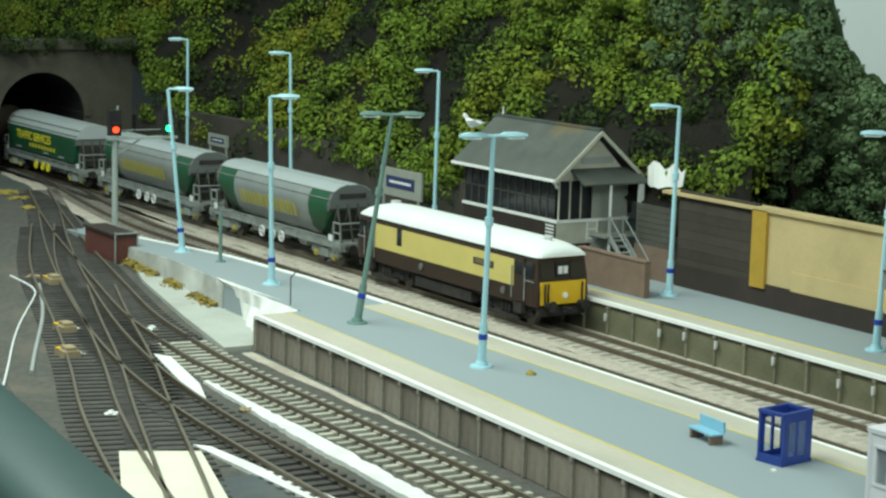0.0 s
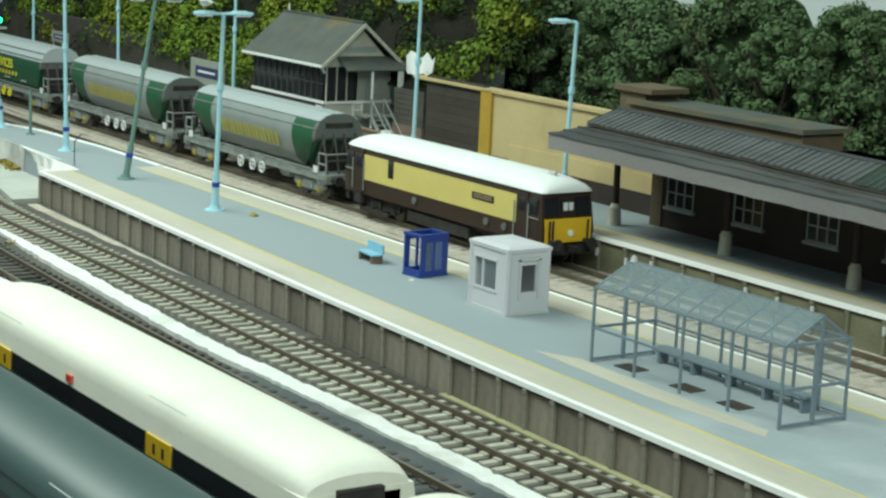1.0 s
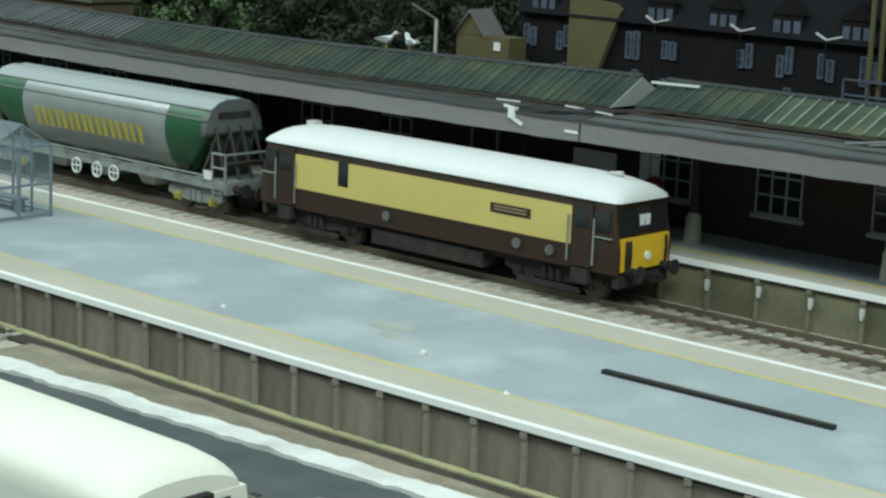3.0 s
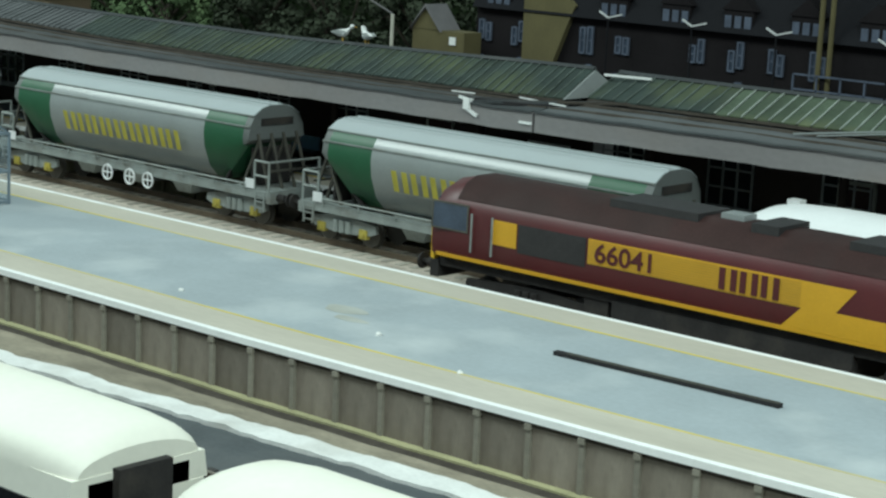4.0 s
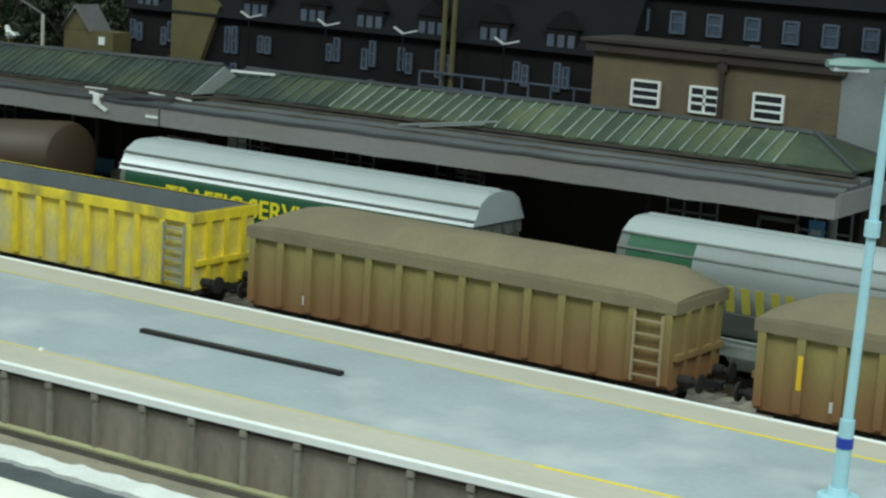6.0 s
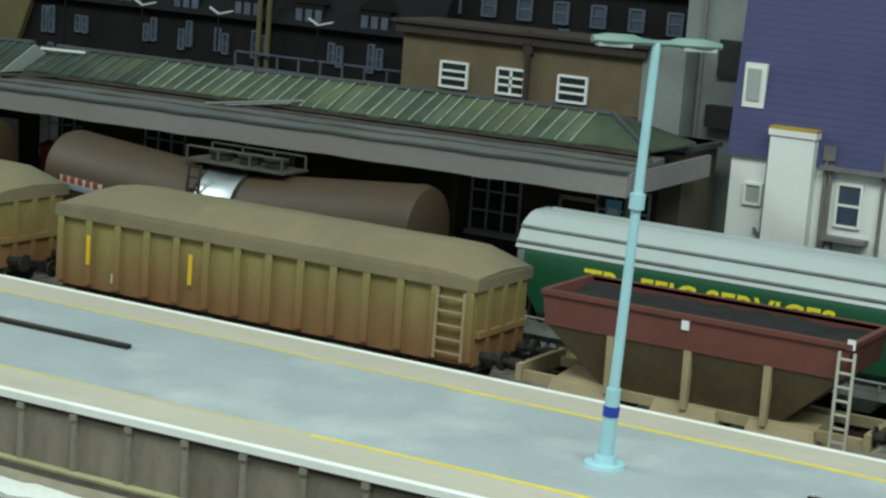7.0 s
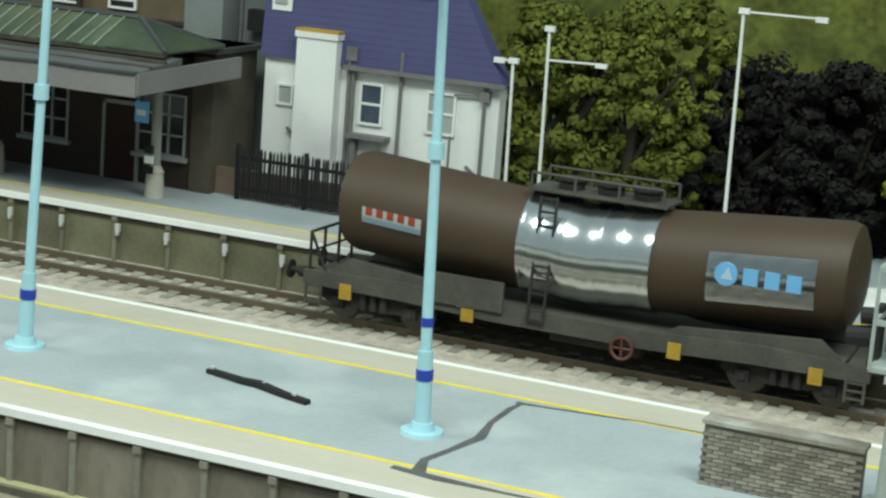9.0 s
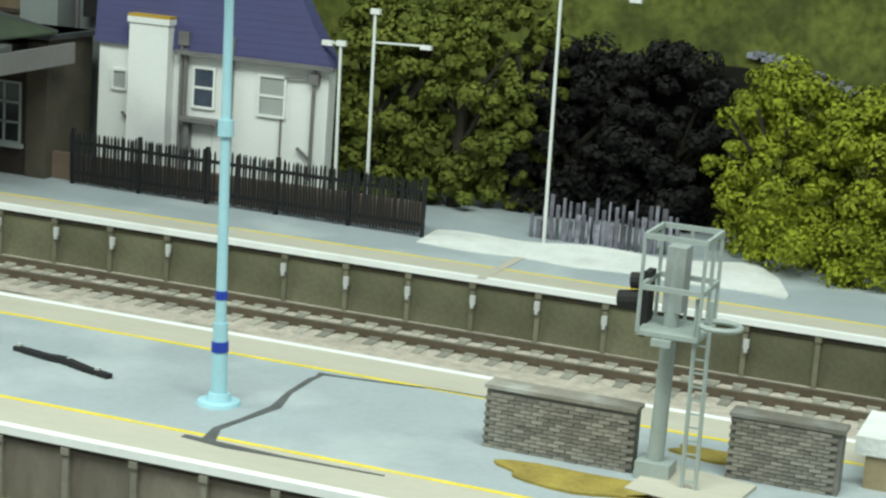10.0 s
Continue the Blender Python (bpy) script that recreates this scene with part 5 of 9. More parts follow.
def clay_tank(name, logos):
    """Cranked bogie tank wagon: two tapering brown barrels meeting at a polished band."""
    r = thing(name, (0, 0, RAIL_Z), "miniature brown tank wagon with polished steel centre band", "tank wagon", "clay tank wagons")
    n = 28

    def ring(x, zc, rad):
        return [(x, rad * math.sin(k * 2 * math.pi / n), zc + rad * math.cos(k * 2 * math.pi / n)) for k in range(n)]

    def axis(x):
        return 2.94 - 0.46 * (1 - min(1, abs(x) / 6.3))

    for s in (-1, 1):
        secs = [ring(s * x, axis(x), rr) for x, rr in ((1.45 if logos else 0.75 if s < 0 else 0.4, 1.215), (4.0, 1.25), (6.05, 1.27), (6.3, 1.18), (6.45, 0.85), (6.5, 0.3))]
        quick("barrel", lambda bm: loft(bm, secs), "tank", r, "brown barrel half", smooth=True)
    if logos:
        quick("centre_band", lambda bm: loft(bm, [ring(x, axis(x), 1.262 + 0.008 * math.sin(x * 9)) for x in np.linspace(-1.5, 1.75, 40)]), "chrome", r, "polished ribbed steel centre band", smooth=True)
        straps = (-1.5, -1.0, -0.45, 0.45, 1.0, 1.75)
    else:
        quick("centre_band", lambda bm: loft(bm, [ring(x, axis(x), rr) for x, rr in ((-0.84, 1.24), (-0.8, 1.262), (-0.3, 1.256), (0, 1.262), (0.46, 1.258), (0.5, 1.24))]), "brushed", r, "dull steel centre band", smooth=True)
        straps = (-0.82, 0.5)
    for x in straps:
        quick("band_strap", lambda bm: loft(bm, [ring(x - 0.03, axis(x), 1.28), ring(x + 0.03, axis(x), 1.28)]), "chrome" if logos else "under", r, smooth=True)
    # manhole gear, walkway and rails on top
    quick("walkway", lambda bm: (box(bm, -1.6, 1.9, -0.62, 0.62, 3.92, 3.98), [rod(bm, (x, y, 3.95), (x, y, 4.35), 0.035, n=6) for x in (-1.5, -0.4, 0.7, 1.8) for y in (-0.6, 0.6)], [rod(bm, (-1.5, y, 4.35), (1.8, y, 4.35), 0.035, n=6) for y in (-0.6, 0.6)]), "tframe", r)
    for x in (-0.7, 0.3, 1.2):
        quick("manhole", lambda bm: (rod(bm, (x, 0, 3.8), (x, 0, 4.2), 0.32, n=14), rod(bm, (x, 0, 4.2), (x, 0, 4.26), 0.38, n=14)), "under", r)
    quick("ladder_up", lambda bm: ([bar(bm, (x, -1.36, 0.9), (x, -1.05, 3.9), 0.06, 0.06) for x in (-1.05, -0.65)], [bar(bm, (-1.05, -1.36 + 0.31 * k / 9, 0.95 + 2.9 * k / 9), (-0.65, -1.36 + 0.31 * k / 9, 0.95 + 2.9 * k / 9), 0.05, 0.05) for k in range(10)]), "under", r)
    quick("frame", lambda bm: [plate(bm, [(-7.1, 0.85), (-7.1, 1.2), (-4.6, 1.28), (-2.0, 1.15), (2.0, 1.15), (4.6, 1.28), (7.1, 1.2), (7.1, 0.85), (4.4, 0.82), (2.0, 0.72), (-2.0, 0.72), (-4.4, 0.82)], y - 0.07, y + 0.07) for y in (-1.22, 1.22)] + [box(bm, -7.1, 7.1, -1.15, 1.15, 1.0, 1.1)], "tframe", r)
    for s in (-1, 1):
        for y in (-1.12, 1.12):
            quick("cradle", lambda bm: plate(bm, [(s * 2.2, 1.12), (s * 2.6, 1.36), (s * 5.9, 1.62), (s * 6.5, 1.15)], y - 0.08, y + 0.08), "tframe", r)
        quick("end_rail", lambda bm: ([rod(bm, (s * 7.0, y, 1.1), (s * 7.0, y, 2.15), 0.04, n=6) for y in (-1.15, -0.4, 0.4, 1.15)], rod(bm, (s * 7.0, -1.15, 2.15), (s * 7.0, 1.15, 2.15), 0.04, n=6), rod(bm, (s * 7.0, -1.15, 1.65), (s * 7.0, 1.15, 1.65), 0.03, n=6), rod(bm, (s * 7.0, -1.15, 2.15), (s * 6.5, -1.2, 1.15), 0.04, n=6)), "under", r)
        end_ladder(r, s * 6.8, -1.28, 0.35, 0.9, "tframe")
        buffers(r, s * 7.1, s)
        bogie(r, s * 5.2, 1.0)
        for x in (s * 5.9, s * 2.6):
            quick("label_box", lambda bm: (box(bm, x - 0.16, x + 0.16, -1.33, -1.27, 0.62, 1.0), box(bm, x - 0.08, x + 0.08, -1.34, -1.32, 0.72, 0.9)), "ochrepaint", r)
    quick("air_tank", lambda bm: (rod(bm, (-0.6, -0.7, 0.6), (0.9, -0.7, 0.6), 0.22, n=12), box(bm, 1.2, 1.7, -1.0, -0.5, 0.4, 0.8)), "under", r)
    bm = bmesh.new()
    ringp = [(1.35 + 0.26 * math.cos(k * math.pi / 8), -1.35, 0.66 + 0.26 * math.sin(k * math.pi / 8)) for k in range(16)]
    for p, q in zip(ringp, ringp[1:] + ringp[:1]):
        rod(bm, p, q, 0.04, n=5)
    for k in range(4):
        rod(bm, (1.35, -1.35, 0.66), ringp[k * 4], 0.03, n=5)
    part("handwheel", bm, "bauxite", r)
    boxpart("data_panel", (-2.9, -2.55, -1.31, -1.28, 0.95, 1.12), "decalwhite", r)
    # plain-shape emblems that follow the barrel

    def patch(name_, x0, x1, a0, a1, m, rad=1.285):
        bm = bmesh.new()
        rows = []
        for x in np.linspace(x0, x1, 5):
            rows.append([bm.verts.new((x, -rad * math.cos(a), axis(x) + rad * math.sin(a))) for a in np.linspace(a0, a1, 6)])
        for p, q in zip(rows, rows[1:]):
            for k in range(5):
                bm.faces.new((p[k], p[k + 1], q[k + 1], q[k]))
        bmesh.ops.solidify(bm, geom=bm.faces[:], thickness=0.012)
        return part(name_, bm, m, r, smooth=True)

    patch("emblem", -5.6, -4.0, -0.09, 0.10, "decalwhite")
    patch("emblem_stripe", -5.6, -4.0, -0.20, -0.09, "decalpale")
    quick("equipment_plate", lambda bm: box(bm, -3.7, -1.7, -1.36, -1.29, 0.98, 1.72), "tframe", r, "dull grey side plate", bevel=0.02)
    for k in range(5):
        patch("letter_bar", -5.5 + k * 0.29, -5.32 + k * 0.29, -0.05, 0.10, "decalred", 1.295)
    if logos:
        patch("emblem_panel", 3.15, 5.65, -0.52, 0.42, "chrome", 1.287)
        zc = axis(4.4)
        quick("emblem_disc", lambda bm: rod(bm, (3.62, -1.26, zc), (3.62, -1.318, zc), 0.27, n=20), "emblemblue", r)
        quick("emblem_wedge", lambda bm: plate(bm, [(3.50, zc - 0.12), (3.80, zc - 0.12), (3.66, zc + 0.16)], -1.326, -1.316), "decalpale", r)
        for k in range(3):
            boxpart("letter_bar", (4.02 + k * 0.5, 4.36 + k * 0.5, -1.318, -1.26, zc - 0.19, zc + 0.19), "emblemblue", r)
    return r


def box_wagon(name, label, covered, marks=False):
    """High-sided bogie box wagon with pressed ribs, an open load or a dusty cover."""
    H = 6.45
    r = thing(name, (0, 0, RAIL_Z), label, "box wagon", "bogie box wagons")
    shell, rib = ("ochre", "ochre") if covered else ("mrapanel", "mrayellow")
    top = 2.98 if covered else 3.05

    def tub(bm):
        ring = lambda e, z: [(-H + e, -1.30 + e, z), (H - e, -1.30 + e, z), (H - e, 1.30 - e, z), (-H + e, 1.30 - e, z)]
        loft(bm, [ring(0, 0.85), ring(0, top), ring(0.08, top), ring(0.08, 0.95)])

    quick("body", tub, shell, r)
    bm = bmesh.new()
    box(bm, -0.10, 0.10, -0.11, 0.0, 0.95, top - 0.28)
    rib_me = mesh_of("rib", bm, rib, 0.02)
    xs = np.linspace(-H + 0.12, H - 0.12, 14)
    for x in xs:
        put("rib", rib_me, r, (x, -1.30, 0))
    for s in (-1, 1):
        for y in (-0.75, 0.0, 0.75):
            boxpart("end_rib", (min(s * H, s * (H + 0.1)), max(s * H, s * (H + 0.1)), y - 0.09, y + 0.09, 0.95, top - 0.25), rib, r)
        boxpart("end_rail", (min(s * H, s * (H + 0.12)), max(s * H, s * (H + 0.12)), -1.25, 1.25, 1.55, 1.70), rib, r)
    quick("top_rail", lambda bm: [box(bm, *d) for d in ((-H - 0.08, H + 0.08, -1.42, -1.22, top - 0.28, top), (-H - 0.08, H + 0.08, 1.22, 1.42, top - 0.28, top), (-H - 0.08, -H + 0.12, -1.22, 1.22, top - 0.28, top), (H - 0.12, H + 0.08, -1.22, 1.22, top - 0.28, top))], "tarp" if covered else "mrayellow", r, bevel=0.03)
    if covered:
        def cover(bm):
            rng = random.Random(7)
            secs = []
            for x in np.linspace(-H - 0.05, H + 0.05, 15):
                e = min(1.0, (H + 0.05 - abs(x)) / 1.3)
                h = 0.08 + 0.44 * math.sin(min(1.0, e) * math.pi / 2) + rng.uniform(-0.015, 0.015)
                w = 0.80 + 0.12 * (1 - e)
                secs.append([(x, -1.40, top - 0.05), (x, -1.38, top + 0.12 * min(1, e + 0.2)), (x, -w, top + h), (x, 0, top + h + 0.05), (x, w, top + h), (x, 1.38, top + 0.12 * min(1, e + 0.2)), (x, 1.40, top - 0.05)])
            loft(bm, secs)
        quick("cover", cover, "tarp", r, "dusty khaki humped cover", smooth=True)
        for x in (-5.4, -2.0) if marks else ():
            boxpart("yellow_mark", (x, x + 0.12, -1.425, -1.405, 1.5, 2.3), "warn", r, "bright yellow unfaded mark")
    else:
        quick("floor_plate", lambda bm: box(bm, -H + 0.1, H - 0.1, -1.2, 1.2, 0.98, 1.05), "lininggrey", r, "grey dusty floor")
        for q in ((-H + 0.085, H - 0.085, 1.16, 1.215, 1.0, top - 0.02), (-H + 0.085, H - 0.085, -1.215, -1.16, 1.0, top - 0.02), (-H + 0.085, -H + 0.14, -1.16, 1.16, 1.0, top - 0.02), (H - 0.14, H - 0.085, -1.16, 1.16, 1.0, top - 0.02)):
            boxpart("lining", q, "lininggrey", r, "dull grey inner side")
        boxpart("data_panel", (-4.35, -3.95, -1.325, -1.30, 1.35, 1.75), "black", r, "black panel with illegible lines")
        for z in (1.42, 1.52, 1.62):
            boxpart("letter_bar", (-4.3, -4.0, -1.332, -1.325, z, z + 0.04), "decalwhite", r)
    end_ladder(r, H - 0.62, -1.44, 0.95, top - 0.35, "pframe" if not covered else "sand", w=0.75)
    boxpart("data_panel", (-4.6, -4.3, -1.32, -1.29, 1.1, 1.35), "decalwhite" if covered else "tarp", r)
    quick("underframe", lambda bm: (box(bm, -H, H, -1.1, 1.1, 0.7, 0.86), box(bm, -1.5, 1.5, -0.9, 0.9, 0.35, 0.7)), "under", r)
    for s in (-1, 1):
        buffers(r, s * H, s)
        bogie(r, s * 4.5, 1.0)
    return r


def ballast_hopper(name, label, kind):
    """Two-axle open hopper; kind red: bauxite sides and sandy chutes; kind iron: black with zig-zag chalk and orange frame end."""
    H = 3.72
    r = thing(name, (0, 0, RAIL_Z), label, "hopper wagon", "open hoppers")
    shell = "bauxite" if kind == "red" else "iron"
    low = "muddy" if kind == "red" else "iron"
    top, mid, bot = 3.05, 2.25, 1.0

    def tub(bm):
        rings = [[(-H, -1.3, top), (H, -1.3, top), (H, 1.3, top), (-H, 1.3, top)], [(-H + 0.12, -1.3, mid), (H - 0.12, -1.3, mid), (H - 0.12, 1.3, mid), (-H + 0.12, 1.3, mid)]]
        inner = [[(-H + 0.1, -1.2, top), (H - 0.1, -1.2, top), (H - 0.1, 1.2, top), (-H + 0.1, 1.2, top)], [(-H + 0.3, -1.2, mid), (H - 0.3, -1.2, mid), (H - 0.3, 1.2, mid), (-H + 0.3, 1.2, mid)]]
        loft(bm, [rings[1], rings[0], inner[0], inner[1]])

    quick("upper_body", tub, shell, r)
    quick("lower_body", lambda bm: loft(bm, [[(-H + 0.13, -1.28, mid + 0.01), (H - 0.13, -1.28, mid + 0.01), (H - 0.13, 1.28, mid + 0.01), (-H + 0.13, 1.28, mid + 0.01)], [(-H + 1.5, -0.95, bot), (H - 1.5, -0.95, bot), (H - 1.5, 0.95, bot), (-H + 1.5, 0.95, bot)]]), low, r)
    quick("rim", lambda bm: [box(bm, *d) for d in ((-H - 0.03, H + 0.03, -1.36, -1.2, top - 0.09, top + 0.02), (-H - 0.03, H + 0.03, 1.2, 1.36, top - 0.09, top + 0.02), (-H - 0.05, -H + 0.1, -1.2, 1.2, top - 0.09, top + 0.02), (H - 0.1, H + 0.05, -1.2, 1.2, top - 0.09, top + 0.02))], shell, r, bevel=0.02)

    def load(bm):
        rng = random.Random(4)
        loft(bm, [[(x, y, top - heap[0] + heap[1] * math.cos((x + 0.9) * 0.45) * (1 - (y / 1.2) ** 2) + rng.uniform(-0.06, 0.06)) for y in np.linspace(-1.2, 1.2, 9)] for x in np.linspace(-H + 0.25, H - 0.25, 22)], closed=False)

    heap = (0.16, 0.1) if kind == "red" else (0.14, 0.42)
    quick("coal_load", load, "coal", r, "black coal load", smooth=True)
    for x in (-1.9, 0.0, 1.9):
        quick("side_rib", lambda bm: plate(bm, [(x - 0.09, mid), (x + 0.09, mid), (x + 0.07, bot - 0.1), (x - 0.07, bot - 0.1)], -1.33, -1.15), "sand" if kind == "red" else "iron", r)
    if kind == "red":
        for x in (-2.6, 0.0, 2.3):
            quick("chute", lambda bm: loft(bm, [[(x - 0.75, -1.2, 0.95), (x + 0.75, -1.2, 0.95), (x + 0.75, 0, 1.1), (x - 0.75, 0, 1.1)], [(x - 0.85, -1.38, 0.55), (x + 0.85, -1.38, 0.55), (x + 0.85, 0, 0.5), (x - 0.85, 0, 0.5)]]), "sand", r, "sandy discharge chute")
    else:
        bm = bmesh.new()
        n = 22
        pts = [(-H + 0.2 + k * (2 * H - 0.4) / n, -1.315, top - 0.15 - (0.42 if k % 2 else 0.0)) for k in range(n + 1)]
        bm.free()
        for p, q in zip(pts, pts[1:]):
            quick("lacing_bar", lambda b: bar(b, p, q, 0.02, 0.05), "zigzag", r)
        boxpart("data_panel", (-2.5, -2.0, -1.33, -1.29, 2.2, 2.55), "zigzag", r, "worn panel with illegible marks")
        boxpart("letter_bar", (-1.7, -0.3, -1.33, -1.29, 2.15, 2.22), "zigzag", r)
        for x in (-1.4, 1.4):
            boxpart("chute", (x - 0.6, x + 0.6, -1.3, -0.6, 0.5, 0.78), "tframe", r)
        e = "orange"
        for y in (-1.25, 1.25):
            quick("end_post", lambda b: bar(b, (H + 0.05, y, 0.9), (H - 0.25, y, top - 0.1), 0.16, 0.12), e, r, "rusty orange end post")
            quick("end_brace", lambda b: bar(b, (H - 0.5, y, mid), (H + 0.65, y, 0.95), 0.12, 0.12), e, r, "rusty orange end brace")
            quick("end_brace", lambda b: bar(b, (-H - 0.45, 0.96 * y, 0.9), (-H + 0.3, 0.96 * y, 2.0), 0.14, 0.12), e, r, "rusty orange end brace")
        quick("end_beam", lambda b: bar(b, (H + 0.02, -1.3, top - 0.02), (H + 0.02, 1.3, top - 0.02), 0.2, 0.16), e, r, "rusty orange end beam")
        quick("end_beam", lambda b: bar(b, (H - 0.15, -1.25, mid), (H - 0.15, 1.25, mid), 0.14, 0.12), e, r, "rusty orange end beam")
    end_ladder(r, H - 0.05, -1.42, 0.75, top - 0.15, "decalwhite" if kind != "red" else "cream_wood", w=0.34)
    for x, z in ((-0.35, 2.62), (-0.35, 2.1)) if kind != "red" else ((-0.2, 2.72), (H - 0.1, 2.95)):
        boxpart("white_panel", (x, x + 0.18, -1.345, -1.31, z, z + 0.22), "decalwhite", r)
    quick("underframe", lambda bm: ([box(bm, -H - 0.55, H + 0.55, y - 0.08, y + 0.08, 0.75, 0.98) for y in (-1.0, 1.0)], box(bm, -H - 0.6, -H - 0.45, -1.2, 1.2, 0.75, 1.15), box(bm, H + 0.45, H + 0.6, -1.2, 1.2, 0.75, 1.15)), "sand" if kind == "red" else "under", r, bevel=0.02)
    for s in (-1, 1):
        for sy in (-1, 1):
            put("wheel", WHEEL, r, (s * 2.35, sy * 0.66, 0.46), rz=0 if sy < 0 else math.pi)
            boxpart("axlebox", (s * 2.35 - 0.35, s * 2.35 + 0.35, sy * 1.0 - 0.1, sy * 1.0 + 0.1, 0.35, 0.75), "under", r, bevel=0.03)
        buffers(r, s * (H + 0.55), s)
    return r


# the up train
on_far(electric_loco("electric_locomotive"), -7.42)
on_far(grain_hopper("grain_hopper", "grey and green covered bogie hopper with faded yellow lettering bars", "pgrey", "pgreen", "", "pyellow", "round"), -24.5)
on_far(grain_hopper("grain_hopper", "grey and green covered bogie hopper with faded yellow lettering bars", "pgrey", "pgreen", "", "pyellow", "round"), -41.05)
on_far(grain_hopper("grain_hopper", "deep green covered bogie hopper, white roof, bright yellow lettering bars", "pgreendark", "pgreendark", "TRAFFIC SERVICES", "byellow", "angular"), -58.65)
on_far(clay_tank("tank_wagon", False), -74.95)
on_far(clay_tank("tank_wagon", True), -90.7)
# the down train
on_near(diesel_loco("diesel_locomotive"), 10.07)
on_near(box_wagon("box_wagon", "scuffed yellow bogie box wagon, empty, with grey inside", False), 28.6)
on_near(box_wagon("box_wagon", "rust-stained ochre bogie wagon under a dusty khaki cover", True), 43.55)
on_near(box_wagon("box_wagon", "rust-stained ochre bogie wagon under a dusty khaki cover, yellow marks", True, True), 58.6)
on_near(ballast_hopper("ballast_hopper", "bauxite brown open hopper full of coal with sandy chutes", "red"), 70.5)
on_near(ballast_hopper("ballast_hopper", "black iron open hopper of coal with orange end frames", "iron"), 79.65)


# ---- stabled coaches on the carriage roads ----
def coach(name, x0, x1, y, side, roof_mat, label, well=False):
    r = thing(name, ((x0 + x1) / 2, y, RAIL_Z), label, "coach", "stabled coaches")
    H = (x1 - x0) / 2 - 0.2
    half = [(1.32, 1.0), (1.38, 1.6), (1.36, 2.4), (1.26, 3.05)]
    quick("body", lambda bm: prism(bm, [(-a, z) for a, z in half] + [(a, z) for a, z in half[::-1]], -H, H), side, r, bevel=0.06)

    def roof(bm):
        secs = []
        for x, k in ((-H - 0.02, 0.55), (-H + 0.1, 0.75), (-H + 0.35, 0.90), (-H + 1.0, 1.0), (H - 1.0, 1.0), (H - 0.35, 0.90), (H - 0.1, 0.75), (H + 0.02, 0.55)):
            secs.append([(x, 1.30 * math.sin(a) * (0.8 + 0.2 * k), 3.0 + 0.72 * k * max(0, math.cos(a)) ** 0.8) for a in np.linspace(-math.pi / 2, math.pi / 2, 15)])
        loft(bm, secs)

    quick("roof", roof, roof_mat, r, smooth=True)
    if roof_mat != side:
        quick("cantrail", lambda bm: prism(bm, [(-1.36, 2.62), (-1.29, 3.06), (1.29, 3.06), (1.36, 2.62)], -H - 0.03, H + 0.03), roof_mat, r, "white cantrail above the windows", bevel=0.02)
        for q in ((-H - 0.04, -H + 0.02, -1.28, 1.28, 1.05, 2.62), (H - 0.02, H + 0.04, -1.28, 1.28, 1.05, 2.62)):
            boxpart("end_panel", q, roof_mat, r, "white end panel", bevel=0.02)
        if well:
            quick("roof_pod", lambda bm: (rod(bm, (-H + 2.3, 0.2, 3.68), (-H + 2.3, 0.2, 3.95), 0.42, 0.3, n=16),), "wellgrey", r, "pale grey roof pod", smooth=True)
    for s in (-1, 1):
        for y0 in (-0.98, 0.42):
            quick("end_window", lambda bm: box(bm, s * H - 0.03, s * H + 0.03, y0, y0 + 0.56, 2.15, 2.95), "window_blue", r, bevel=0.02)
        quick("gangway", lambda bm: box(bm, min(s * H, s * (H + 0.18)), max(s * H, s * (H + 0.18)), -0.52, 0.52, 1.1, 3.12), "under", r, bevel=0.05)
        bogie(r, s * (H - 3.0), 1.1)
    doors = [-6.2, 3.2]
    edges = [-H + 0.9] + [v for d in doors for v in (d - 0.75, d + 0.75)] + [H - 0.9]
    for sy in (-1, 1):
        y0, y1 = (-1.392, -1.34) if sy < 0 else (1.34, 1.392)
        for a, b in zip(edges[::2], edges[1::2]):
            boxpart("side_window", (a, b, y0, y1, 2.18, 2.62), "window", r)
        for d in doors:
            boxpart("door_panel", (d - 0.62, d + 0.62, y0 - 0.01, y1 + 0.01, 2.12, 2.62), "warn", r, "yellow door panel")
            for dx in (-0.25, 0.2):
                boxpart("letter_bar", (d + dx, d + dx + 0.12, y0 - 0.016, y1 + 0.016, 2.22, 2.46), "black", r)
    for d in doors:
        quick("grab_frame", lambda bm: (rod(bm, (d - 0.9, -1.30, 2.95), (d - 0.9, -1.16, 3.35), 0.025, n=6), rod(bm, (d + 0.9, -1.30, 2.95), (d + 0.9, -1.16, 3.35), 0.025, n=6), rod(bm, (d - 0.9, -1.16, 3.35), (d + 0.9, -1.16, 3.35), 0.025, n=6)), "whitegrey", r)
    boxpart("orange_marker", (-1.95, -1.65, -1.40, -1.30, 2.70, 2.88), "doorred", r)
    quick("underframe", lambda bm: box(bm, -H + 0.5, H - 0.5, -1.2, 1.2, 0.5, 1.0), "under", r)
    return r


for x0, x1 in ((-43.4, -24.3), (-22.7, -0.9), (0.7, 22.0)):
    coach("coach", x0, x1, -22.7, "teal", "emuroof", "stabled coach, white roof, dark teal sides, black windows, yellow doors", -23 < x0 < -22)
for x0, x1, yc, turn in ((-61.5, -39.6, -26.6, -5.5), (-39.4, -18.4, -27.1, 0), (-18.0, -6.0, -27.1, 0)):
    coach("coach", x0, x1, yc, "teal", "teal", "stabled dark teal coach with a rounded roof").rotation_euler.z = radians(turn)


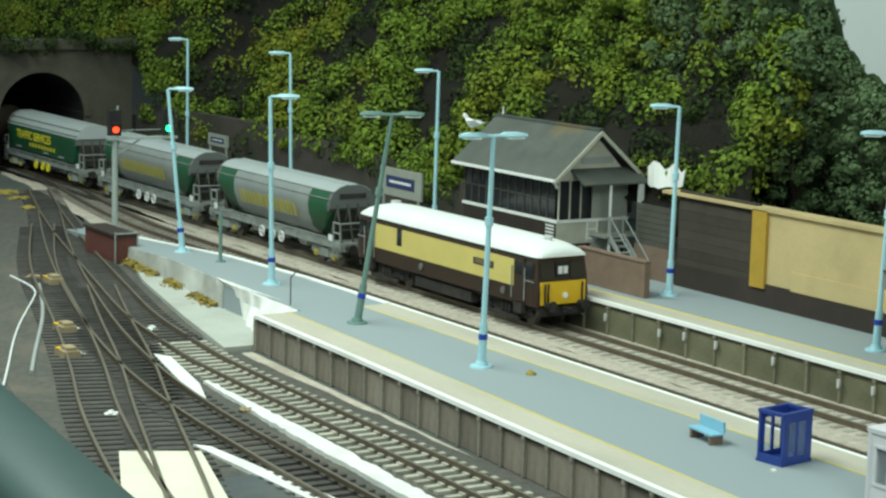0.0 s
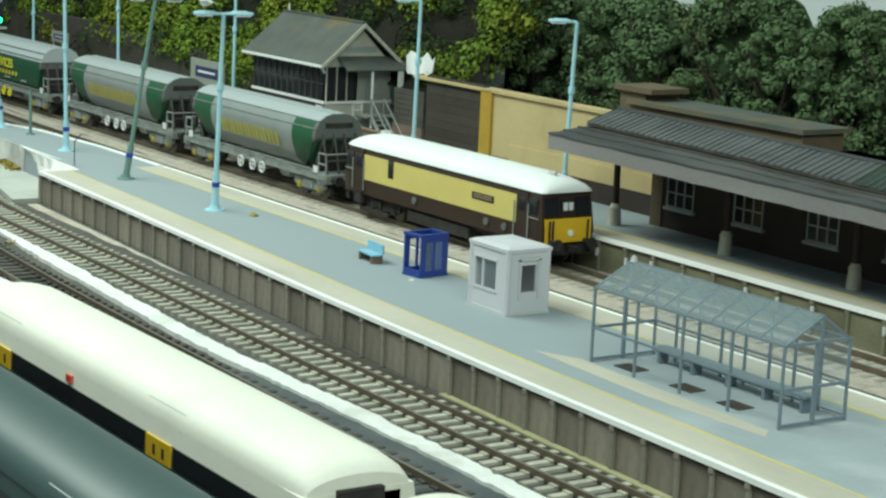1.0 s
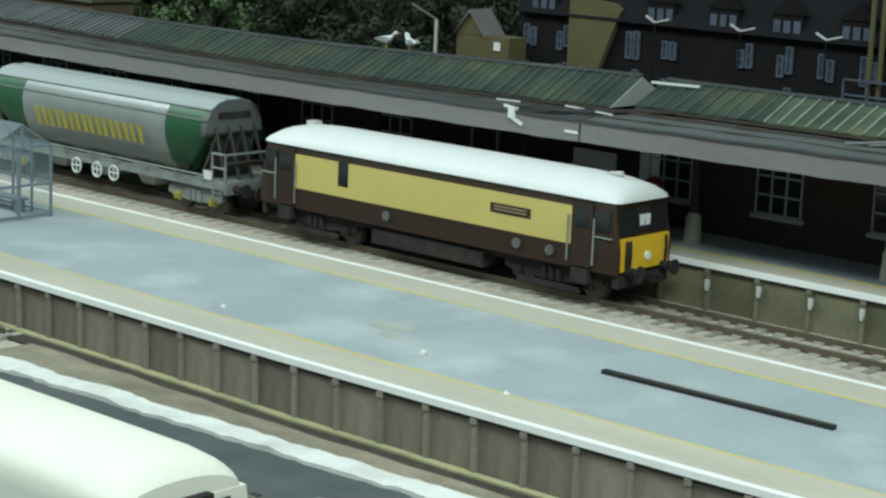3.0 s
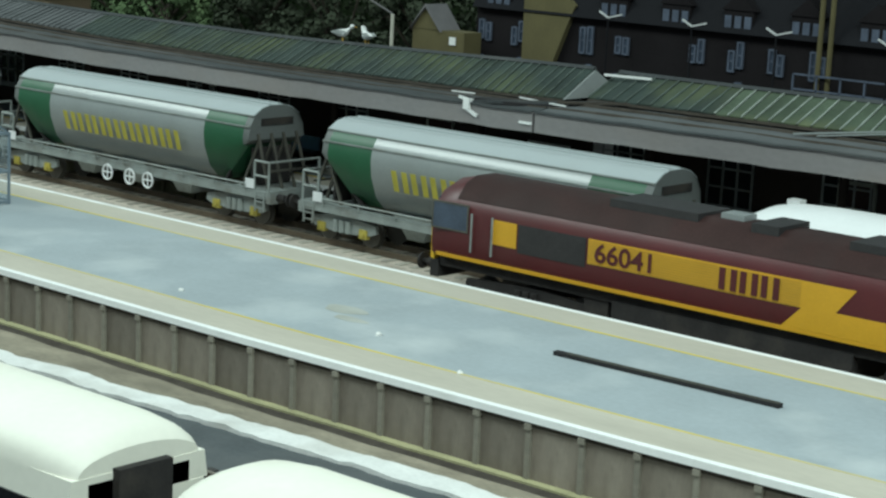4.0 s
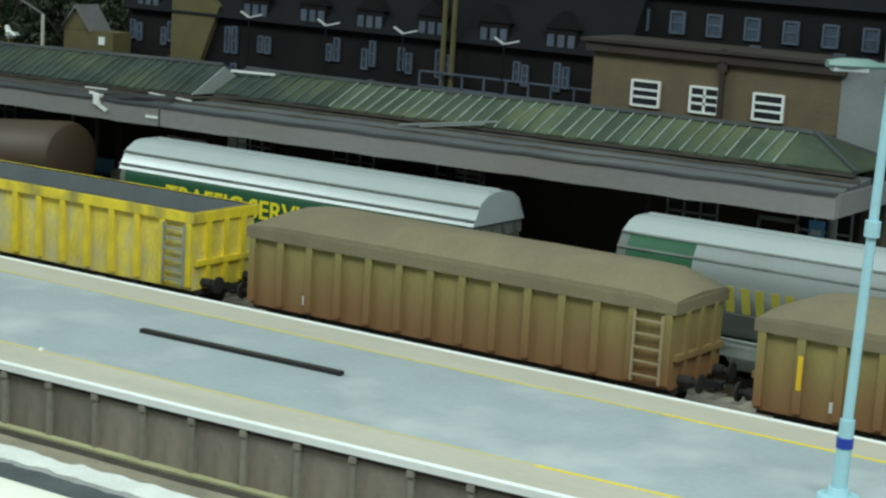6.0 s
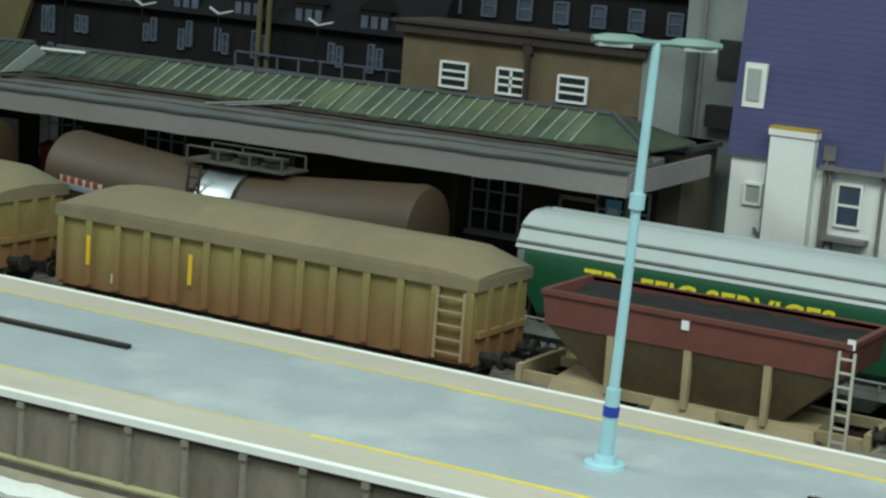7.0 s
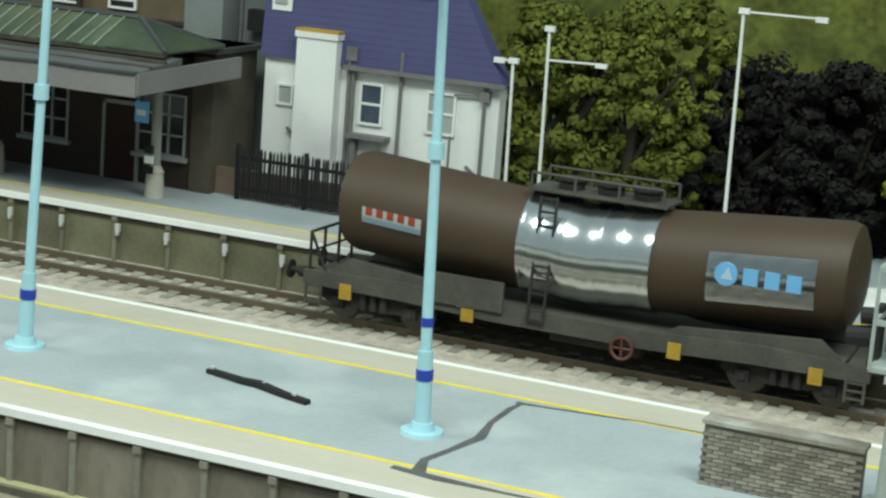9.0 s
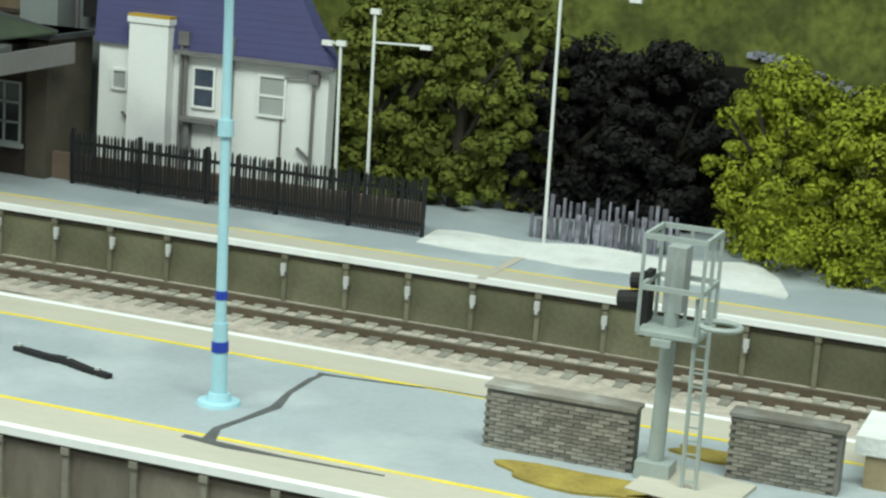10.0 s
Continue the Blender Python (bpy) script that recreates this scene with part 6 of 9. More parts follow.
# ---- platform furniture ----
def platform_lamp(x, y, z, heads, label, lean=(0, 0), paint="lampblue", two_bands=False, group="platform lamps", h=8.2, head_paint=None):
    """Flanged post with a stout lower tube, blue bands, and flat lantern heads on short arms. heads: directions in degrees."""
    r = thing("platform_lamp", (x, y, z), label, "lamp post", group)
    lx, ly = lean
    at = lambda zz: (lx * zz / h, ly * zz / h, zz)
    quick("base_flange", lambda bm: (rod(bm, (0, 0, 0), (0, 0, 0.07), 0.42, 0.40, n=16), rod(bm, (0, 0, 0.07), (0, 0, 0.22), 0.24, 0.20, n=14)), paint, r, smooth=True)
    quick("lower_tube", lambda bm: rod(bm, at(0.1), at(1.55), 0.155, 0.145, n=14), paint, r, smooth=True)
    quick("upper_tube", lambda bm: rod(bm, at(1.5), at(h), 0.105, 0.085, n=12), paint, r, smooth=True)
    quick("band", lambda bm: rod(bm, at(1.0), at(1.2), 0.165, n=14), "bandblue", r, "deep blue band")
    if two_bands:
        quick("band", lambda bm: rod(bm, at(2.0), at(2.16), 0.118, n=14), "bandblue", r, "deep blue band")
    quick("joint_box", lambda bm: (rod(bm, at(5.05), at(5.35), 0.15, n=12),), paint, r)
    for a in heads:
        c, s = math.cos(radians(a)), math.sin(radians(a))
        head = quick("lantern", lambda bm: loft(bm, [[(c * d - s * w * k, s * d + c * w * k, h + zz) for k, zz in ((-1, 0), (-0.7, tz), (0.7, tz), (1, 0), (0.7, bz), (-0.7, bz))] for d, w, tz, bz in ((0.0, 0.07, 0.05, -0.05), (0.25, 0.09, 0.06, -0.05), (0.45, 0.20, 0.12, -0.06), (0.95, 0.22, 0.12, -0.07), (1.25, 0.14, 0.07, -0.05))]), head_paint or paint, r, smooth=True)
        head.location = Vector((lx, ly, 0)) * U
        lens = quick("lens", lambda bm: loft(bm, [[(c * d - s * w * k, s * d + c * w * k, h + zz) for k, zz in ((-1, -0.04), (1, -0.04), (0.8, -0.11), (-0.8, -0.11))] for d, w in ((0.5, 0.17), (1.15, 0.14))]), "lamplens", head)
    return r


DOUBLE = "pale blue lamp post with two lanterns and a blue band"
SINGLE = "pale blue lamp post, one lantern, blue band"
platform_lamp(-94.8, -3.2, -0.42, (60,), "pale blue lamp post with one lantern standing on the ramp", lean=(-0.7, -0.5), h=8.0)
platform_lamp(-82.8, -4.4, -0.04, (60,), SINGLE, lean=(-0.15, -0.1))
platform_lamp(-73.3, -5.5, 0, (70, 250), "grey-green lamp post with two lanterns, leaning", lean=(0.4, 1.15), paint="lampgreen")
platform_lamp(-64.4, -5.5, 0, (80, 260), DOUBLE, lean=(0.2, 0.1))
platform_lamp(12.3, -6.57, 0, (40, 220), "pale blue lamp post with a green double lantern", lean=(0.15, 0.25), head_paint="lampgreen")
platform_lamp(21.3, -6.8, 0, (95, 275), "pale blue lamp post with two lanterns and two blue bands", lean=(-0.35, 0.3), two_bands=True)
platform_lamp(-73.2, 10.0, 0, (235,), SINGLE + " beside the wall", lean=(0.1, 0.05))
platform_lamp(-60.4, 9.7, 0, (235,), SINGLE + " beside the wall", lean=(0.2, 0.1))
for xx, ln in ((-92.6, 0.1), (-108.6, -0.3), (-123.2, 0.0)):
    platform_lamp(xx, 10.0, 0 if xx > -112 else -1.4, (235,), "pale blue lamp post below the wooded bank", lean=(ln, 0), h=8.5 if xx > -112 else 10.0)


def blue_cubicle(x, y):
    r = thing("blue_cubicle", (x, y, 0), "open-fronted deep blue plastic cubicle standing on the platform", "cubicle", rz=8)
    quick("back_panel", lambda bm: box(bm, -0.62, 0.62, 0.78, 0.86, 0.06, 1.85), "bluebox", r, bevel=0.03)
    for s in (-1, 1):
        quick("side_panel", lambda bm: [box(bm, s * 0.6 - 0.05, s * 0.6 + 0.05, y0, y1, z0, z1) for y0, y1, z0, z1 in ((-0.85, -0.55, 0.06, 1.85), (0.5, 0.86, 0.06, 1.85), (-0.55, 0.5, 1.55, 1.85), (-0.55, 0.5, 0.06, 0.3), (-0.1, 0.02, 0.3, 1.55))], "bluebox", r, bevel=0.015)
        quick("side_pane", lambda bm: box(bm, s * 0.6 - 0.012, s * 0.6 + 0.012, -0.55, 0.5, 0.3, 1.55), "shelter_glass", r).visible_shadow = False
    quick("floor_tray", lambda bm: box(bm, -0.66, 0.66, -0.9, 0.9, 0.0, 0.12), "bluebox", r, bevel=0.04)
    quick("roof_frame", lambda bm: [box(bm, *d) for d in ((-0.66, 0.66, -0.9, -0.72, 1.78, 1.9), (-0.66, 0.66, 0.72, 0.9, 1.78, 1.9), (-0.66, -0.5, -0.72, 0.72, 1.78, 1.9), (0.5, 0.66, -0.72, 0.72, 1.78, 1.9))], "bluebox", r, bevel=0.03)
    quick("front_lip", lambda bm: box(bm, -0.6, 0.6, -0.88, -0.78, 0.1, 0.32), "bluebox", r, bevel=0.02)
    for o in r.children:
        o.scale = (0.74, 0.74, 0.82)
    return r


blue_cubicle(-49.75, -4.55)


def kiosk(x0, x1, y0, y1):
    r = thing("platform_kiosk", ((x0 + x1) / 2, (y0 + y1) / 2, 0), "white moulded platform kiosk with square window and doorway", "kiosk")
    w, d, h = (x1 - x0) / 2, (y1 - y0) / 2, 2.1

    # front wall with an opening, plain rear and left walls, right wall with a doorway light
    for q in ((-w, w, -d, -d + 0.12, 0.06, 0.72), (-w, -w + 0.30, -d, -d + 0.12, 0.72, 1.72), (0.42, w, -d, -d + 0.12, 0.72, 1.72), (-w, w, -d, -d + 0.12, 1.72, h),
                  (-w, w, d - 0.12, d, 0.06, h), (-w, -w + 0.12, -d + 0.12, d - 0.12, 0.06, h),
                  (w - 0.12, w, -d + 0.12, -0.28, 0.06, h), (w - 0.12, w, 0.32, d - 0.12, 0.06, h), (w - 0.12, w, -0.28, 0.32, 0.06, 0.75), (w - 0.12, w, -0.28, 0.32, 1.65, h)):
        boxpart("wall_panel", q, "white", r)
    for sx in (-1, 1):
        for sy in (-1, 1):
            quick("corner_post", lambda bm: rod(bm, (sx * (w - 0.06), sy * (d - 0.06), 0.05), (sx * (w - 0.06), sy * (d - 0.06), h), 0.11, n=12), "white", r, smooth=True)
    quick("roof", lambda bm: loft(bm, [[(sx * (w + e), sy * (d + e), z) for sx, sy in ((-1, -1), (1, -1), (1, 1), (-1, 1))] for e, z in ((0.04, h - 0.02), (0.05, h + 0.10), (-0.12, h + 0.18), (-0.7, h + 0.24))]), "white", r, "shallow white roof", bevel=0.04)
    quick("plinth", lambda bm: box(bm, -w - 0.04, w + 0.04, -d - 0.04, d + 0.04, 0, 0.09), "whitegrey", r, bevel=0.02)
    quick("window_bar", lambda bm: (box(bm, -0.36, -0.30, -d - 0.01, -d + 0.08, 0.72, 1.72), box(bm, -w + 0.24, 0.48, -d - 0.03, -d + 0.02, 0.66, 0.74), box(bm, -w + 0.24, 0.48, -d - 0.03, -d + 0.02, 1.70, 1.78)), "white", r)
    quick("window_pane", lambda bm: box(bm, -w + 0.3, 0.42, -d + 0.05, -d + 0.07, 0.74, 1.7), "shelter_glass", r).visible_shadow = False
    quick("door_frame", lambda bm: [box(bm, *q) for q in ((w, w + 0.05, -0.42, -0.32, 0.55, 1.85), (w, w + 0.05, 0.36, 0.46, 0.55, 1.85), (w, w + 0.05, -0.42, 0.46, 1.80, 1.90))], "whitegrey", r, bevel=0.01)
    return r


kiosk(-45.1, -42.95, -5.85, -4.15)


def waiting_shelter(x0, x1, y0, y1):
    r = thing("waiting_shelter", (x0, y0, 0), "blue-grey framed platform shelter with smoky glazed pitched roof", "shelter")
    L, W, eave, ridge, yr = x1 - x0, y1 - y0, 2.25, 2.95, (y1 - y0) * 0.55
    n = 9
    for k in range(n):
        x = L * k / (n - 1)
        for y in (0, W):
            if y == 0 and k % 2 and k not in (0, n - 1):
                continue
            boxpart("post", (x - 0.035, x + 0.035, y - 0.035, y + 0.035, 0, eave), "steelgrey", r)
        quick("rafter", lambda bm: (bar(bm, (x, 0, eave), (x, yr, ridge), 0.05, 0.05), bar(bm, (x, yr, ridge), (x, W, eave), 0.05, 0.05)), "steelgrey", r)
    for nm, y, z in (("eave_rail", 0, eave), ("eave_rail", W, eave), ("ridge_rail", yr, ridge), ("middle_rail", 0, 1.05), ("middle_rail", W, 1.05), ("sill_rail", W, 0.12)):
        quick(nm, lambda bm: bar(bm, (-0.05, y, z), (L + 0.05, y, z), 0.065, 0.065), "steelgrey", r)
    for x in (0, L):
        quick("end_rail", lambda bm: (bar(bm, (x, 0, 1.05), (x, W, 1.05), 0.08, 0.08), bar(bm, (x, 0, eave), (x, W, eave), 0.08, 0.08), bar(bm, (x, yr, eave), (x, yr, ridge), 0.07, 0.07), bar(bm, (x, 0, 0.08), (x, W, 0.08), 0.08, 0.08)), "steelgrey", r)
        for yy in (W / 2,):
            boxpart("post", (x - 0.05, x + 0.05, yy - 0.05, yy + 0.05, 0, eave), "steelgrey", r)
    for k in range(n - 1):
        xa, xb = L * k / (n - 1) + 0.05, L * (k + 1) / (n - 1) - 0.05
        for ya, za, yb, zb in ((0.04, eave + 0.02, yr - 0.03, ridge), (yr + 0.03, ridge, W - 0.04, eave + 0.02)):
            quick("roof_pane", lambda bm: loft(bm, [[(x, ya, za), (x, yb, zb), (x, yb, zb + 0.02), (x, ya, za + 0.02)] for x in (xa, xb)]), "shelter_roof_glass", r).visible_shadow = False
        quick("back_pane", lambda bm: box(bm, xa, xb, W - 0.02, W + 0.0, 1.1, eave - 0.05), "shelter_glass", r).visible_shadow = False
        quick("back_pane", lambda bm: box(bm, xa, xb, W - 0.02, W + 0.0, 0.2, 1.0), "shelter_glass", r).visible_shadow = False
    quick("bench", lambda bm: (box(bm, 0.8, L - 0.8, W - 0.7, W - 0.25, 0.42, 0.5), [box(bm, x - 0.05, x + 0.05, W - 0.65, W - 0.3, 0, 0.42) for x in np.linspace(1, L - 1, 5)]), "steelgrey", r)
    for x in (0.7, 3.2, 5.2):
        boxpart("floor_plate", (x, x + 0.9, 0.3, 0.9, 0, 0.03), "lip", r, "dark floor plate")
    quick("ridge_finial", lambda bm: rod(bm, (0.1, yr, ridge), (0.1, yr, ridge + 0.18), 0.12, 0.06, n=8), "whitegrey", r)
    return r


waiting_shelter(-36.95, -28.95, -7.0, -4.6)


def seat(x, y):
    r = thing("garden_bench", (x, y, 0), "small light blue bench with a slanting back", "bench", rz=-6)
    quick("seat_board", lambda bm: box(bm, -0.65, 0.65, -0.25, 0.2, 0.42, 0.5), "bluelight", r, bevel=0.02)
    quick("back_board", lambda bm: plate(bm, [(-0.65, 0.52), (0.65, 0.52), (0.62, 0.98), (-0.62, 0.98)], 0.18, 0.26), "bluelight", r, bevel=0.02)
    for s in (-1, 1):
        quick("leg", lambda bm: (box(bm, s * 0.5 - 0.05, s * 0.5 + 0.05, -0.22, 0.24, 0, 0.42),), "pinkbrick", r)
    return r


for o in seat(-52.6, -5.1).children:
    o.scale.z = 0.7
for x, y, w, m, nm, lb in ((-62.6, -4.6, 0.24, "moss", "moss_tuft", "small brown tuft of scatter on the platform"), (-54.1, -4.4, 0.14, "leaf_hill", "moss_tuft", "small green tuft of scatter on the platform"), (-6.17, -9.23, 0.11, "plaster", "plaster_crumb", "white plaster crumb on the platform"), (-9.74, -8.04, 0.12, "plaster", "plaster_crumb", "white plaster crumb on the platform"), (-16.2, -8.6, 0.10, "plaster", "plaster_crumb", "white plaster crumb on the platform"), (-49.0, -5.6, 0.12, "plaster", "plaster_crumb", "white plaster crumb beside the cubicle")):
    t = thing(nm, (x, y, 0), lb, "debris", "debris on the platform")
    bm = bmesh.new()
    bmesh.ops.create_icosphere(bm, subdivisions=2, radius=w)
    for v in bm.verts:
        v.co *= 0.75 + 0.5 * noise.noise(v.co * 9 + Vector((x, 0, 0)))
        v.co.z = max(0, v.co.z * 0.8)
    part("lump", bm, m, t)

for pts, wdt, z in (([(-5.9, -6.13), (-2.9, -6.04), (0.07, -5.97)], 0.09, 0.05),):
    r = thing("loose_rod", (0, 0, 0), "long thin black rod lying on the platform", "rod")
    quick("rod", lambda bm: [bar(bm, (a[0], a[1], z), (b[0], b[1], z), wdt * 2, 0.1) for a, b in zip(pts, pts[1:])], "black", r)
    quick("rod_edge", lambda bm: bar(bm, (pts[0][0] + 0.4, pts[0][1] - 0.06, z + 0.07), (pts[-1][0], pts[-1][1] - 0.06, z + 0.07), 0.05, 0.05), "tframe", r)
r = thing("burnt_strip", (16.2, -5.9, 0), "short twisted black strip lying on the platform", "rod")
quick("strip", lambda bm: [bar(bm, a, b, 0.16, 0.09) for a, b in (((0, 0.05, 0.05), (0.9, -0.2, 0.07)), ((0.9, -0.2, 0.07), (1.3, -0.26, 0.10)), ((1.3, -0.26, 0.10), (2.0, -0.5, 0.06)), ((2.0, -0.5, 0.06), (2.6, -0.66, 0.05)))], "black", r)
quick("fleck", lambda bm: [box(bm, x, x + 0.1, y, y + 0.08, 0.09, 0.14) for x, y in ((0.02, 0.03), (1.35, -0.3), (2.2, -0.58))], "whitegrey", r)
# tar-filled cracks across the platform, worn patches and scatter
structure("pavement_crack", lambda bm: (loft(bm, [[(x - 0.65 * w, y, -0.02), (x + 0.65 * w, y, -0.02), (x + 0.65 * w, y, 0.013), (x - 0.65 * w, y, 0.013)] for x, y, w in ((22.2, -8.9, 0.22), (22.0, -8.2, 0.12), (22.15, -7.4, 0.10), (22.3, -6.4, 0.16), (22.1, -5.4, 0.09), (22.05, -4.3, 0.10), (22.1, -3.9, 0.06))]), loft(bm, [[(x, y - 0.6 * w, -0.02), (x, y + 0.6 * w, -0.02), (x, y + 0.6 * w, 0.014), (x, y - 0.6 * w, 0.014)] for x, y, w in ((21.7, -8.9, 0.14), (22.6, -9.0, 0.20), (23.8, -9.0, 0.08), (25.6, -8.95, 0.05))]), loft(bm, [[(x, y - 0.6 * w, -0.02), (x, y + 0.6 * w, -0.02), (x, y + 0.6 * w, 0.016), (x, y - 0.6 * w, 0.016)] for x, y, w in ((22.0, -3.85, 0.12), (22.5, -3.8, 0.05), (24.4, -3.5, 0.05), (26.4, -3.45, 0.07))])), "tar", "dark tar-filled crack across the island platform")
structure("pavement_patch", lambda bm: [flat(bm, [(cx + rx * math.cos(a) * (1 + 0.15 * math.sin(3 * a + cx)), cy + ry * math.sin(a)) for a in np.linspace(0, 6.28, 22)[:-1]], -0.02, 0.008) for cx, cy, rx, ry in ((-12.1, -6.75, 0.65, 0.38), (-11.3, -7.4, 0.55, 0.2))], "slab_pale", "worn pale patches in the platform asphalt")
structure("pavement_shelter_apron", lambda bm: flat(bm, [(-38.8, -7.75), (-37.3, -7.1), (-29.0, -7.3), (-28.6, -7.8), (-33, -8.05)], -0.02, 0.006), "slab", "pale apron before the shelter")
structure("ground_moss_patch", lambda bm: [flat(bm, [(cx + rx * math.cos(a) * (1 + 0.2 * math.sin(4 * a + cx)), cy + ry * math.sin(a) * (1 + 0.2 * math.sin(3 * a))) for a in np.linspace(0, 6.28, 26)[:-1]], -0.02, 0.05) for cx, cy, rx, ry in ((28.6, -7.4, 1.5, 0.55), (30.4, -4.6, 0.9, 0.35), (30.7, -7.6, 1.1, 0.5))], "moss", "ochre-green moss on the platform end", kind="stuff")
structure("ground_end_slab", lambda bm: flat(bm, [(29.4, -7.4), (31.2, -7.8), (31.4, -6.0), (29.6, -5.6)], 0.0, 0.07), "slab", "pale slab at the foot of the signal")


t = thing("bent_wire", (-77.88, -6.05, 0), "thin bent dark wire standing on the platform edge", "wire")
quick("wire", lambda bm: (rod(bm, (0, 0, 0), (0, 0, 1.15), 0.03, n=6), rod(bm, (0, 0, 1.15), (0.2, 0.25, 1.5), 0.03, n=6)), "tframe", t)
t = thing("marker_post", (-90.14, -3.37, -0.3), "slim grey-green marker post standing on the ramp", "post")
quick("post", lambda bm: rod(bm, (0, 0, 0), (0, 0, 2.5), 0.09, 0.08, n=10), "lampgreen", t, smooth=True)
quick("foot", lambda bm: rod(bm, (0, 0, 0), (0, 0, 0.18), 0.26, 0.2, n=12), "lampgreen", t, smooth=True)
t = thing("chalk_mark", (-23.02, 6.56, -1.17), "small white painted mark on the platform wall, illegible", "marking")
for k in range(3):
    boxpart("letter_bar", (-0.3 + 0.22 * k, -0.16 + 0.22 * k, -0.06, 0.06, -0.13, 0.13), "decalwhite", t)


def brick_wall(x0, x1, y, h, label, depth=0.45):
    """A low wall of separate bricks over a mortar core."""
    r = thing("brick_wall", ((x0 + x1) / 2, y, 0), label, "wall", "low brick walls")
    w = (x1 - x0) / 2
    boxpart("mortar_core", (-w + 0.02, w - 0.02, -depth / 2 + 0.02, depth / 2 - 0.02, 0, h - 0.06), "mortar", r)
    quick("coping", lambda bm: box(bm, -w - 0.02, w + 0.02, -depth / 2 - 0.03, depth / 2 + 0.03, h - 0.07, h), "wallbrick", r, bevel=0.015)
    bm = bmesh.new()
    box(bm, 0.006, 0.219, -0.03, 0.03, 0.006, 0.068)
    me = mesh_of("brick", bm, "wallbrick")
    rows = int((h - 0.08) / 0.074)
    rng = random.Random(int(x0 * 7))
    for k in range(rows):
        x = -w + (0.112 if k % 2 else 0.0)
        while x < w - 0.21:
            put("brick", me, r, (x, -depth / 2 + 0.01 + rng.uniform(-0.012, 0.012), k * 0.074))
            x += 0.225
    return r


brick_wall(26.45, 29.25, -6.2, 1.18, "weathered low brick wall with peeling paper, at the platform end")
brick_wall(30.75, 32.75, -5.4, 1.2, "weathered low brick wall beside the signal")
t = thing("foam_block", (33.4, -4.4, 0), "white foam block with a tan broken face", "block")
quick("block_top", lambda bm: box(bm, -0.55, 0.7, -0.5, 1.3, 0.62, 0.95), "plaster", t, bevel=0.04)
quick("block_core", lambda bm: box(bm, -0.35, 0.6, -0.45, 1.2, 0.0, 0.62), "sand", t, bevel=0.03)


def cage_signal(x, y):
    r = thing("colour_light_signal", (x, y, 0), "grey colour-light signal seen from behind, with ladder and caged platform", "signal")
    quick("base_box", lambda bm: box(bm, -0.3, 0.32, -0.28, 0.28, 0, 0.32), "signalgrey", r, bevel=0.05)
    quick("post", lambda bm: rod(bm, (0, 0, 0.3), (0.05, 0, 4.1), 0.15, 0.13, n=12), "signalgrey", r, smooth=True)
    quick("cage_floor", lambda bm: (box(bm, -0.42, 0.68, -0.62, 0.62, 2.66, 2.74), box(bm, -0.12, 0.22, -0.7, -0.6, 2.52, 2.64)), "signalgrey", r, bevel=0.02)
    for px, py in ((-0.4, -0.6), (0.66, -0.6), (-0.4, 0.6), (0.66, 0.6), (0.13, 0.6), (0.66, 0.0)):
        quick("cage_post", lambda bm: rod(bm, (px, py, 2.7), (px, py, 4.4), 0.035, n=6), "signalgrey", r)
    for zz in (3.5, 4.38):
        for a, b in (((-0.4, -0.6), (0.66, -0.6)), ((0.66, -0.6), (0.66, 0.6)), ((0.66, 0.6), (-0.4, 0.6)), ((-0.4, 0.6), (-0.4, -0.6))):
            quick("cage_rail", lambda bm: bar(bm, (*a, zz), (*b, zz), 0.06, 0.09), "signalgrey", r)
    bm = bmesh.new()
    rings = []
    for k in range(18):
        a = k * math.pi / 9
        rings.append([bm.verts.new((1.0 + (0.34 + 0.05 * math.cos(b)) * math.cos(a), -0.45 + (0.34 + 0.05 * math.cos(b)) * math.sin(a), 2.98 + 0.05 * math.sin(b))) for b in np.linspace(0, 2 * math.pi, 7)[:-1]])
    for p, q in zip(rings, rings[1:] + rings[:1]):
        for k in range(6):
            bm.faces.new((p[k], p[(k + 1) % 6], q[(k + 1) % 6], q[k]))
    part("ladder_hoop", bm, "signalgrey", r)
    quick("signal_head", lambda bm: box(bm, -0.12, 0.22, -0.12, 0.3, 3.0, 4.15), "greyrender", r, bevel=0.04)
    quick("signal_hood", lambda bm: (rod(bm, (-0.45, 0.1, 3.1), (-0.95, 0.1, 3.05), 0.2, 0.17, n=12), rod(bm, (-0.45, 0.1, 3.45), (-0.75, 0.1, 3.42), 0.15, n=12), box(bm, -0.5, -0.38, -0.1, 0.3, 2.5, 3.65)), "black", r)
    quick("ladder_rung", lambda bm: [bar(bm, (0.62, -0.5, 0.2 + 0.24 * k), (0.86, -0.5, 0.2 + 0.24 * k), 0.03, 0.03) for k in range(11)], "signalgrey", r)
    for px in (0.62, 0.86):
        quick("ladder_stile", lambda bm: rod(bm, (px, -0.5, 0.0), (px - 0.04, -0.5, 3.4), 0.04, n=6), "signalgrey", r)
    return r


cage_signal(29.65, -6.35)


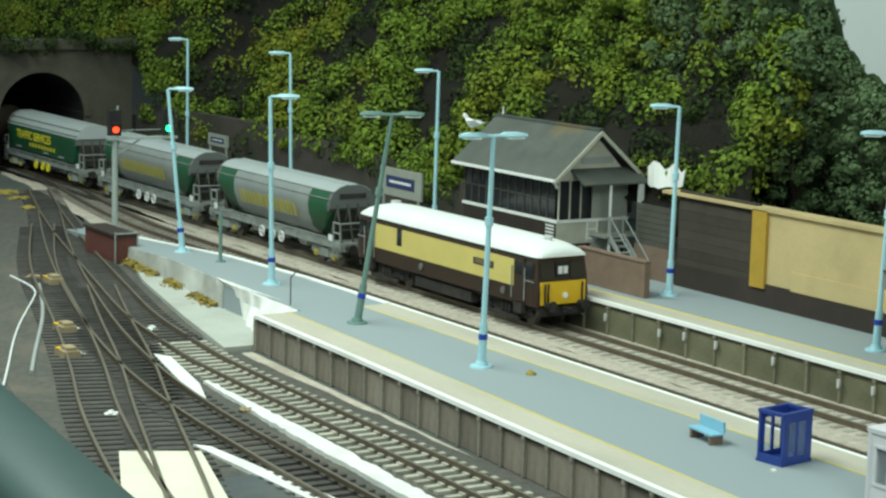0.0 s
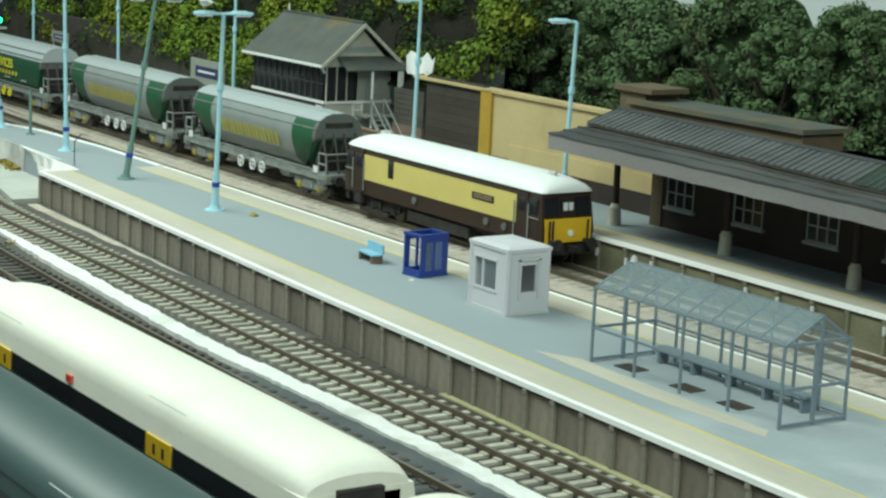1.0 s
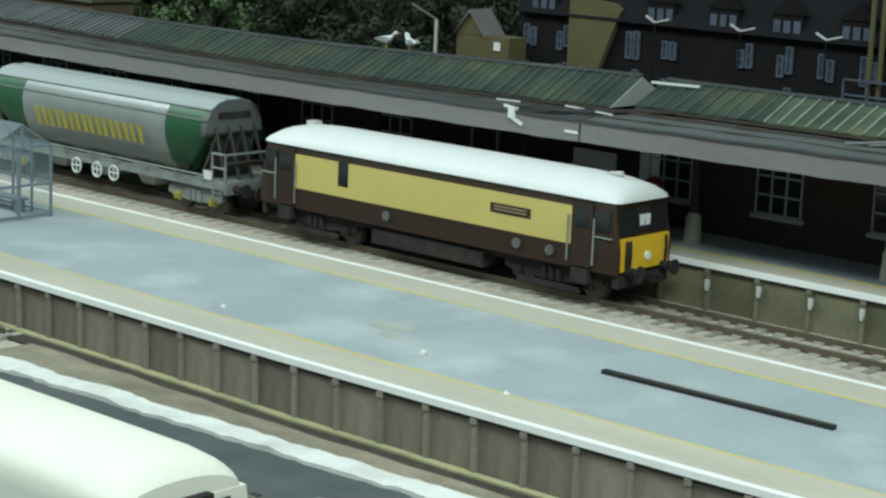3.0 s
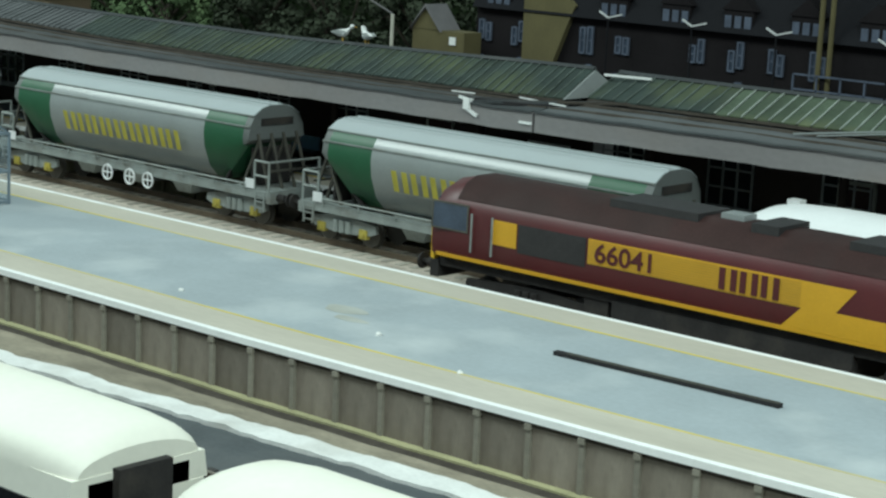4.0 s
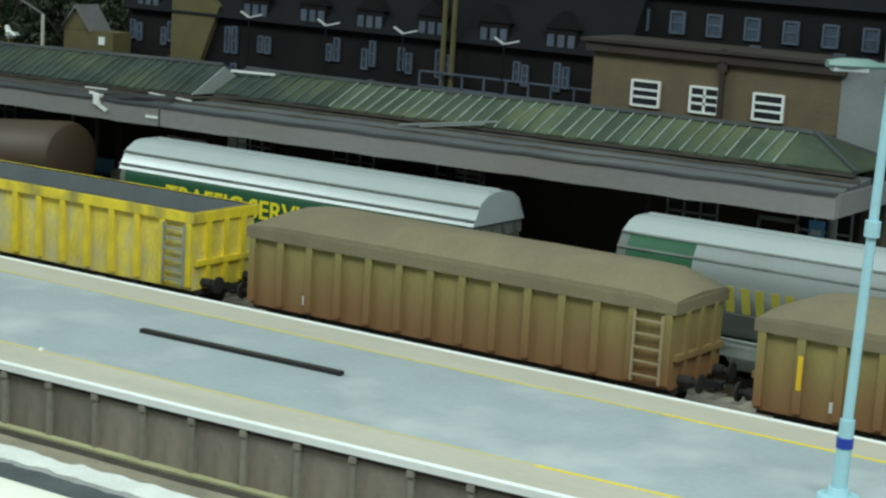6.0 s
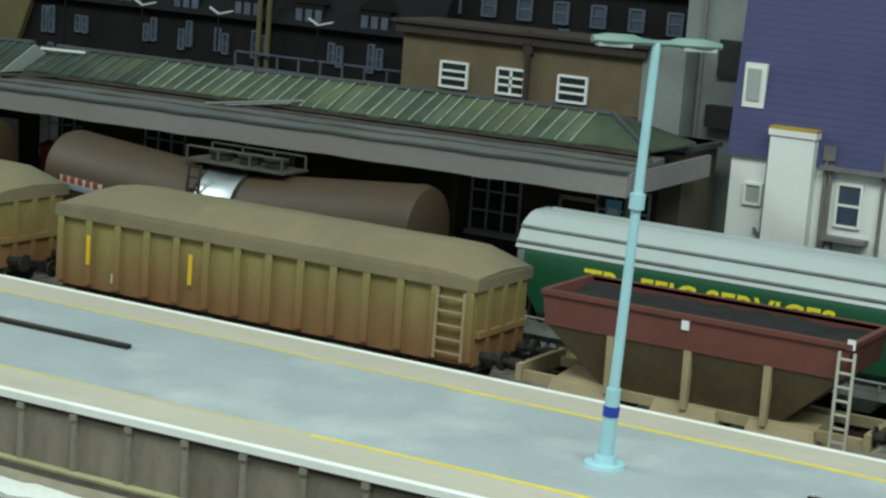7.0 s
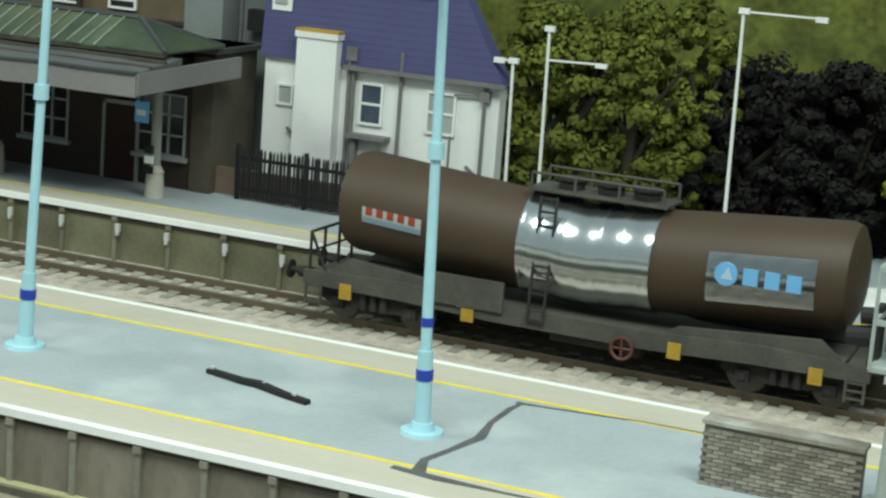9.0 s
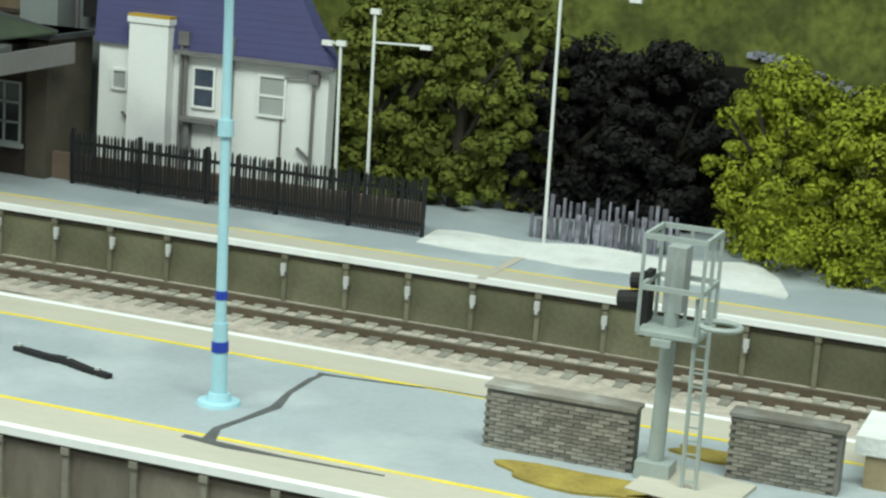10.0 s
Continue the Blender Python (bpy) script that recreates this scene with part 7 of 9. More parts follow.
def bracket_signal(x, y, z):
    r = thing("bracket_signal", (x, y, z), "bracket signal with a red and a green aspect lit", "signal")
    quick("post", lambda bm: (rod(bm, (0, 0, 0), (0, 0, 5.2), 0.17, 0.15, n=12), box(bm, -0.35, 0.35, -0.3, 0.3, 0, 0.25)), "signalgrey", r)
    quick("bracket_arm", lambda bm: (bar(bm, (0, -0.4, 5.2), (0, 3.5, 5.2), 0.5, 0.12), bar(bm, (0, 0, 4.3), (0, 1.4, 5.1), 0.08, 0.08), bar(bm, (-0.25, -0.4, 5.6), (-0.25, 3.5, 5.6), 0.04, 0.04)), "signalgrey", r)
    for py, lens, m in ((0.0, "lit red lamp", "litred"), (3.05, "lit green lamp", "litgreen")):
        quick("signal_head", lambda bm: (box(bm, -0.28, 0.12, py - 0.32, py + 0.32, 5.35, 6.7), box(bm, 0.1, 0.42, py - 0.25, py + 0.25, 5.95, 6.05)), "black", r, bevel=0.04)
        quick("lamp", lambda bm: rod(bm, (0.1, py, 5.68), (0.22, py, 5.68), 0.17, n=14), m, r, lens)
        quick("head_post", lambda bm: rod(bm, (-0.35, py + 0.3, 5.2), (-0.35, py + 0.3, 6.9), 0.05, n=6), "signalgrey", r)
    return r


bracket_signal(-103.9, -3.0, -0.85)
t = thing("brown_hut", (-100.8, -4.6, BED_Z), "low flat brown lineside hut against the ramp", "hut")
quick("wall_block", lambda bm: box(bm, -2.0, 2.2, -0.5, 0.6, 0, 1.35), "bauxite", t, bevel=0.03)
quick("roof_slab", lambda bm: box(bm, -2.1, 2.3, -0.6, 0.7, 1.35, 1.45), "brickdark", t, bevel=0.02)
quick("hand_rail", lambda bm: (rod(bm, (2.3, -0.6, 0), (2.3, -0.6, 1.6), 0.05), rod(bm, (2.3, 0.6, 0), (2.3, 0.6, 1.5), 0.05), rod(bm, (2.3, -0.6, 1.5), (2.3, 0.6, 1.5), 0.05)), "pframe", t)
for x, y in ((-94.4, -10.0), (-83.2, -13.7), (-78.5, -15.4)):
    t = thing("point_motor", (x, y, BED_Z - 0.05), "sand-coloured point motor box beside the track", "point motor", "point motors")
    quick("motor_case", lambda bm: (box(bm, -0.6, 0.5, -0.35, 0.3, 0, 0.32), box(bm, -0.3, 0.4, -0.22, 0.2, 0.32, 0.46)), "sand", t, bevel=0.06)
    boxpart("motor_lid", (-0.55, -0.2, -0.37, 0.1, 0.32, 0.35), "warn", t)
for x, y, w, m, nm, lb in ((-127.8, -0.5, 1.3, "moss", "moss_tuft", "yellow-green moss beside the throat tracks"), (-124.8, -0.8, 1.0, "moss", "moss_tuft", "yellow-green moss beside the throat tracks"), (-120.1, -1.9, 0.8, "moss", "moss_tuft", "yellow-green moss beside the throat tracks"), (-96.3, -10.3, 0.45, "sand", "sand_lump", "sandy lump of scatter on the baseboard"), (-83.6, -13.2, 0.34, "plaster", "plaster_lump", "crumbled white plaster by a point motor"), (-78.9, -14.9, 0.36, "plaster", "plaster_lump", "crumbled white plaster by a point motor"), (-82.3, -10.25, 0.36, "plaster", "plaster_lump", "white plaster lump among the tracks"), (-67.4, -13.2, 0.4, "sand", "sand_lump", "rusty sand lump among the tracks"), (-69.0, -17.5, 0.42, "plaster", "plaster_lump", "white plaster lump beside the siding")):
    t = thing(nm, (x, y, BED_Z - 0.06), lb, "debris", "debris in the throat")
    bm = bmesh.new()
    bmesh.ops.create_icosphere(bm, subdivisions=3, radius=w)
    for v in bm.verts:
        v.co *= 0.7 + 0.6 * noise.noise(v.co * (2.2 / w) + Vector((x, y, 0)))
        v.co.z = max(0, v.co.z * min(0.55, 0.25 / w))
    part("lump", bm, m, t)
for pts, m, lb, wd in (([(-97, -11.2), (-93, -11.3), (-90.2, -12.6), (-84, -15.6), (-76.2, -18.7), (-72, -20.5)], "decalwhite", "loose white cable on the baseboard", 0.05), ([(-94.2, -10.8), (-87.3, -13.1), (-80, -16.2), (-75.8, -17.9)], "greyrender", "flat grey cable strip on the baseboard", 0.09)):
    t = thing("loose_cable", (0, 0, 0), lb, "cable", "loose cables")
    line = resample(pts, 0.8)
    quick("cable", lambda bm: [rod(bm, (a.x, a.y, BED_Z + 0.02), (b.x, b.y, BED_Z + 0.02), wd, n=6) for a, b in zip(line, line[1:])], m, t)


# ---- signal box, boards and walls at the left ----
def signal_box(x0, x1, y0, y1):
    r = thing("signal_box", (x0, y0, 0), "old timber signal box with slate roof, white bargeboards and steps", "signal box")
    L, W = x1 - x0, y1 - y0
    f, e, ri = 1.75, 4.45, 6.5
    quick("brick_base", lambda bm: box(bm, 0.1, L - 0.15, 0.1, W - 0.1, 0, f), "brickdark", r)
    quick("corner_panel", lambda bm: box(bm, L - 0.2, L + 0.02, -0.02, W * 0.55, f - 0.45, f + 0.65), "cream_wood", r)
    quick("white_base_panel", lambda bm: box(bm, L - 0.85, L - 0.18, -0.03, 0.1, f - 0.35, f + 0.55), "render", r)
    quick("sill_band", lambda bm: (box(bm, -0.06, L + 0.06, -0.08, 0.05, f + 0.55, f + 0.68), box(bm, L - 0.05, L + 0.07, 0.05, W, f + 0.55, f + 0.68)), "render", r)
    for k in range(14):
        boxpart("weatherboard", (0, L, -0.02 - 0.02 * (k % 2), 0.08, f + 0.08 * k - 0.6, f + 0.08 * k - 0.53), "brickdark", r)
    # solid black block stands in for the unlit room behind the windows
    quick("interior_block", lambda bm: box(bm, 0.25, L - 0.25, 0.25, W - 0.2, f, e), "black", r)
    for k in range(6):
        xa = 0.08 + k * (L - 0.2) / 6
        xb = xa + (L - 0.2) / 6 - 0.10
        p = quick("window", lambda bm: box(bm, xa, xb, 0.02, 0.07, f + 0.70, e - 0.18), "window", r, "dusty dark glazing")
        quick("frame", lambda bm: [box(bm, *q) for q in ((xa - 0.05, xa, -0.03, 0.08, f + 0.68, e - 0.12), (xa, xb, -0.03, 0.06, e - 0.2, e - 0.12), ((xa + xb) / 2 - 0.025, (xa + xb) / 2 + 0.025, -0.02, 0.06, f + 0.7, e - 0.2), (xa, xb, -0.02, 0.06, f + 1.55, f + 1.6))], "tframe", p)
    for k in range(3):
        ya = 0.1 + k * 0.62
        p = quick("window", lambda bm: box(bm, L - 0.05, L + 0.01, ya, ya + 0.52, f + 0.70, e - 0.18), "window", r)
        quick("frame", lambda bm: [box(bm, *q) for q in ((L - 0.02, L + 0.05, ya - 0.06, ya, f + 0.66, e - 0.12), (L - 0.02, L + 0.05, ya, ya + 0.52, e - 0.2, e - 0.12))], "cream_wood", p)
    quick("end_wall", lambda bm: (plate(bm, [(0, 0)] * 0 + [(L - 0.08, e - 0.15), (L + 0.01, e - 0.15), (L + 0.01, e), (L - 0.08, e)], 0, W), loft(bm, [[(x, 0.05, e - 0.1), (x, W - 0.05, e - 0.1), (x, W / 2, ri - 0.15)] for x in (L - 0.1, L)])), "cream_wood", r, "weathered cream gable boarding")
    quick("end_wall_lower", lambda bm: box(bm, L - 0.1, L, 2.0, W - 0.05, 0.9, e - 0.1), "greywood", r)
    for s in (0, 1):
        ya, yb = (-0.5, W / 2) if s == 0 else (W + 0.5, W / 2)
        quick("roof_slope", lambda bm: loft(bm, [[(x, ya, e - 0.12), (x, yb, ri), (x, yb, ri + 0.09), (x, ya, e - 0.03)] for x in (-0.35, L + 0.45)]), "slate", r, "mossy slate roof")
        quick("bargeboard", lambda bm: loft(bm, [[(x, ya, e - 0.30), (x, yb, ri - 0.16), (x, yb, ri + 0.06), (x, ya, e - 0.06)] for x in (L + 0.46, L + 0.54)]), "cream_wood", r, "off-white bargeboard")
    quick("ridge_tile", lambda bm: bar(bm, (-0.35, W / 2, ri + 0.1), (L + 0.45, W / 2, ri + 0.1), 0.22, 0.12), "slate", r)
    quick("gutter", lambda bm: (bar(bm, (-0.35, -0.54, e - 0.12), (L + 0.5, -0.54, e - 0.12), 0.13, 0.13), bar(bm, (L + 0.35, -0.5, e - 0.12), (L + 0.1, -0.1, e - 0.5), 0.1, 0.1)), "render", r)
    quick("porch_roof", lambda bm: (loft(bm, [[(L + 0.0, y, e + 0.25), (L + 1.1, y, e - 0.35), (L + 1.1, y, e - 0.28), (L, y, e + 0.34)] for y in (0.7, W + 0.3)]),), "slate", r)
    quick("porch_post", lambda bm: (rod(bm, (L + 1.0, 2.3, 0.7), (L + 1.0, 2.3, e - 0.35), 0.07), box(bm, L + 0.95, L + 1.05, W - 0.2, W + 0.1, f, e - 0.3)), "render", r)
    quick("door", lambda bm: box(bm, L, L + 0.06, 2.5, 3.2, f, f + 1.9), "greywood", r)
    quick("name_board", lambda bm: box(bm, L + 0.01, L + 0.05, 1.3, 3.1, e + 0.55, e + 0.85), "greyrender", r, "pale name board, illegible")
    quick("landing", lambda bm: box(bm, L, L + 1.2, 1.9, W + 0.2, f - 0.1, f), "greywood", r)
    quick("small_window", lambda bm: [box(bm, *q) for q in ((L + 0.0, L + 0.06, 1.75, 2.3, f - 0.3, f - 0.2), (L, L + 0.06, 1.75, 2.3, f + 0.15, f + 0.22), (L, L + 0.06, 1.75, 2.3, f + 0.5, f + 0.6), (L, L + 0.06, 1.7, 1.78, f - 0.3, f + 0.6), (L, L + 0.06, 2.26, 2.34, f - 0.3, f + 0.6))], "render", r)
    for yy in (2.2, 3.0):
        quick("stair_stringer", lambda bm: bar(bm, (L + 1.1, yy, f), (L + 3.2, yy - 0.1, 0.0), 0.08, 0.2), "greyrender", r)
        quick("stair_rail", lambda bm: (bar(bm, (L + 1.1, yy, f + 0.9), (L + 3.2, yy - 0.1, 0.9), 0.05, 0.05), bar(bm, (L + 1.1, yy, f), (L + 1.1, yy, f + 0.9), 0.05, 0.05), bar(bm, (L + 3.2, yy - 0.1, 0), (L + 3.2, yy - 0.1, 0.9), 0.05, 0.05)), "greyrender", r)
    for k in range(7):
        boxpart("stair_tread", (L + 1.2 + 0.28 * k, L + 1.45 + 0.28 * k, 2.15, 3.05, f - 0.24 * (k + 1), f - 0.24 * (k + 1) + 0.05), "greywood", r)
    quick("finial", lambda bm: rod(bm, (0.2, W / 2, ri), (0.2, W / 2, ri + 0.55), 0.06, 0.03), "render", r)
    return r


signal_box(-88.1, -80.2, 8.9, 13.0)


def gull(x, y, z, rz):
    r = thing("gull", (x, y, z), "small white model gull perched above the station", "gull", "gulls", rz=rz)
    quick("body", lambda bm: loft(bm, [[(d, w * math.cos(a), zc + w * 0.9 * math.sin(a)) for a in np.linspace(0, 6.28, 9)[:-1]] for d, w, zc in ((-0.42, 0.03, 0.36), (-0.2, 0.12, 0.33), (0.05, 0.17, 0.33), (0.2, 0.11, 0.42), (0.28, 0.10, 0.56), (0.36, 0.08, 0.60), (0.42, 0.03, 0.59))]), "gull", r, smooth=True)
    for s in (-1, 1):
        quick("wing", lambda bm: plate(bm, [(-0.45, 0.36), (0.1, 0.28), (0.12, 0.42), (-0.2, 0.46)], s * 0.14 - 0.02, s * 0.14 + 0.02), "greyrender", r)
        quick("leg", lambda bm: rod(bm, (0, s * 0.06, 0), (0, s * 0.06, 0.2), 0.02, n=5), "beak", r)
    quick("beak", lambda bm: rod(bm, (0.42, 0, 0.585), (0.54, 0, 0.56), 0.025, 0.005, n=5), "beak", r)
    return r


gull(-64.34, -6.2, 8.31, 200)
gull(-27.9, 9.2, 4.78, 30)
gull(-26.7, 9.2, 4.78, 160)
t = thing("low_wall", (-75.4, 8.6, 0), "dull pink low wall beside the signal box steps", "wall")
quick("wall_panel", lambda bm: box(bm, -2.4, 2.4, -0.15, 0.15, 0, 1.55), "pinkbrick", t, bevel=0.03)
quick("coping", lambda bm: box(bm, -2.45, 2.45, -0.2, 0.2, 1.55, 1.62), "pinkbrick", t, bevel=0.02)
t = thing("grey_screen", (-76.6, 12.0, 0), "grey board screen behind the steps", "screen")
for k in range(7):
    boxpart("screen_board", (-1.6, 1.2, -0.05, 0.05, 1.5 + 0.27 * k, 1.75 + 0.27 * k), "tframe", t)
quick("screen_base", lambda bm: box(bm, -1.6, 1.2, -0.1, 0.1, 0, 1.5), "pinkbrick", t)
t = thing("paper_scrap", (-77.5, 13.0, 3.7), "crumpled white paper scrap on top of the wall", "paper")
quick("paper", lambda bm: loft(bm, [[(x, 0.1 * math.sin(3 * x), z0), (x, 0.1 * math.sin(3 * x) + 0.05, z0), (x, 0.2 + 0.1 * math.cos(2 * x), 1.35 + 0.2 * math.sin(5 * x)), (x, 0.15 + 0.1 * math.cos(2 * x), 1.35 + 0.2 * math.sin(5 * x))] for x, z0 in zip(np.linspace(-1.4, 1.3, 9), (0.4, 0.3, 0.35, 0.3, 0.4, 0.45, 0.4, 0.5, 0.6))]), "render", t)
for x, y, w, h, z in ((-96.5, 10.3, 4.3, 1.5, 1.5), (-119.8, 10.6, 2.8, 0.75, 2.0)):
    t = thing("station_sign", (x, y, 0), "pale wooden station sign with a navy panel, illegible", "sign", "station signs")
    boxpart("board", (-w / 2, w / 2, -0.06, 0.06, z, z + h), "greywood", t, bevel=0.02)
    boxpart("panel", (-w * 0.34, w * 0.34, -0.08, -0.06, z + h * 0.3, z + h * 0.72), "signblue", t)
    boxpart("letter_bar", (-w * 0.26, w * 0.26, -0.09, -0.08, z + h * 0.47, z + h * 0.56), "decalwhite", t)
    for s in (-1, 1):
        boxpart("post", (s * w * 0.42 - 0.07, s * w * 0.42 + 0.07, -0.05, 0.05, 0 if x > -112 else -1.4, z), "greywood", t)

# long wall behind the station platform
wall = thing("wall_north", (0, 0, 0), "long tan rendered wall with dark boarded bay and ochre pilaster", "wall", kind="structure")
for k in range(10):
    boxpart("board", (-75.2, -70.1, 12.0, 12.3, 0.43 * k, 0.43 * k + 0.42), "darkbrown", wall)
quick("pilaster", lambda bm: (box(bm, -70.1, -69.2, 11.8, 12.4, 0.8, 4.1),), "ochrepaint", wall, "ochre pilaster", bevel=0.03)
quick("render_panel", lambda bm: box(bm, -69.2, -54.5, 11.95, 12.4, 1.0, 4.05), "tan", wall, "tan rendered panel", bevel=0.08)
quick("plinth", lambda bm: box(bm, -75.2, -54.5, 11.9, 12.45, 0, 0.98), "brickdark", wall, "dull red-brown plinth")
quick("lower_panel", lambda bm: box(bm, -67.6, -54.5, 11.86, 11.95, 0.95, 1.75), "tan", wall)
quick("coping", lambda bm: box(bm, -76.2, -54.5, 11.8, 12.6, 4.06, 4.2), "tan", wall, bevel=0.03)
boxpart("notice", (-57.6, -57.1, 11.80, 11.86, 2.2, 2.8), "black", wall)


# ---- station building and canopy ----
CF, CB = 5.55, 10.6  # canopy front and building face
station = thing("station_building", (0, 0, 0), "long sooty brick station building under the canopy", "building")
quick("wall", lambda bm: box(bm, -55.2, 6.2, CB, CB + 2.4, 0, 4.3), "brickdark", station, "sooty brick wall")
for k, x in enumerate(np.arange(-53.5, 5.0, 4.15)):
    if k in (7, 8, 12):
        continue
    w = quick("window", lambda bm: box(bm, x - 0.8, x + 0.8, CB - 0.03, CB + 0.03, 1.0, 2.75), "window", station)
    quick("frame", lambda bm: [box(bm, *q) for q in [(x - 0.85, x + 0.85, CB - 0.07, CB - 0.02, z, z + 0.06) for z in (0.95, 1.55, 2.15, 2.75)] + [(xx - 0.035, xx + 0.035, CB - 0.07, CB - 0.02, 1.0, 2.75) for xx in (x - 0.82, x - 0.27, x + 0.27, x + 0.82)]], "greyrender", w)
    quick("sill", lambda bm: box(bm, x - 0.95, x + 0.95, CB - 0.16, CB, 0.82, 0.95), "greyrender", w)
for x in (-24.2, -7.5, 3.2):
    d = quick("door", lambda bm: box(bm, x - 0.55, x + 0.55, CB - 0.05, CB + 0.02, 0, 2.3), "maroonroof", station, "dark door")
    quick("door_frame", lambda bm: [box(bm, *q) for q in ((x - 0.65, x - 0.55, CB - 0.09, CB, 0, 2.4), (x + 0.55, x + 0.65, CB - 0.09, CB, 0, 2.4), (x - 0.65, x + 0.65, CB - 0.09, CB, 2.3, 2.42))], "greywood", d)
quick("pale_panel", lambda bm: box(bm, -17.4, -16.6, CB - 0.06, CB - 0.0, 1.0, 2.9), "render", station)
quick("poster", lambda bm: box(bm, -20.2, -18.4, CB - 0.06, CB, 1.1, 2.1), "render", station, "faded poster")
for x in (-55.0, 6.0):
    quick("quoin", lambda bm: box(bm, x - 0.35, x + 0.35, CB - 0.08, CB + 2.4, 0, 4.3), "brick" if x < 0 else "quoinbrown", station)
# parapet and chimney over the left end
quick("parapet", lambda bm: (box(bm, -57.2, -46.5, 10.4, 12.6, 3.9, 5.0),), "brick", station, "brown brick parapet", bevel=0.04)
quick("parapet_coping", lambda bm: box(bm, -57.0, -46.3, 10.2, 12.8, 5.0, 5.2), "slate", station, bevel=0.03)
quick("chimney", lambda bm: (box(bm, -57.9, -56.2, 10.6, 12.3, 4.0, 5.5), box(bm, -58.1, -55.6, 10.4, 12.5, 5.5, 5.72)), "brick", station, "squat brick chimney", bevel=0.03)

canopy = thing("platform_canopy", (0, 0, 0), "long grey platform canopy with mossy ridge-and-furrow glazing", "canopy")


def sag(x):
    """Height of the valance top along the sagging canopy."""
    return float(np.interp(x, (-56, -46, -37, -28, -17.7, -9, -2, 7), (3.96, 3.86, 3.77, 3.76, 3.79, 3.87, 3.94, 4.0))) + 0.012 * math.sin(x * 1.9) + 0.008 * math.sin(x * 4.3)


def eave(x):
    return float(np.interp(x, (-56, -46, -39, -30, -19, -16.3, -15.6, -8, 6.6), (4.36, 4.2, 4.02, 3.92, 4.03, 4.08, 4.22, 4.27, 4.36)))


def ridge(x):
    return float(np.interp(x, (-56, -41, -31, -23, -16.8, -15, -8.5, -3, 6), (4.88, 4.68, 4.66, 4.81, 4.95, 4.92, 4.95, 5.04, 5.08)))


for xa, xb in ((-56.1, -16.1), (-16.0, 6.9)):
    xs = np.linspace(xa, xb, int((xb - xa) / 0.8))
    quick("valance", lambda bm: loft(bm, [[(x, CF - 0.06, sag(x) - 0.62), (x, CF + 0.06, sag(x) - 0.62), (x, CF + 0.06, sag(x)), (x, CF - 0.06, sag(x))] for x in xs]), "valance", canopy, "grey-pink boarded valance")
    quick("valance_cap", lambda bm: loft(bm, [[(x, CF - 0.12, sag(x)), (x, CF + 0.16, sag(x)), (x, CF + 0.16, sag(x) + 0.05), (x, CF - 0.12, sag(x) + 0.05)] for x in xs]), "lead", canopy)
    wave = lambda x, k: 0.035 * noise.noise(Vector((x * 0.7, k, 0))) + 0.015 * noise.noise(Vector((x * 2.6, k, 3)))
    quick("felt_roof", lambda bm: loft(bm, [[(x, CF, sag(x) - 0.1), (x, 7.8, eave(x) - 0.3), (x, 7.8, eave(x) - 0.10 + wave(x, 1)), (x, 7.0, 0.3 * sag(x) + 0.7 * eave(x) - 0.08 + wave(x, 4)), (x, 6.3, 0.65 * sag(x) + 0.35 * eave(x) + wave(x, 7)), (x, CF + 0.1, sag(x) + 0.02)] for x in xs]), "lead" if xa < -20 else "leadpale", canopy, "lead-grey felt roof, rippled and worn", smooth=True)
    for y, h in ((6.25, 0.03), (7.0, -0.02)):
        quick("felt_seam", lambda bm: loft(bm, [[(x, y + dy + 0.05 * math.sin(x * 0.5), (sag(x) * (7.4 - y) + eave(x) * (y - CF)) / (7.4 - CF) - 0.05 + dz + h + wave(x, 5)) for dy, dz in ((-0.05, -0.05), (0.05, -0.05), (0.03, 0.04), (-0.03, 0.04))] for x in xs]), "lip", canopy)
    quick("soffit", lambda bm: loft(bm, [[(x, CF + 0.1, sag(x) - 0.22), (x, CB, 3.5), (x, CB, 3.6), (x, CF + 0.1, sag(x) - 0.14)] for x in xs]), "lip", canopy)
quick("end_valance", lambda bm: loft(bm, [[(6.85, CF, 3.42), (6.97, CF, 3.42), (6.97, CF, 4.02), (6.85, CF, 4.02)], [(6.85, 11.0, 3.5), (6.97, 11.0, 3.5), (6.97, 11.0, 4.1), (6.85, 11.0, 4.1)]]), "valance", canopy)
quick("end_valance", lambda bm: box(bm, -56.2, -56.08, CF, 10.4, 3.42, 4.02), "valance", canopy)
quick("rear_roof", lambda bm: box(bm, -46.4, 6.5, 10.4, 13.0, 4.15, 4.3), "lead", canopy)


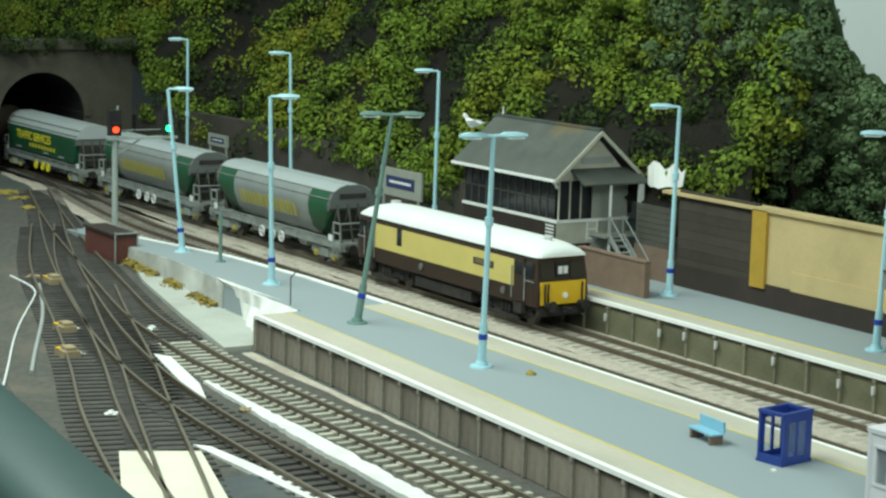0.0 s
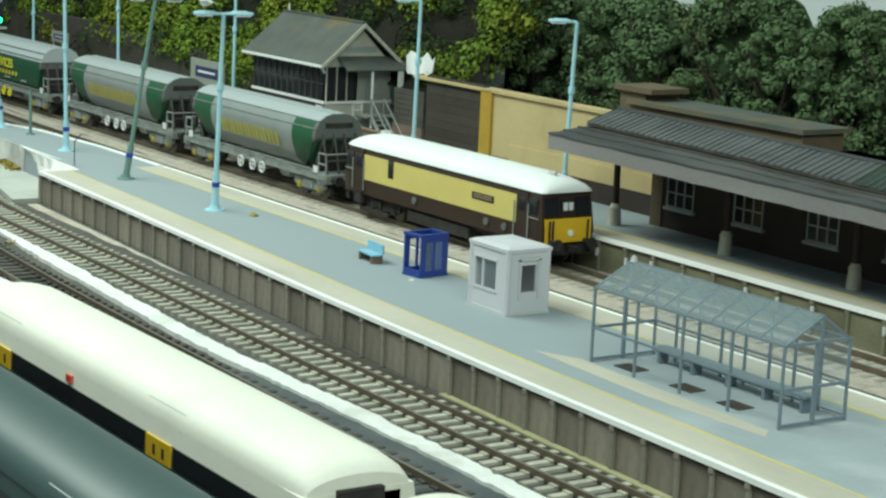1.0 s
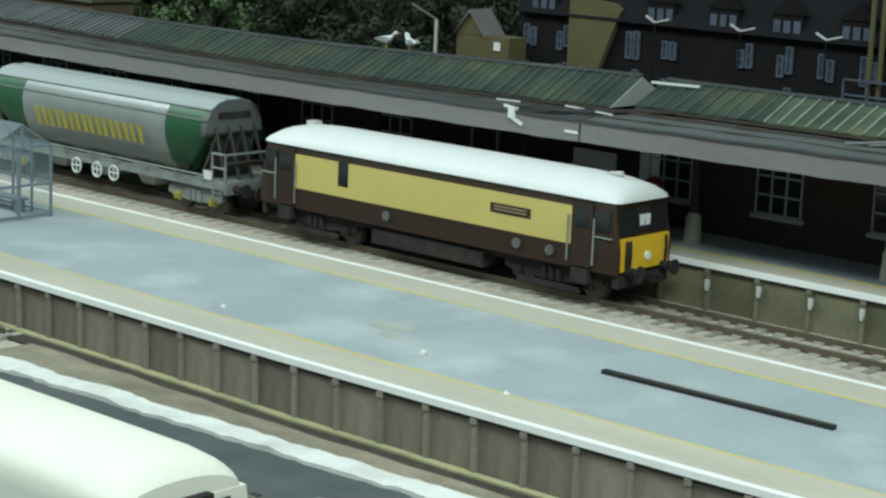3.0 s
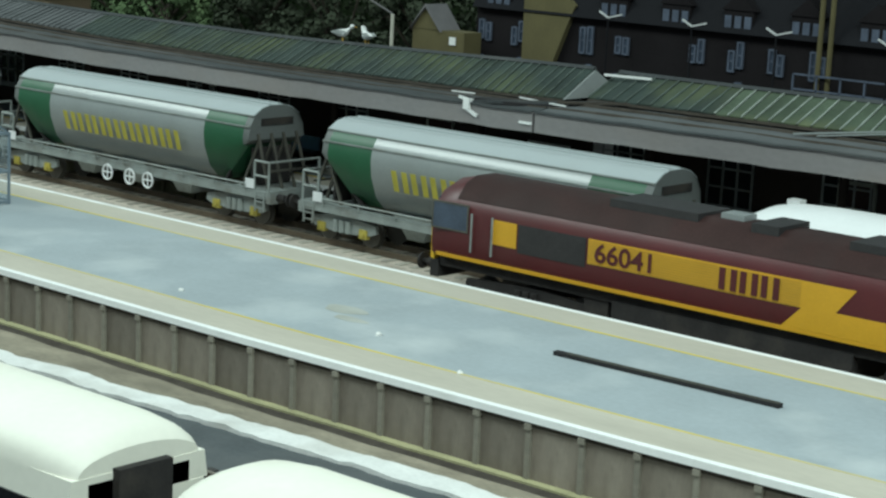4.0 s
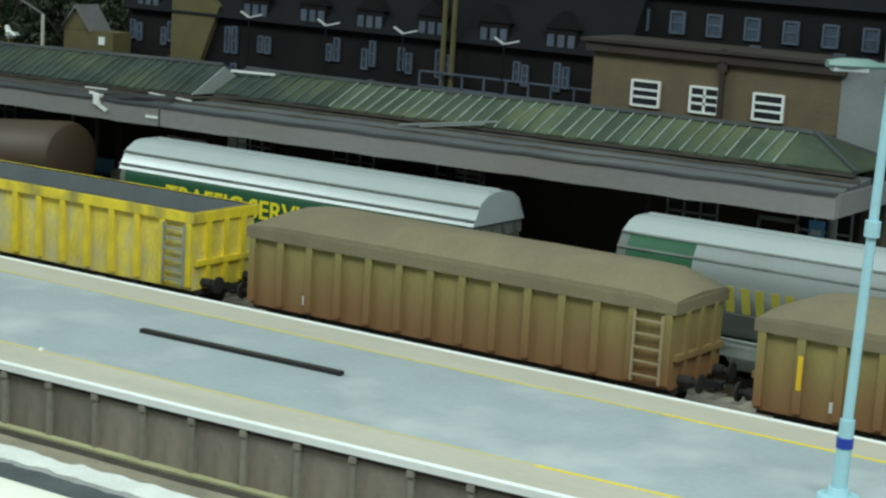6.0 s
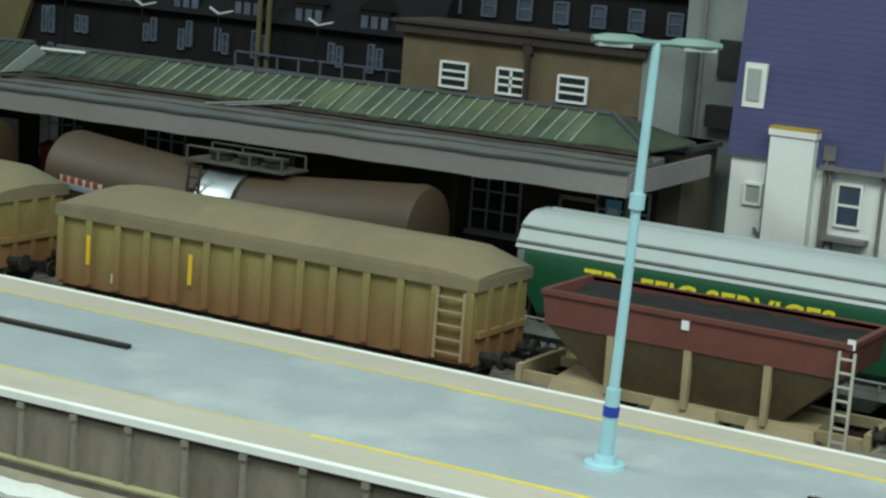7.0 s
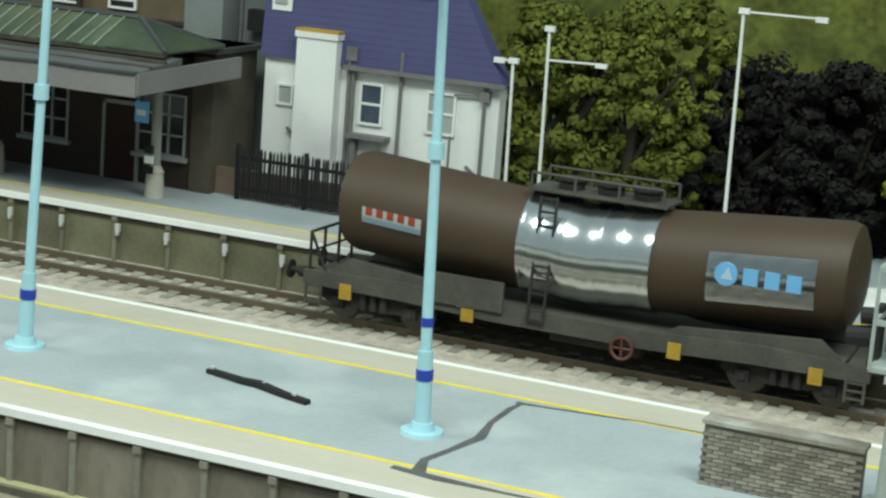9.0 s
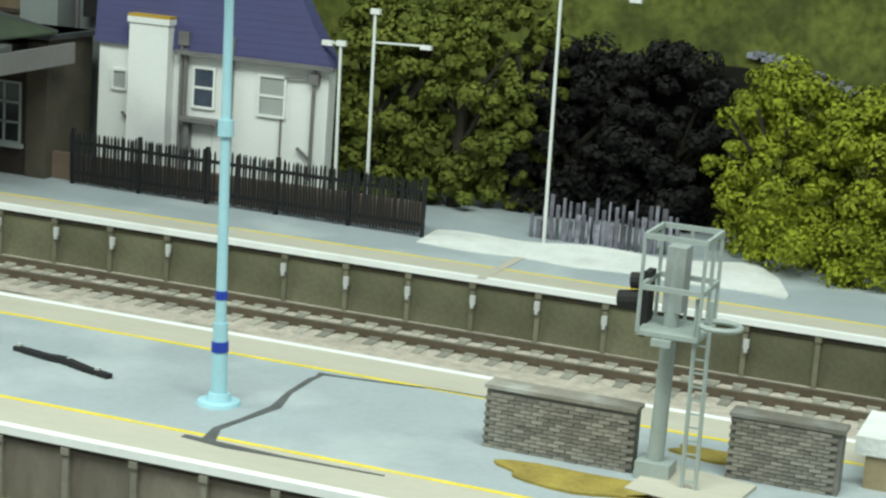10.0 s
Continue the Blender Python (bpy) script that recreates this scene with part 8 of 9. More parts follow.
def ridge_roof(xa, xb, ya, yb, hip):
    """Glazed slopes built of separate panes between bars, following the sagging eave and ridge."""
    ym = (ya + yb) / 2
    n = int((xb - xa) / (0.46 if hip else 0.36))
    rng = random.Random(11)
    xe = xb - (1.9 if hip else 0)
    step = (xb - xa) / n
    for k in range(n):
        x = xa + k * step
        if x + step > xe + 0.3:
            break
        j = rng.uniform(-0.012, 0.012)
        quick("pane", lambda bm: loft(bm, [[(q, ya, eave(q) + j), (q, ym, ridge(q) + j), (q, ym, ridge(q) + 0.04 + j), (q, ya, eave(q) + 0.04 + j)] for q in (x + 0.02, x + step - 0.02)]), "mossgreen" if x > -11 else "mossglass" if x > -41 else "leadpale", canopy)
        lean = rng.uniform(-0.05, 0.05)
        quick("glazing_bar", lambda bm: bar(bm, (x, ya - 0.03, eave(x) + 0.045), (x + lean, ym, ridge(x) + 0.055), 0.035 if hip else 0.025, 0.05), "barpale" if x > -11 else "glazebar" if x > -41 else "leadpale", canopy)
    xs = np.linspace(xa, xe, 24)
    quick("rear_slope", lambda bm: loft(bm, [[(x, ym, ridge(x)), (x, yb, eave(x)), (x, yb, eave(x) + 0.04), (x, ym, ridge(x) + 0.04)] for x in xs]), "mossglass", canopy)
    quick("ridge_cap", lambda bm: loft(bm, [[(x, ym - 0.1, ridge(x) + 0.03), (x, ym + 0.1, ridge(x) + 0.03), (x, ym + 0.05, ridge(x) + 0.12), (x, ym - 0.05, ridge(x) + 0.12)] for x in xs]), "lead", canopy)
    # dark strip painted as the shaded slit beneath the glazing eave
    quick("eave_gutter", lambda bm: loft(bm, [[(x, ya - 0.06, eave(x) - 0.09), (x, ya + 0.1, eave(x) - 0.09), (x, ya + 0.1, eave(x) - 0.01), (x, ya - 0.06, eave(x) - 0.01)] for x in np.linspace(xa, xb, 30)]), "lip", canopy)
    z0, z1 = eave(xb), ridge(xe)
    if hip:
        quick("hip_slope", lambda bm: (loft(bm, [[(xe, ym, z1 + d), (xb, ya, z0 + d), (xb, yb, z0 + d)] for d in (0, 0.05)]), loft(bm, [[(xe - 0.05, ya, z0 + d), (xb, ya, z0 + d), (xe - 0.05, ym, z1 + d)] for d in (0, 0.045)])), "mossgreen", canopy)
        for yy in (ya, yb):
            quick("hip_cap", lambda bm: bar(bm, (xe, ym, z1 + 0.08), (xb, yy, z0 + 0.06), 0.12, 0.09), "lead", canopy)
    else:
        quick("gable_end", lambda bm: loft(bm, [[(x, ya, z0), (x, yb, z0), (x, ym, z1)] for x in (xb - 0.02, xb + 0.04)]), "greyrender", canopy, "pale gable end")


ridge_roof(-56.0, -16.4, 7.4, 10.6, False)
ridge_roof(-15.4, 6.6, 7.4, 10.6, True)
# broken gutter, black plate for the torn hole, bracket where the two roofs meet
# the dark inside the hole is a flat black plate on the felt
quick("torn_hole", lambda bm: flat(bm, [(-19.2, 5.75), (-17.2, 6.0), (-14.6, 7.35), (-16.2, 7.3), (-18.6, 6.5)], 3.86, 3.96), "black", canopy, "black plate painted as the dark of a torn hole in the felt")
quick("broken_gutter", lambda bm: bar(bm, (-18.6, CF + 0.05, 3.86), (-14.6, 7.35, 4.16), 0.12, 0.1), "lead", canopy, "broken dangling gutter")
quick("broken_gutter", lambda bm: bar(bm, (-17.0, 6.4, 4.0), (-13.8, 7.4, 4.22), 0.09, 0.08), "lip", canopy)
quick("white_splinter", lambda bm: bar(bm, (-17.6, 6.7, 4.05), (-15.6, 6.5, 4.0), 0.06, 0.04), "render", canopy, "white splintered batten")
quick("white_splinter", lambda bm: bar(bm, (-15.5, 8.3, 4.92), (-13.9, 8.6, 4.93), 0.07, 0.07), "render", canopy, "white splintered batten")
quick("white_splinter", lambda bm: bar(bm, (-20.2, 6.4, 4.0), (-19.3, 6.5, 4.0), 0.05, 0.04), "render", canopy, "white splintered batten")
quick("broken_bracket", lambda bm: (box(bm, -18.85, -18.6, CF - 0.16, CF + 0.08, 3.62, 3.95), bar(bm, (-18.75, CF - 0.1, 3.65), (-18.3, CF - 0.1, 3.45), 0.09, 0.09), bar(bm, (-18.7, CF - 0.05, 3.92), (-19.1, CF - 0.05, 3.98), 0.08, 0.08)), "render", canopy, "broken white bracket")
quick("flake", lambda bm: box(bm, -16.6, -16.1, CF - 0.1, CF - 0.06, 3.42, 3.5), "render", canopy)
quick("loose_rod", lambda bm: bar(bm, (-7.6, 6.7, 4.12), (-4.6, 7.5, 4.5), 0.05, 0.05), "pgrey", canopy)
quick("loose_rod", lambda bm: bar(bm, (-6.9, 6.8, 4.14), (-4.9, 7.3, 4.4), 0.04, 0.04), "pgrey", canopy)
for x in list(np.arange(-55.7, 5, 6.95)) + [5.5]:
    c = thing("canopy_column", (x, 8.9, 0), "dark iron canopy column on a pale stone foot", "column", "canopy columns")
    quick("shaft", lambda bm: (rod(bm, (0, 0, 0.9), (0, 0, 3.8), 0.15, 0.13, n=12), rod(bm, (0, 0, 3.4), (0, 0, 3.6), 0.2, n=12)), "brickdark" if x < 5 else "greywood", c, smooth=True)
    quick("foot", lambda bm: (rod(bm, (0, 0, 0), (0, 0, 0.75), 0.30, 0.24, n=12), rod(bm, (0, 0, 0.75), (0, 0, 0.95), 0.27, 0.16, n=12)), "cream_wood", c, "pale stone foot", smooth=True)
    quick("bracket", lambda bm: (bar(bm, (0, 0, 3.0), (0, -1.2, 3.78), 0.08, 0.1), bar(bm, (0, 0, 3.0), (0, 1.0, 3.78), 0.08, 0.1)), "brickdark", c)
for x, z0, w in ((-25.9, 0.0, 1.7), (-30.6, 0.0, 1.6), (-22.8, 0.0, 1.5), (-36, 0, 1.6)):
    t = thing("platform_bench", (x, 9.9, 0), "pale blue bench against the station wall", "bench", "station benches")
    quick("seat", lambda bm: box(bm, -w / 2, w / 2, -0.3, 0.2, 0.42, 0.5), "window_blue", t, bevel=0.02)
    quick("backrest", lambda bm: box(bm, -w / 2, w / 2, 0.2, 0.28, 0.5, 1.0), "bluelight", t, bevel=0.02)
    for s in (-1, 1):
        boxpart("leg", (s * w * 0.4 - 0.05, s * w * 0.4 + 0.05, -0.25, 0.25, 0, 0.42), "brickdark", t)
for x in (-19.6, -16.2):
    t = thing("pillar_box", (x, 9.7, 0), "dull red pillar box under the canopy", "pillar box", "pillar boxes")
    quick("drum", lambda bm: (rod(bm, (0, 0, 0), (0, 0, 0.18), 0.34, n=16), rod(bm, (0, 0, 0.18), (0, 0, 1.5), 0.30, n=16)), "red", t, smooth=True)
    quick("cap", lambda bm: (rod(bm, (0, 0, 1.5), (0, 0, 1.58), 0.36, n=16), rod(bm, (0, 0, 1.58), (0, 0, 1.7), 0.30, 0.1, n=16)), "red", t, smooth=True)
t = thing("platform_sign", (5.2, 8.55, 2.2), "small blue and white hanging platform sign", "sign")
quick("panel", lambda bm: box(bm, -0.22, 0.22, -0.03, 0.03, 0, 0.6), "decalblue", t)
quick("hanger", lambda bm: rod(bm, (0, 0, 0.6), (0, 0, 1.7), 0.03), "black", t)
boxpart("letter_bar", (-0.15, 0.15, -0.04, -0.03, 0.2, 0.36), "decalwhite", t)
t = thing("notice_board", (5.5, 8.55, 0.75), "black and white notice board on the column", "sign")
for k in range(3):
    boxpart("panel", (-0.14, 0.14, -0.05, 0.03, 0.3 * k, 0.3 * k + 0.22), "decalwhite" if k % 2 else "window", t)


# ---- buildings behind the station ----
def sash(parent, x, y, z0, z1, w, pane="window_blue", frame_m="render", bars=1):
    p = quick("window", lambda bm: box(bm, x - w / 2, x + w / 2, y - 0.04, y + 0.02, z0, z1), pane, parent)
    quick("frame", lambda bm: [box(bm, *q) for q in [(x - w / 2 - 0.07, x - w / 2, y - 0.09, y, z0 - 0.06, z1 + 0.06), (x + w / 2, x + w / 2 + 0.07, y - 0.09, y, z0 - 0.06, z1 + 0.06), (x - w / 2, x + w / 2, y - 0.09, y, z1, z1 + 0.07), (x - w / 2, x + w / 2, y - 0.09, y, z0 - 0.07, z0)] + [(x - w / 2, x + w / 2, y - 0.07, y, z0 + (z1 - z0) * k / (bars + 1) - 0.035, z0 + (z1 - z0) * k / (bars + 1) + 0.035) for k in range(1, bars + 1)]], frame_m, p)
    return p


b = thing("office_building", (0, 13, 0), "flat-roofed brown brick building with white sash windows", "building")
quick("wall", lambda bm: box(bm, -4.6, 3.75, 0, 2.2, 0, 6.45), "brick", b)
quick("end_render", lambda bm: box(bm, 3.75, 5.1, -0.05, 2.2, 0, 6.8), "annexgrey", b, "grey rendered end bay")
quick("cornice", lambda bm: (box(bm, -4.8, 3.9, -0.2, 2.4, 6.45, 6.75), box(bm, -4.95, 4.0, -0.3, 2.5, 6.75, 6.85)), "brickdark", b, bevel=0.03)
quick("downpipe", lambda bm: (rod(bm, (-0.05, -0.12, 3), (-0.05, -0.12, 6.9), 0.10), box(bm, -0.2, 0.1, -0.2, 0, 6.2, 6.5)), "brickdark", b)
for x in (-2.65, -0.62, 1.5):
    sash(b, x, 0, 4.92, 5.62, 0.88, "window", "render", 2)
quick("glazing_bar", lambda bm: box(bm, -0.66, -0.58, -0.07, 0, 4.92, 5.62), "render", b)
quick("band_course", lambda bm: box(bm, -4.62, 3.76, -0.06, 0, 4.55, 4.68), "brickdark", b)

b = thing("white_annex", (6.2, 14.0, 0), "tall white rendered annex with black trim", "building")
quick("wall", lambda bm: box(bm, -1.6, 1.0, 0, 1.5, 0, 9.5), "annexgrey", b)
quick("trim", lambda bm: (box(bm, -0.45, 0.25, -0.15, 0, 6.1, 7.2), box(bm, -0.6, 1.2, -0.4, 0, 4.6, 5.25), bar(bm, (0.3, -0.1, 4.8), (1.3, -0.1, 5.4), 0.1, 0.1)), "black", b)
quick("downpipe", lambda bm: rod(bm, (-1.0, -0.08, 4), (-1.0, -0.08, 9), 0.07), "pipe", b)


def white_house():
    r = thing("white_house", (0, 12, 0), "white rendered house with steep purple-blue slate roof", "house")
    quick("wall", lambda bm: box(bm, 7.2, 14.75, 0, 0.5, 0, 4.2), "render", r, "white rendered wall")
    quick("roof", lambda bm: loft(bm, [[(7.1, -0.15, 4.12), (14.9, -0.15, 4.12), (14.9, 0.6, 4.12), (7.1, 0.6, 4.12)], [(7.1, 0.3, 8.9), (12.0, 0.3, 8.9), (12.0, 0.6, 8.9), (7.1, 0.6, 8.9)]]), "purple", r, "steep purple-blue slate roof")
    bm = bmesh.new()
    for k in range(22):
        z = 4.2 + k * 0.21
        f0 = (z - 4.12) / 4.78
        box(bm, 7.11, 14.89 - 2.9 * f0, -0.155 + 0.45 * f0, -0.05 + 0.45 * f0, z, z + 0.006)
    tagged(part("slate_course", bm, "purple", r), kind="stuff")
    quick("gutter", lambda bm: bar(bm, (9.9, -0.24, 4.1), (15.0, -0.24, 4.1), 0.13, 0.12), "pipe", r)
    quick("chimney_breast", lambda bm: (box(bm, 8.45, 9.75, -0.45, 0.3, 0, 4.85), box(bm, 8.4, 9.8, -0.5, 0.35, 4.85, 5.02)), "render", r, "white rendered chimney breast", bevel=0.03)
    quick("breast_cap", lambda bm: box(bm, 8.4, 9.8, -0.48, 0.33, 5.02, 5.1), "ochrepaint", r)
    quick("chimney", lambda bm: (box(bm, 11.75, 12.5, -0.1, 0.5, 6.6, 8.9), box(bm, 11.65, 12.6, -0.15, 0.55, 8.9, 9.1), ), "brick", r, "brick roof chimney", bevel=0.03)
    quick("flashing", lambda bm: box(bm, 11.62, 12.63, -0.15, 0.5, 6.48, 6.66), "barpale", r, "pale flashing at the chimney foot", bevel=0.02)
    sash(r, 10.78, 0, 2.55, 3.65, 0.62, "window_blue")
    sash(r, 13.0, 0, 2.55, 3.65, 0.78, "greyrender")
    sash(r, 7.95, 0, 2.8, 3.3, 0.42, "greyrender", "render", 0)
    quick("dormer", lambda bm: box(bm, 7.35, 8.0, -0.05, 0.4, 5.5, 6.75), "render", r)
    boxpart("dormer_window", (7.45, 7.85, -0.09, -0.05, 5.7, 6.6), "greyrender", r)
    for x, z0, z1 in ((8.35, 1.2, 4.0), (10.05, 0.6, 4.4), (10.2, 0.6, 4.2), (11.72, 1.0, 4.7), (14.35, 0.8, 4.05)):
        quick("downpipe", lambda bm: rod(bm, (x, -0.12, z0), (x, -0.12, z1), 0.06, n=8), "pipe", r)
    boxpart("hopper_head", (9.95, 10.3, -0.2, 0, 4.3, 4.7), "pipe", r)
    boxpart("hopper_head", (14.2, 14.5, -0.2, 0, 3.6, 3.9), "pipe", r)
    quick("door", lambda bm: box(bm, 10.35, 11.1, -0.06, 0, 0.3, 2.05), "render", r, bevel=0.02)
    quick("door_hood", lambda bm: (box(bm, 10.2, 11.45, -0.45, 0, 2.1, 2.22), box(bm, 10.3, 10.45, -0.3, 0, 1.2, 2.1)), "pipe", r)
    for p, q, w in (((13.4, -0.1, 3.7), (14.3, -0.1, 3.75), 0.05), ((13.35, -0.1, 1.4), (13.35, -0.1, 2.5), 0.05), ((13.9, -0.1, 1.7), (14.3, -0.1, 1.4), 0.08), ((8.1, -0.12, 2.1), (8.4, -0.12, 1.8), 0.07)):
        quick("waste_pipe", lambda bm: bar(bm, p, q, w, w), "pipe", r)
    return r


white_house()


def fence(x0, y0, x1, y1):
    r = thing("palisade_fence", (x0, y0, 0), "black iron palisade fence on the station platform", "fence")
    L = math.hypot(x1 - x0, y1 - y0)
    r.rotation_euler.z = math.atan2(y1 - y0, x1 - x0)
    bm = bmesh.new()
    plate(bm, [(-0.026, 0.1), (0.026, 0.1), (0.026, 1.50), (0, 1.60), (-0.026, 1.50)], -0.02, 0.02)
    pale = mesh_of("pale", bm, "fence")
    n = int(L / 0.095)
    rng = random.Random(9)
    for k in range(n):
        if 50 < k < 53:
            continue
        o = put("pale", pale, r, (k * L / n + rng.uniform(-0.006, 0.006), -0.05, rng.uniform(-0.03, 0.03)))
        o.rotation_euler.y = rng.uniform(-0.03, 0.03)
    for z in (0.35, 1.25):
        quick("rail", lambda bm: box(bm, 0, L, -0.02, 0.05, z - 0.05, z + 0.05), "fence", r)
    for x in np.linspace(0, L, 6):
        boxpart("post", (x - 0.045, x + 0.045, -0.03, 0.1, 0, 1.66), "fence", r)
    return r


fence(7.3, 10.5, 18.6, 10.2)
structure("wall_shadow_yard", lambda bm: box(bm, 5.5, 18.2, 10.9, 11.1, 0, 0.8), "pinkbrick", "low brown strip behind the fence")

# dark terrace behind the canopy
ter = thing("terrace_houses", (0, 16.2, 0), "dark brick terrace with slate roofs and small pale windows", "house")
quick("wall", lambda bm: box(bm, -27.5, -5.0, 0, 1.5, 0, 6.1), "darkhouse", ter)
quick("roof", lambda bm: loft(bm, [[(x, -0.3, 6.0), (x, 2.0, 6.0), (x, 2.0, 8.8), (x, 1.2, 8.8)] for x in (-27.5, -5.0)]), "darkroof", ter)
quick("gable", lambda bm: plate(bm, [(-25.0, 3.0), (-24.0, 3.0), (-23.0, 5.5), (-22.6, 6.4), (-22.9, 6.6), (-25.0, 6.8)], -0.25, 0.0), "dulltan", ter, "dingy yellow gable end")
rng = random.Random(21)
for x in np.arange(-27.0, -5.2, 1.62):
    for z in (3.3, 4.7):
        if rng.random() < 0.85 and not -25.2 < x < -22.8:
            for dx in (-0.17, 0.17):
                sash(ter, x + dx, 0, z + rng.uniform(0, 0.2), z + rng.uniform(0.6, 0.95), 0.14, "window_blue", "dullframe", 1)
for x in (-26.3, -20.9, -18.2, -15.6, -12.9, -10.3, -7.6):
    d = quick("dormer", lambda bm: (box(bm, x - 0.6, x + 0.6, -0.15, 1.2, 5.9, 6.8), loft(bm, [[(x - 0.7, y, 6.8), (x + 0.7, y, 6.8), (x, y, 7.4)] for y in (-0.2, 1.4)])), "darkhouse", ter)
    for k in (-1, 0, 1):
        boxpart("dormer_window", (x + k * 0.4 - 0.13, x + k * 0.4 + 0.13, -0.2, -0.14, 6.1, 6.6), "dullframe", d)
for x in (-12.2, -11.8):
    quick("drainpipe", lambda bm: rod(bm, (x, -0.4, 3.5), (x, -0.4, 9.0), 0.09), "dulltan", ter)
quick("railing", lambda bm: [bar(bm, (-13, -0.6, z), (-5.0, -0.6, z), 0.06, 0.06) for z in (4.4, 4.9)] + [bar(bm, (x, -0.6, 3.6), (x, -0.6, 4.9), 0.06, 0.06) for x in np.arange(-13, -4.9, 0.9)], "dullframe", ter)
for x in (-13.5, -9.3, -16.9, -20.5):
    quick("street_lamp", lambda bm: (bar(bm, (x - 0.5, -0.9, 6.35), (x - 0.1, -0.9, 6.15), 0.06, 0.06), bar(bm, (x - 0.1, -0.9, 6.15), (x + 0.5, -0.9, 6.3), 0.05, 0.05)), "whitegrey", ter)
    quick("lamp_pole", lambda bm: rod(bm, (x - 0.1, -0.9, 3.5), (x - 0.1, -0.9, 6.15), 0.03), "darkroof", ter)
ter2 = thing("dark_block", (0, 17.2, 0), "tall dark brick block with small pale windows", "building")
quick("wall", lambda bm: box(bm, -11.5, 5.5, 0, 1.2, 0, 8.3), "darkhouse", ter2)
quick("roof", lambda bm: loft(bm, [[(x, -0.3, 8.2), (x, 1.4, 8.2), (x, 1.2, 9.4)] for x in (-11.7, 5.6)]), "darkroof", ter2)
for x in np.arange(-10.6, 5.0, 1.35):
    for z in (5.4, 7.0):
        sash(ter2, x, 0, z, z + 0.62, 0.42, "window_blue", "dullframe", 1)
for x in (-8.2, -5.4, -1.0, 1.9):
    quick("stair_door", lambda bm: box(bm, x - 0.2, x + 0.2, -0.06, 0, 5.3, 6.8), "dullframe", ter2)
cot = thing("small_cottage", (-28.0, 14.2, 0), "small pale gabled cottage beyond the canopy", "house")
quick("wall", lambda bm: (box(bm, -1.0, 1.6, 0, 1.0, 0, 5.1), loft(bm, [[(-1.0, y, 5.1), (0.4, y, 5.1), (-0.3, y, 6.0)] for y in (-0.02, 1.0)])), "dulltan", cot)
quick("roof", lambda bm: loft(bm, [[(-1.1, y, 5.05), (-0.3, y, 6.05), (0.5, y, 5.05), (-0.3, y, 5.95)] for y in (-0.15, 1.1)]), "pipe", cot)
boxpart("window", (0.9, 1.2, -0.05, 0, 4.6, 4.9), "render", cot)
t = thing("street_pole", (-29.35, 13.4, 0), "thin pale street pole with a slanting arm", "lamp post")
quick("pole", lambda bm: rod(bm, (0, 0, 0), (0, 0, 5.6), 0.07), "cream_wood", t)
quick("arm", lambda bm: bar(bm, (0, 0, 5.6), (-1.3, 0, 6.1), 0.05, 0.05), "pipe", t)


# ---- trees and distance ----
def leaves(bm, rng, centre, n, spread, size):
    cx, cy, cz = centre
    for _ in range(n):
        p = Vector((cx + rng.gauss(0, spread), cy + rng.gauss(0, spread * 0.7), cz + rng.gauss(0, spread * 0.75)))
        a = Vector((rng.uniform(-1, 1), rng.uniform(-1, 1), rng.uniform(-0.6, 0.6))).normalized()
        b = a.cross(Vector((rng.uniform(-1, 1), rng.uniform(-1, 1), rng.uniform(0.2, 1)))).normalized()
        s = size * rng.uniform(0.6, 1.3)
        v = [bm.verts.new(p + a * s * i + b * s * 0.62 * j) for i, j in ((-1, 0), (-0.2, -1), (1, -0.1), (0.1, 1))]
        bm.faces.new(v)


def leaf_mesh(name, bm, material):
    for v in bm.verts:
        v.co *= U
    me = bpy.data.meshes.new(name)
    bm.to_mesh(me)
    bm.free()
    me.materials.append(M[material])
    return me


def clump(bm, rng, centre, rad, n, size, ruffle=0.4):
    """One rounded spray of leaves lying roughly along its outer surface."""
    c = Vector(centre)
    for _ in range(n):
        d = Vector((rng.gauss(0, 1), rng.gauss(0, 1), rng.gauss(0.25, 1))).normalized()
        p = c + Vector((d.x, d.y * 0.85, d.z * 0.72)) * rad * rng.uniform(0.72, 1.1)
        nrm = (d + Vector((rng.gauss(0, ruffle), rng.gauss(0, ruffle), rng.gauss(0.15, ruffle)))).normalized()
        a = nrm.cross(Vector((rng.uniform(-1, 1), rng.uniform(-1, 1), rng.uniform(-1, 1)))).normalized()
        b = nrm.cross(a)
        s = size * rng.uniform(0.6, 1.35)
        bm.faces.new([bm.verts.new(p + a * s * i + b * s * 0.62 * j) for i, j in ((-1, 0), (-0.2, -1), (1, -0.1), (0.1, 1))])


SKYLINE = ((-80, 14.5), (-75.6, 13.5), (-74.6, 11.2), (-73, 9.7), (-70.9, 9.1), (-69, 9.75), (-67.3, 9.3), (-66, 8.55), (-64.3, 8.55), (-63.4, 9.3), (-62.4, 10.0), (-61, 10.2), (-59, 9.9), (-57.8, 9.4), (-56.5, 8.1), (-54.7, 9.6), (-49.8, 8.9), (-46.2, 9.1), (-45.2, 8.4), (-44.2, 6.9), (-42.9, 8.1), (-41.7, 8.9), (-37.9, 8.8), (8, 9.3))


def skyline(x):
    """Top of the wooded backscene behind the station."""
    return float(np.interp(x, [p[0] for p in SKYLINE], [p[1] for p in SKYLINE]))


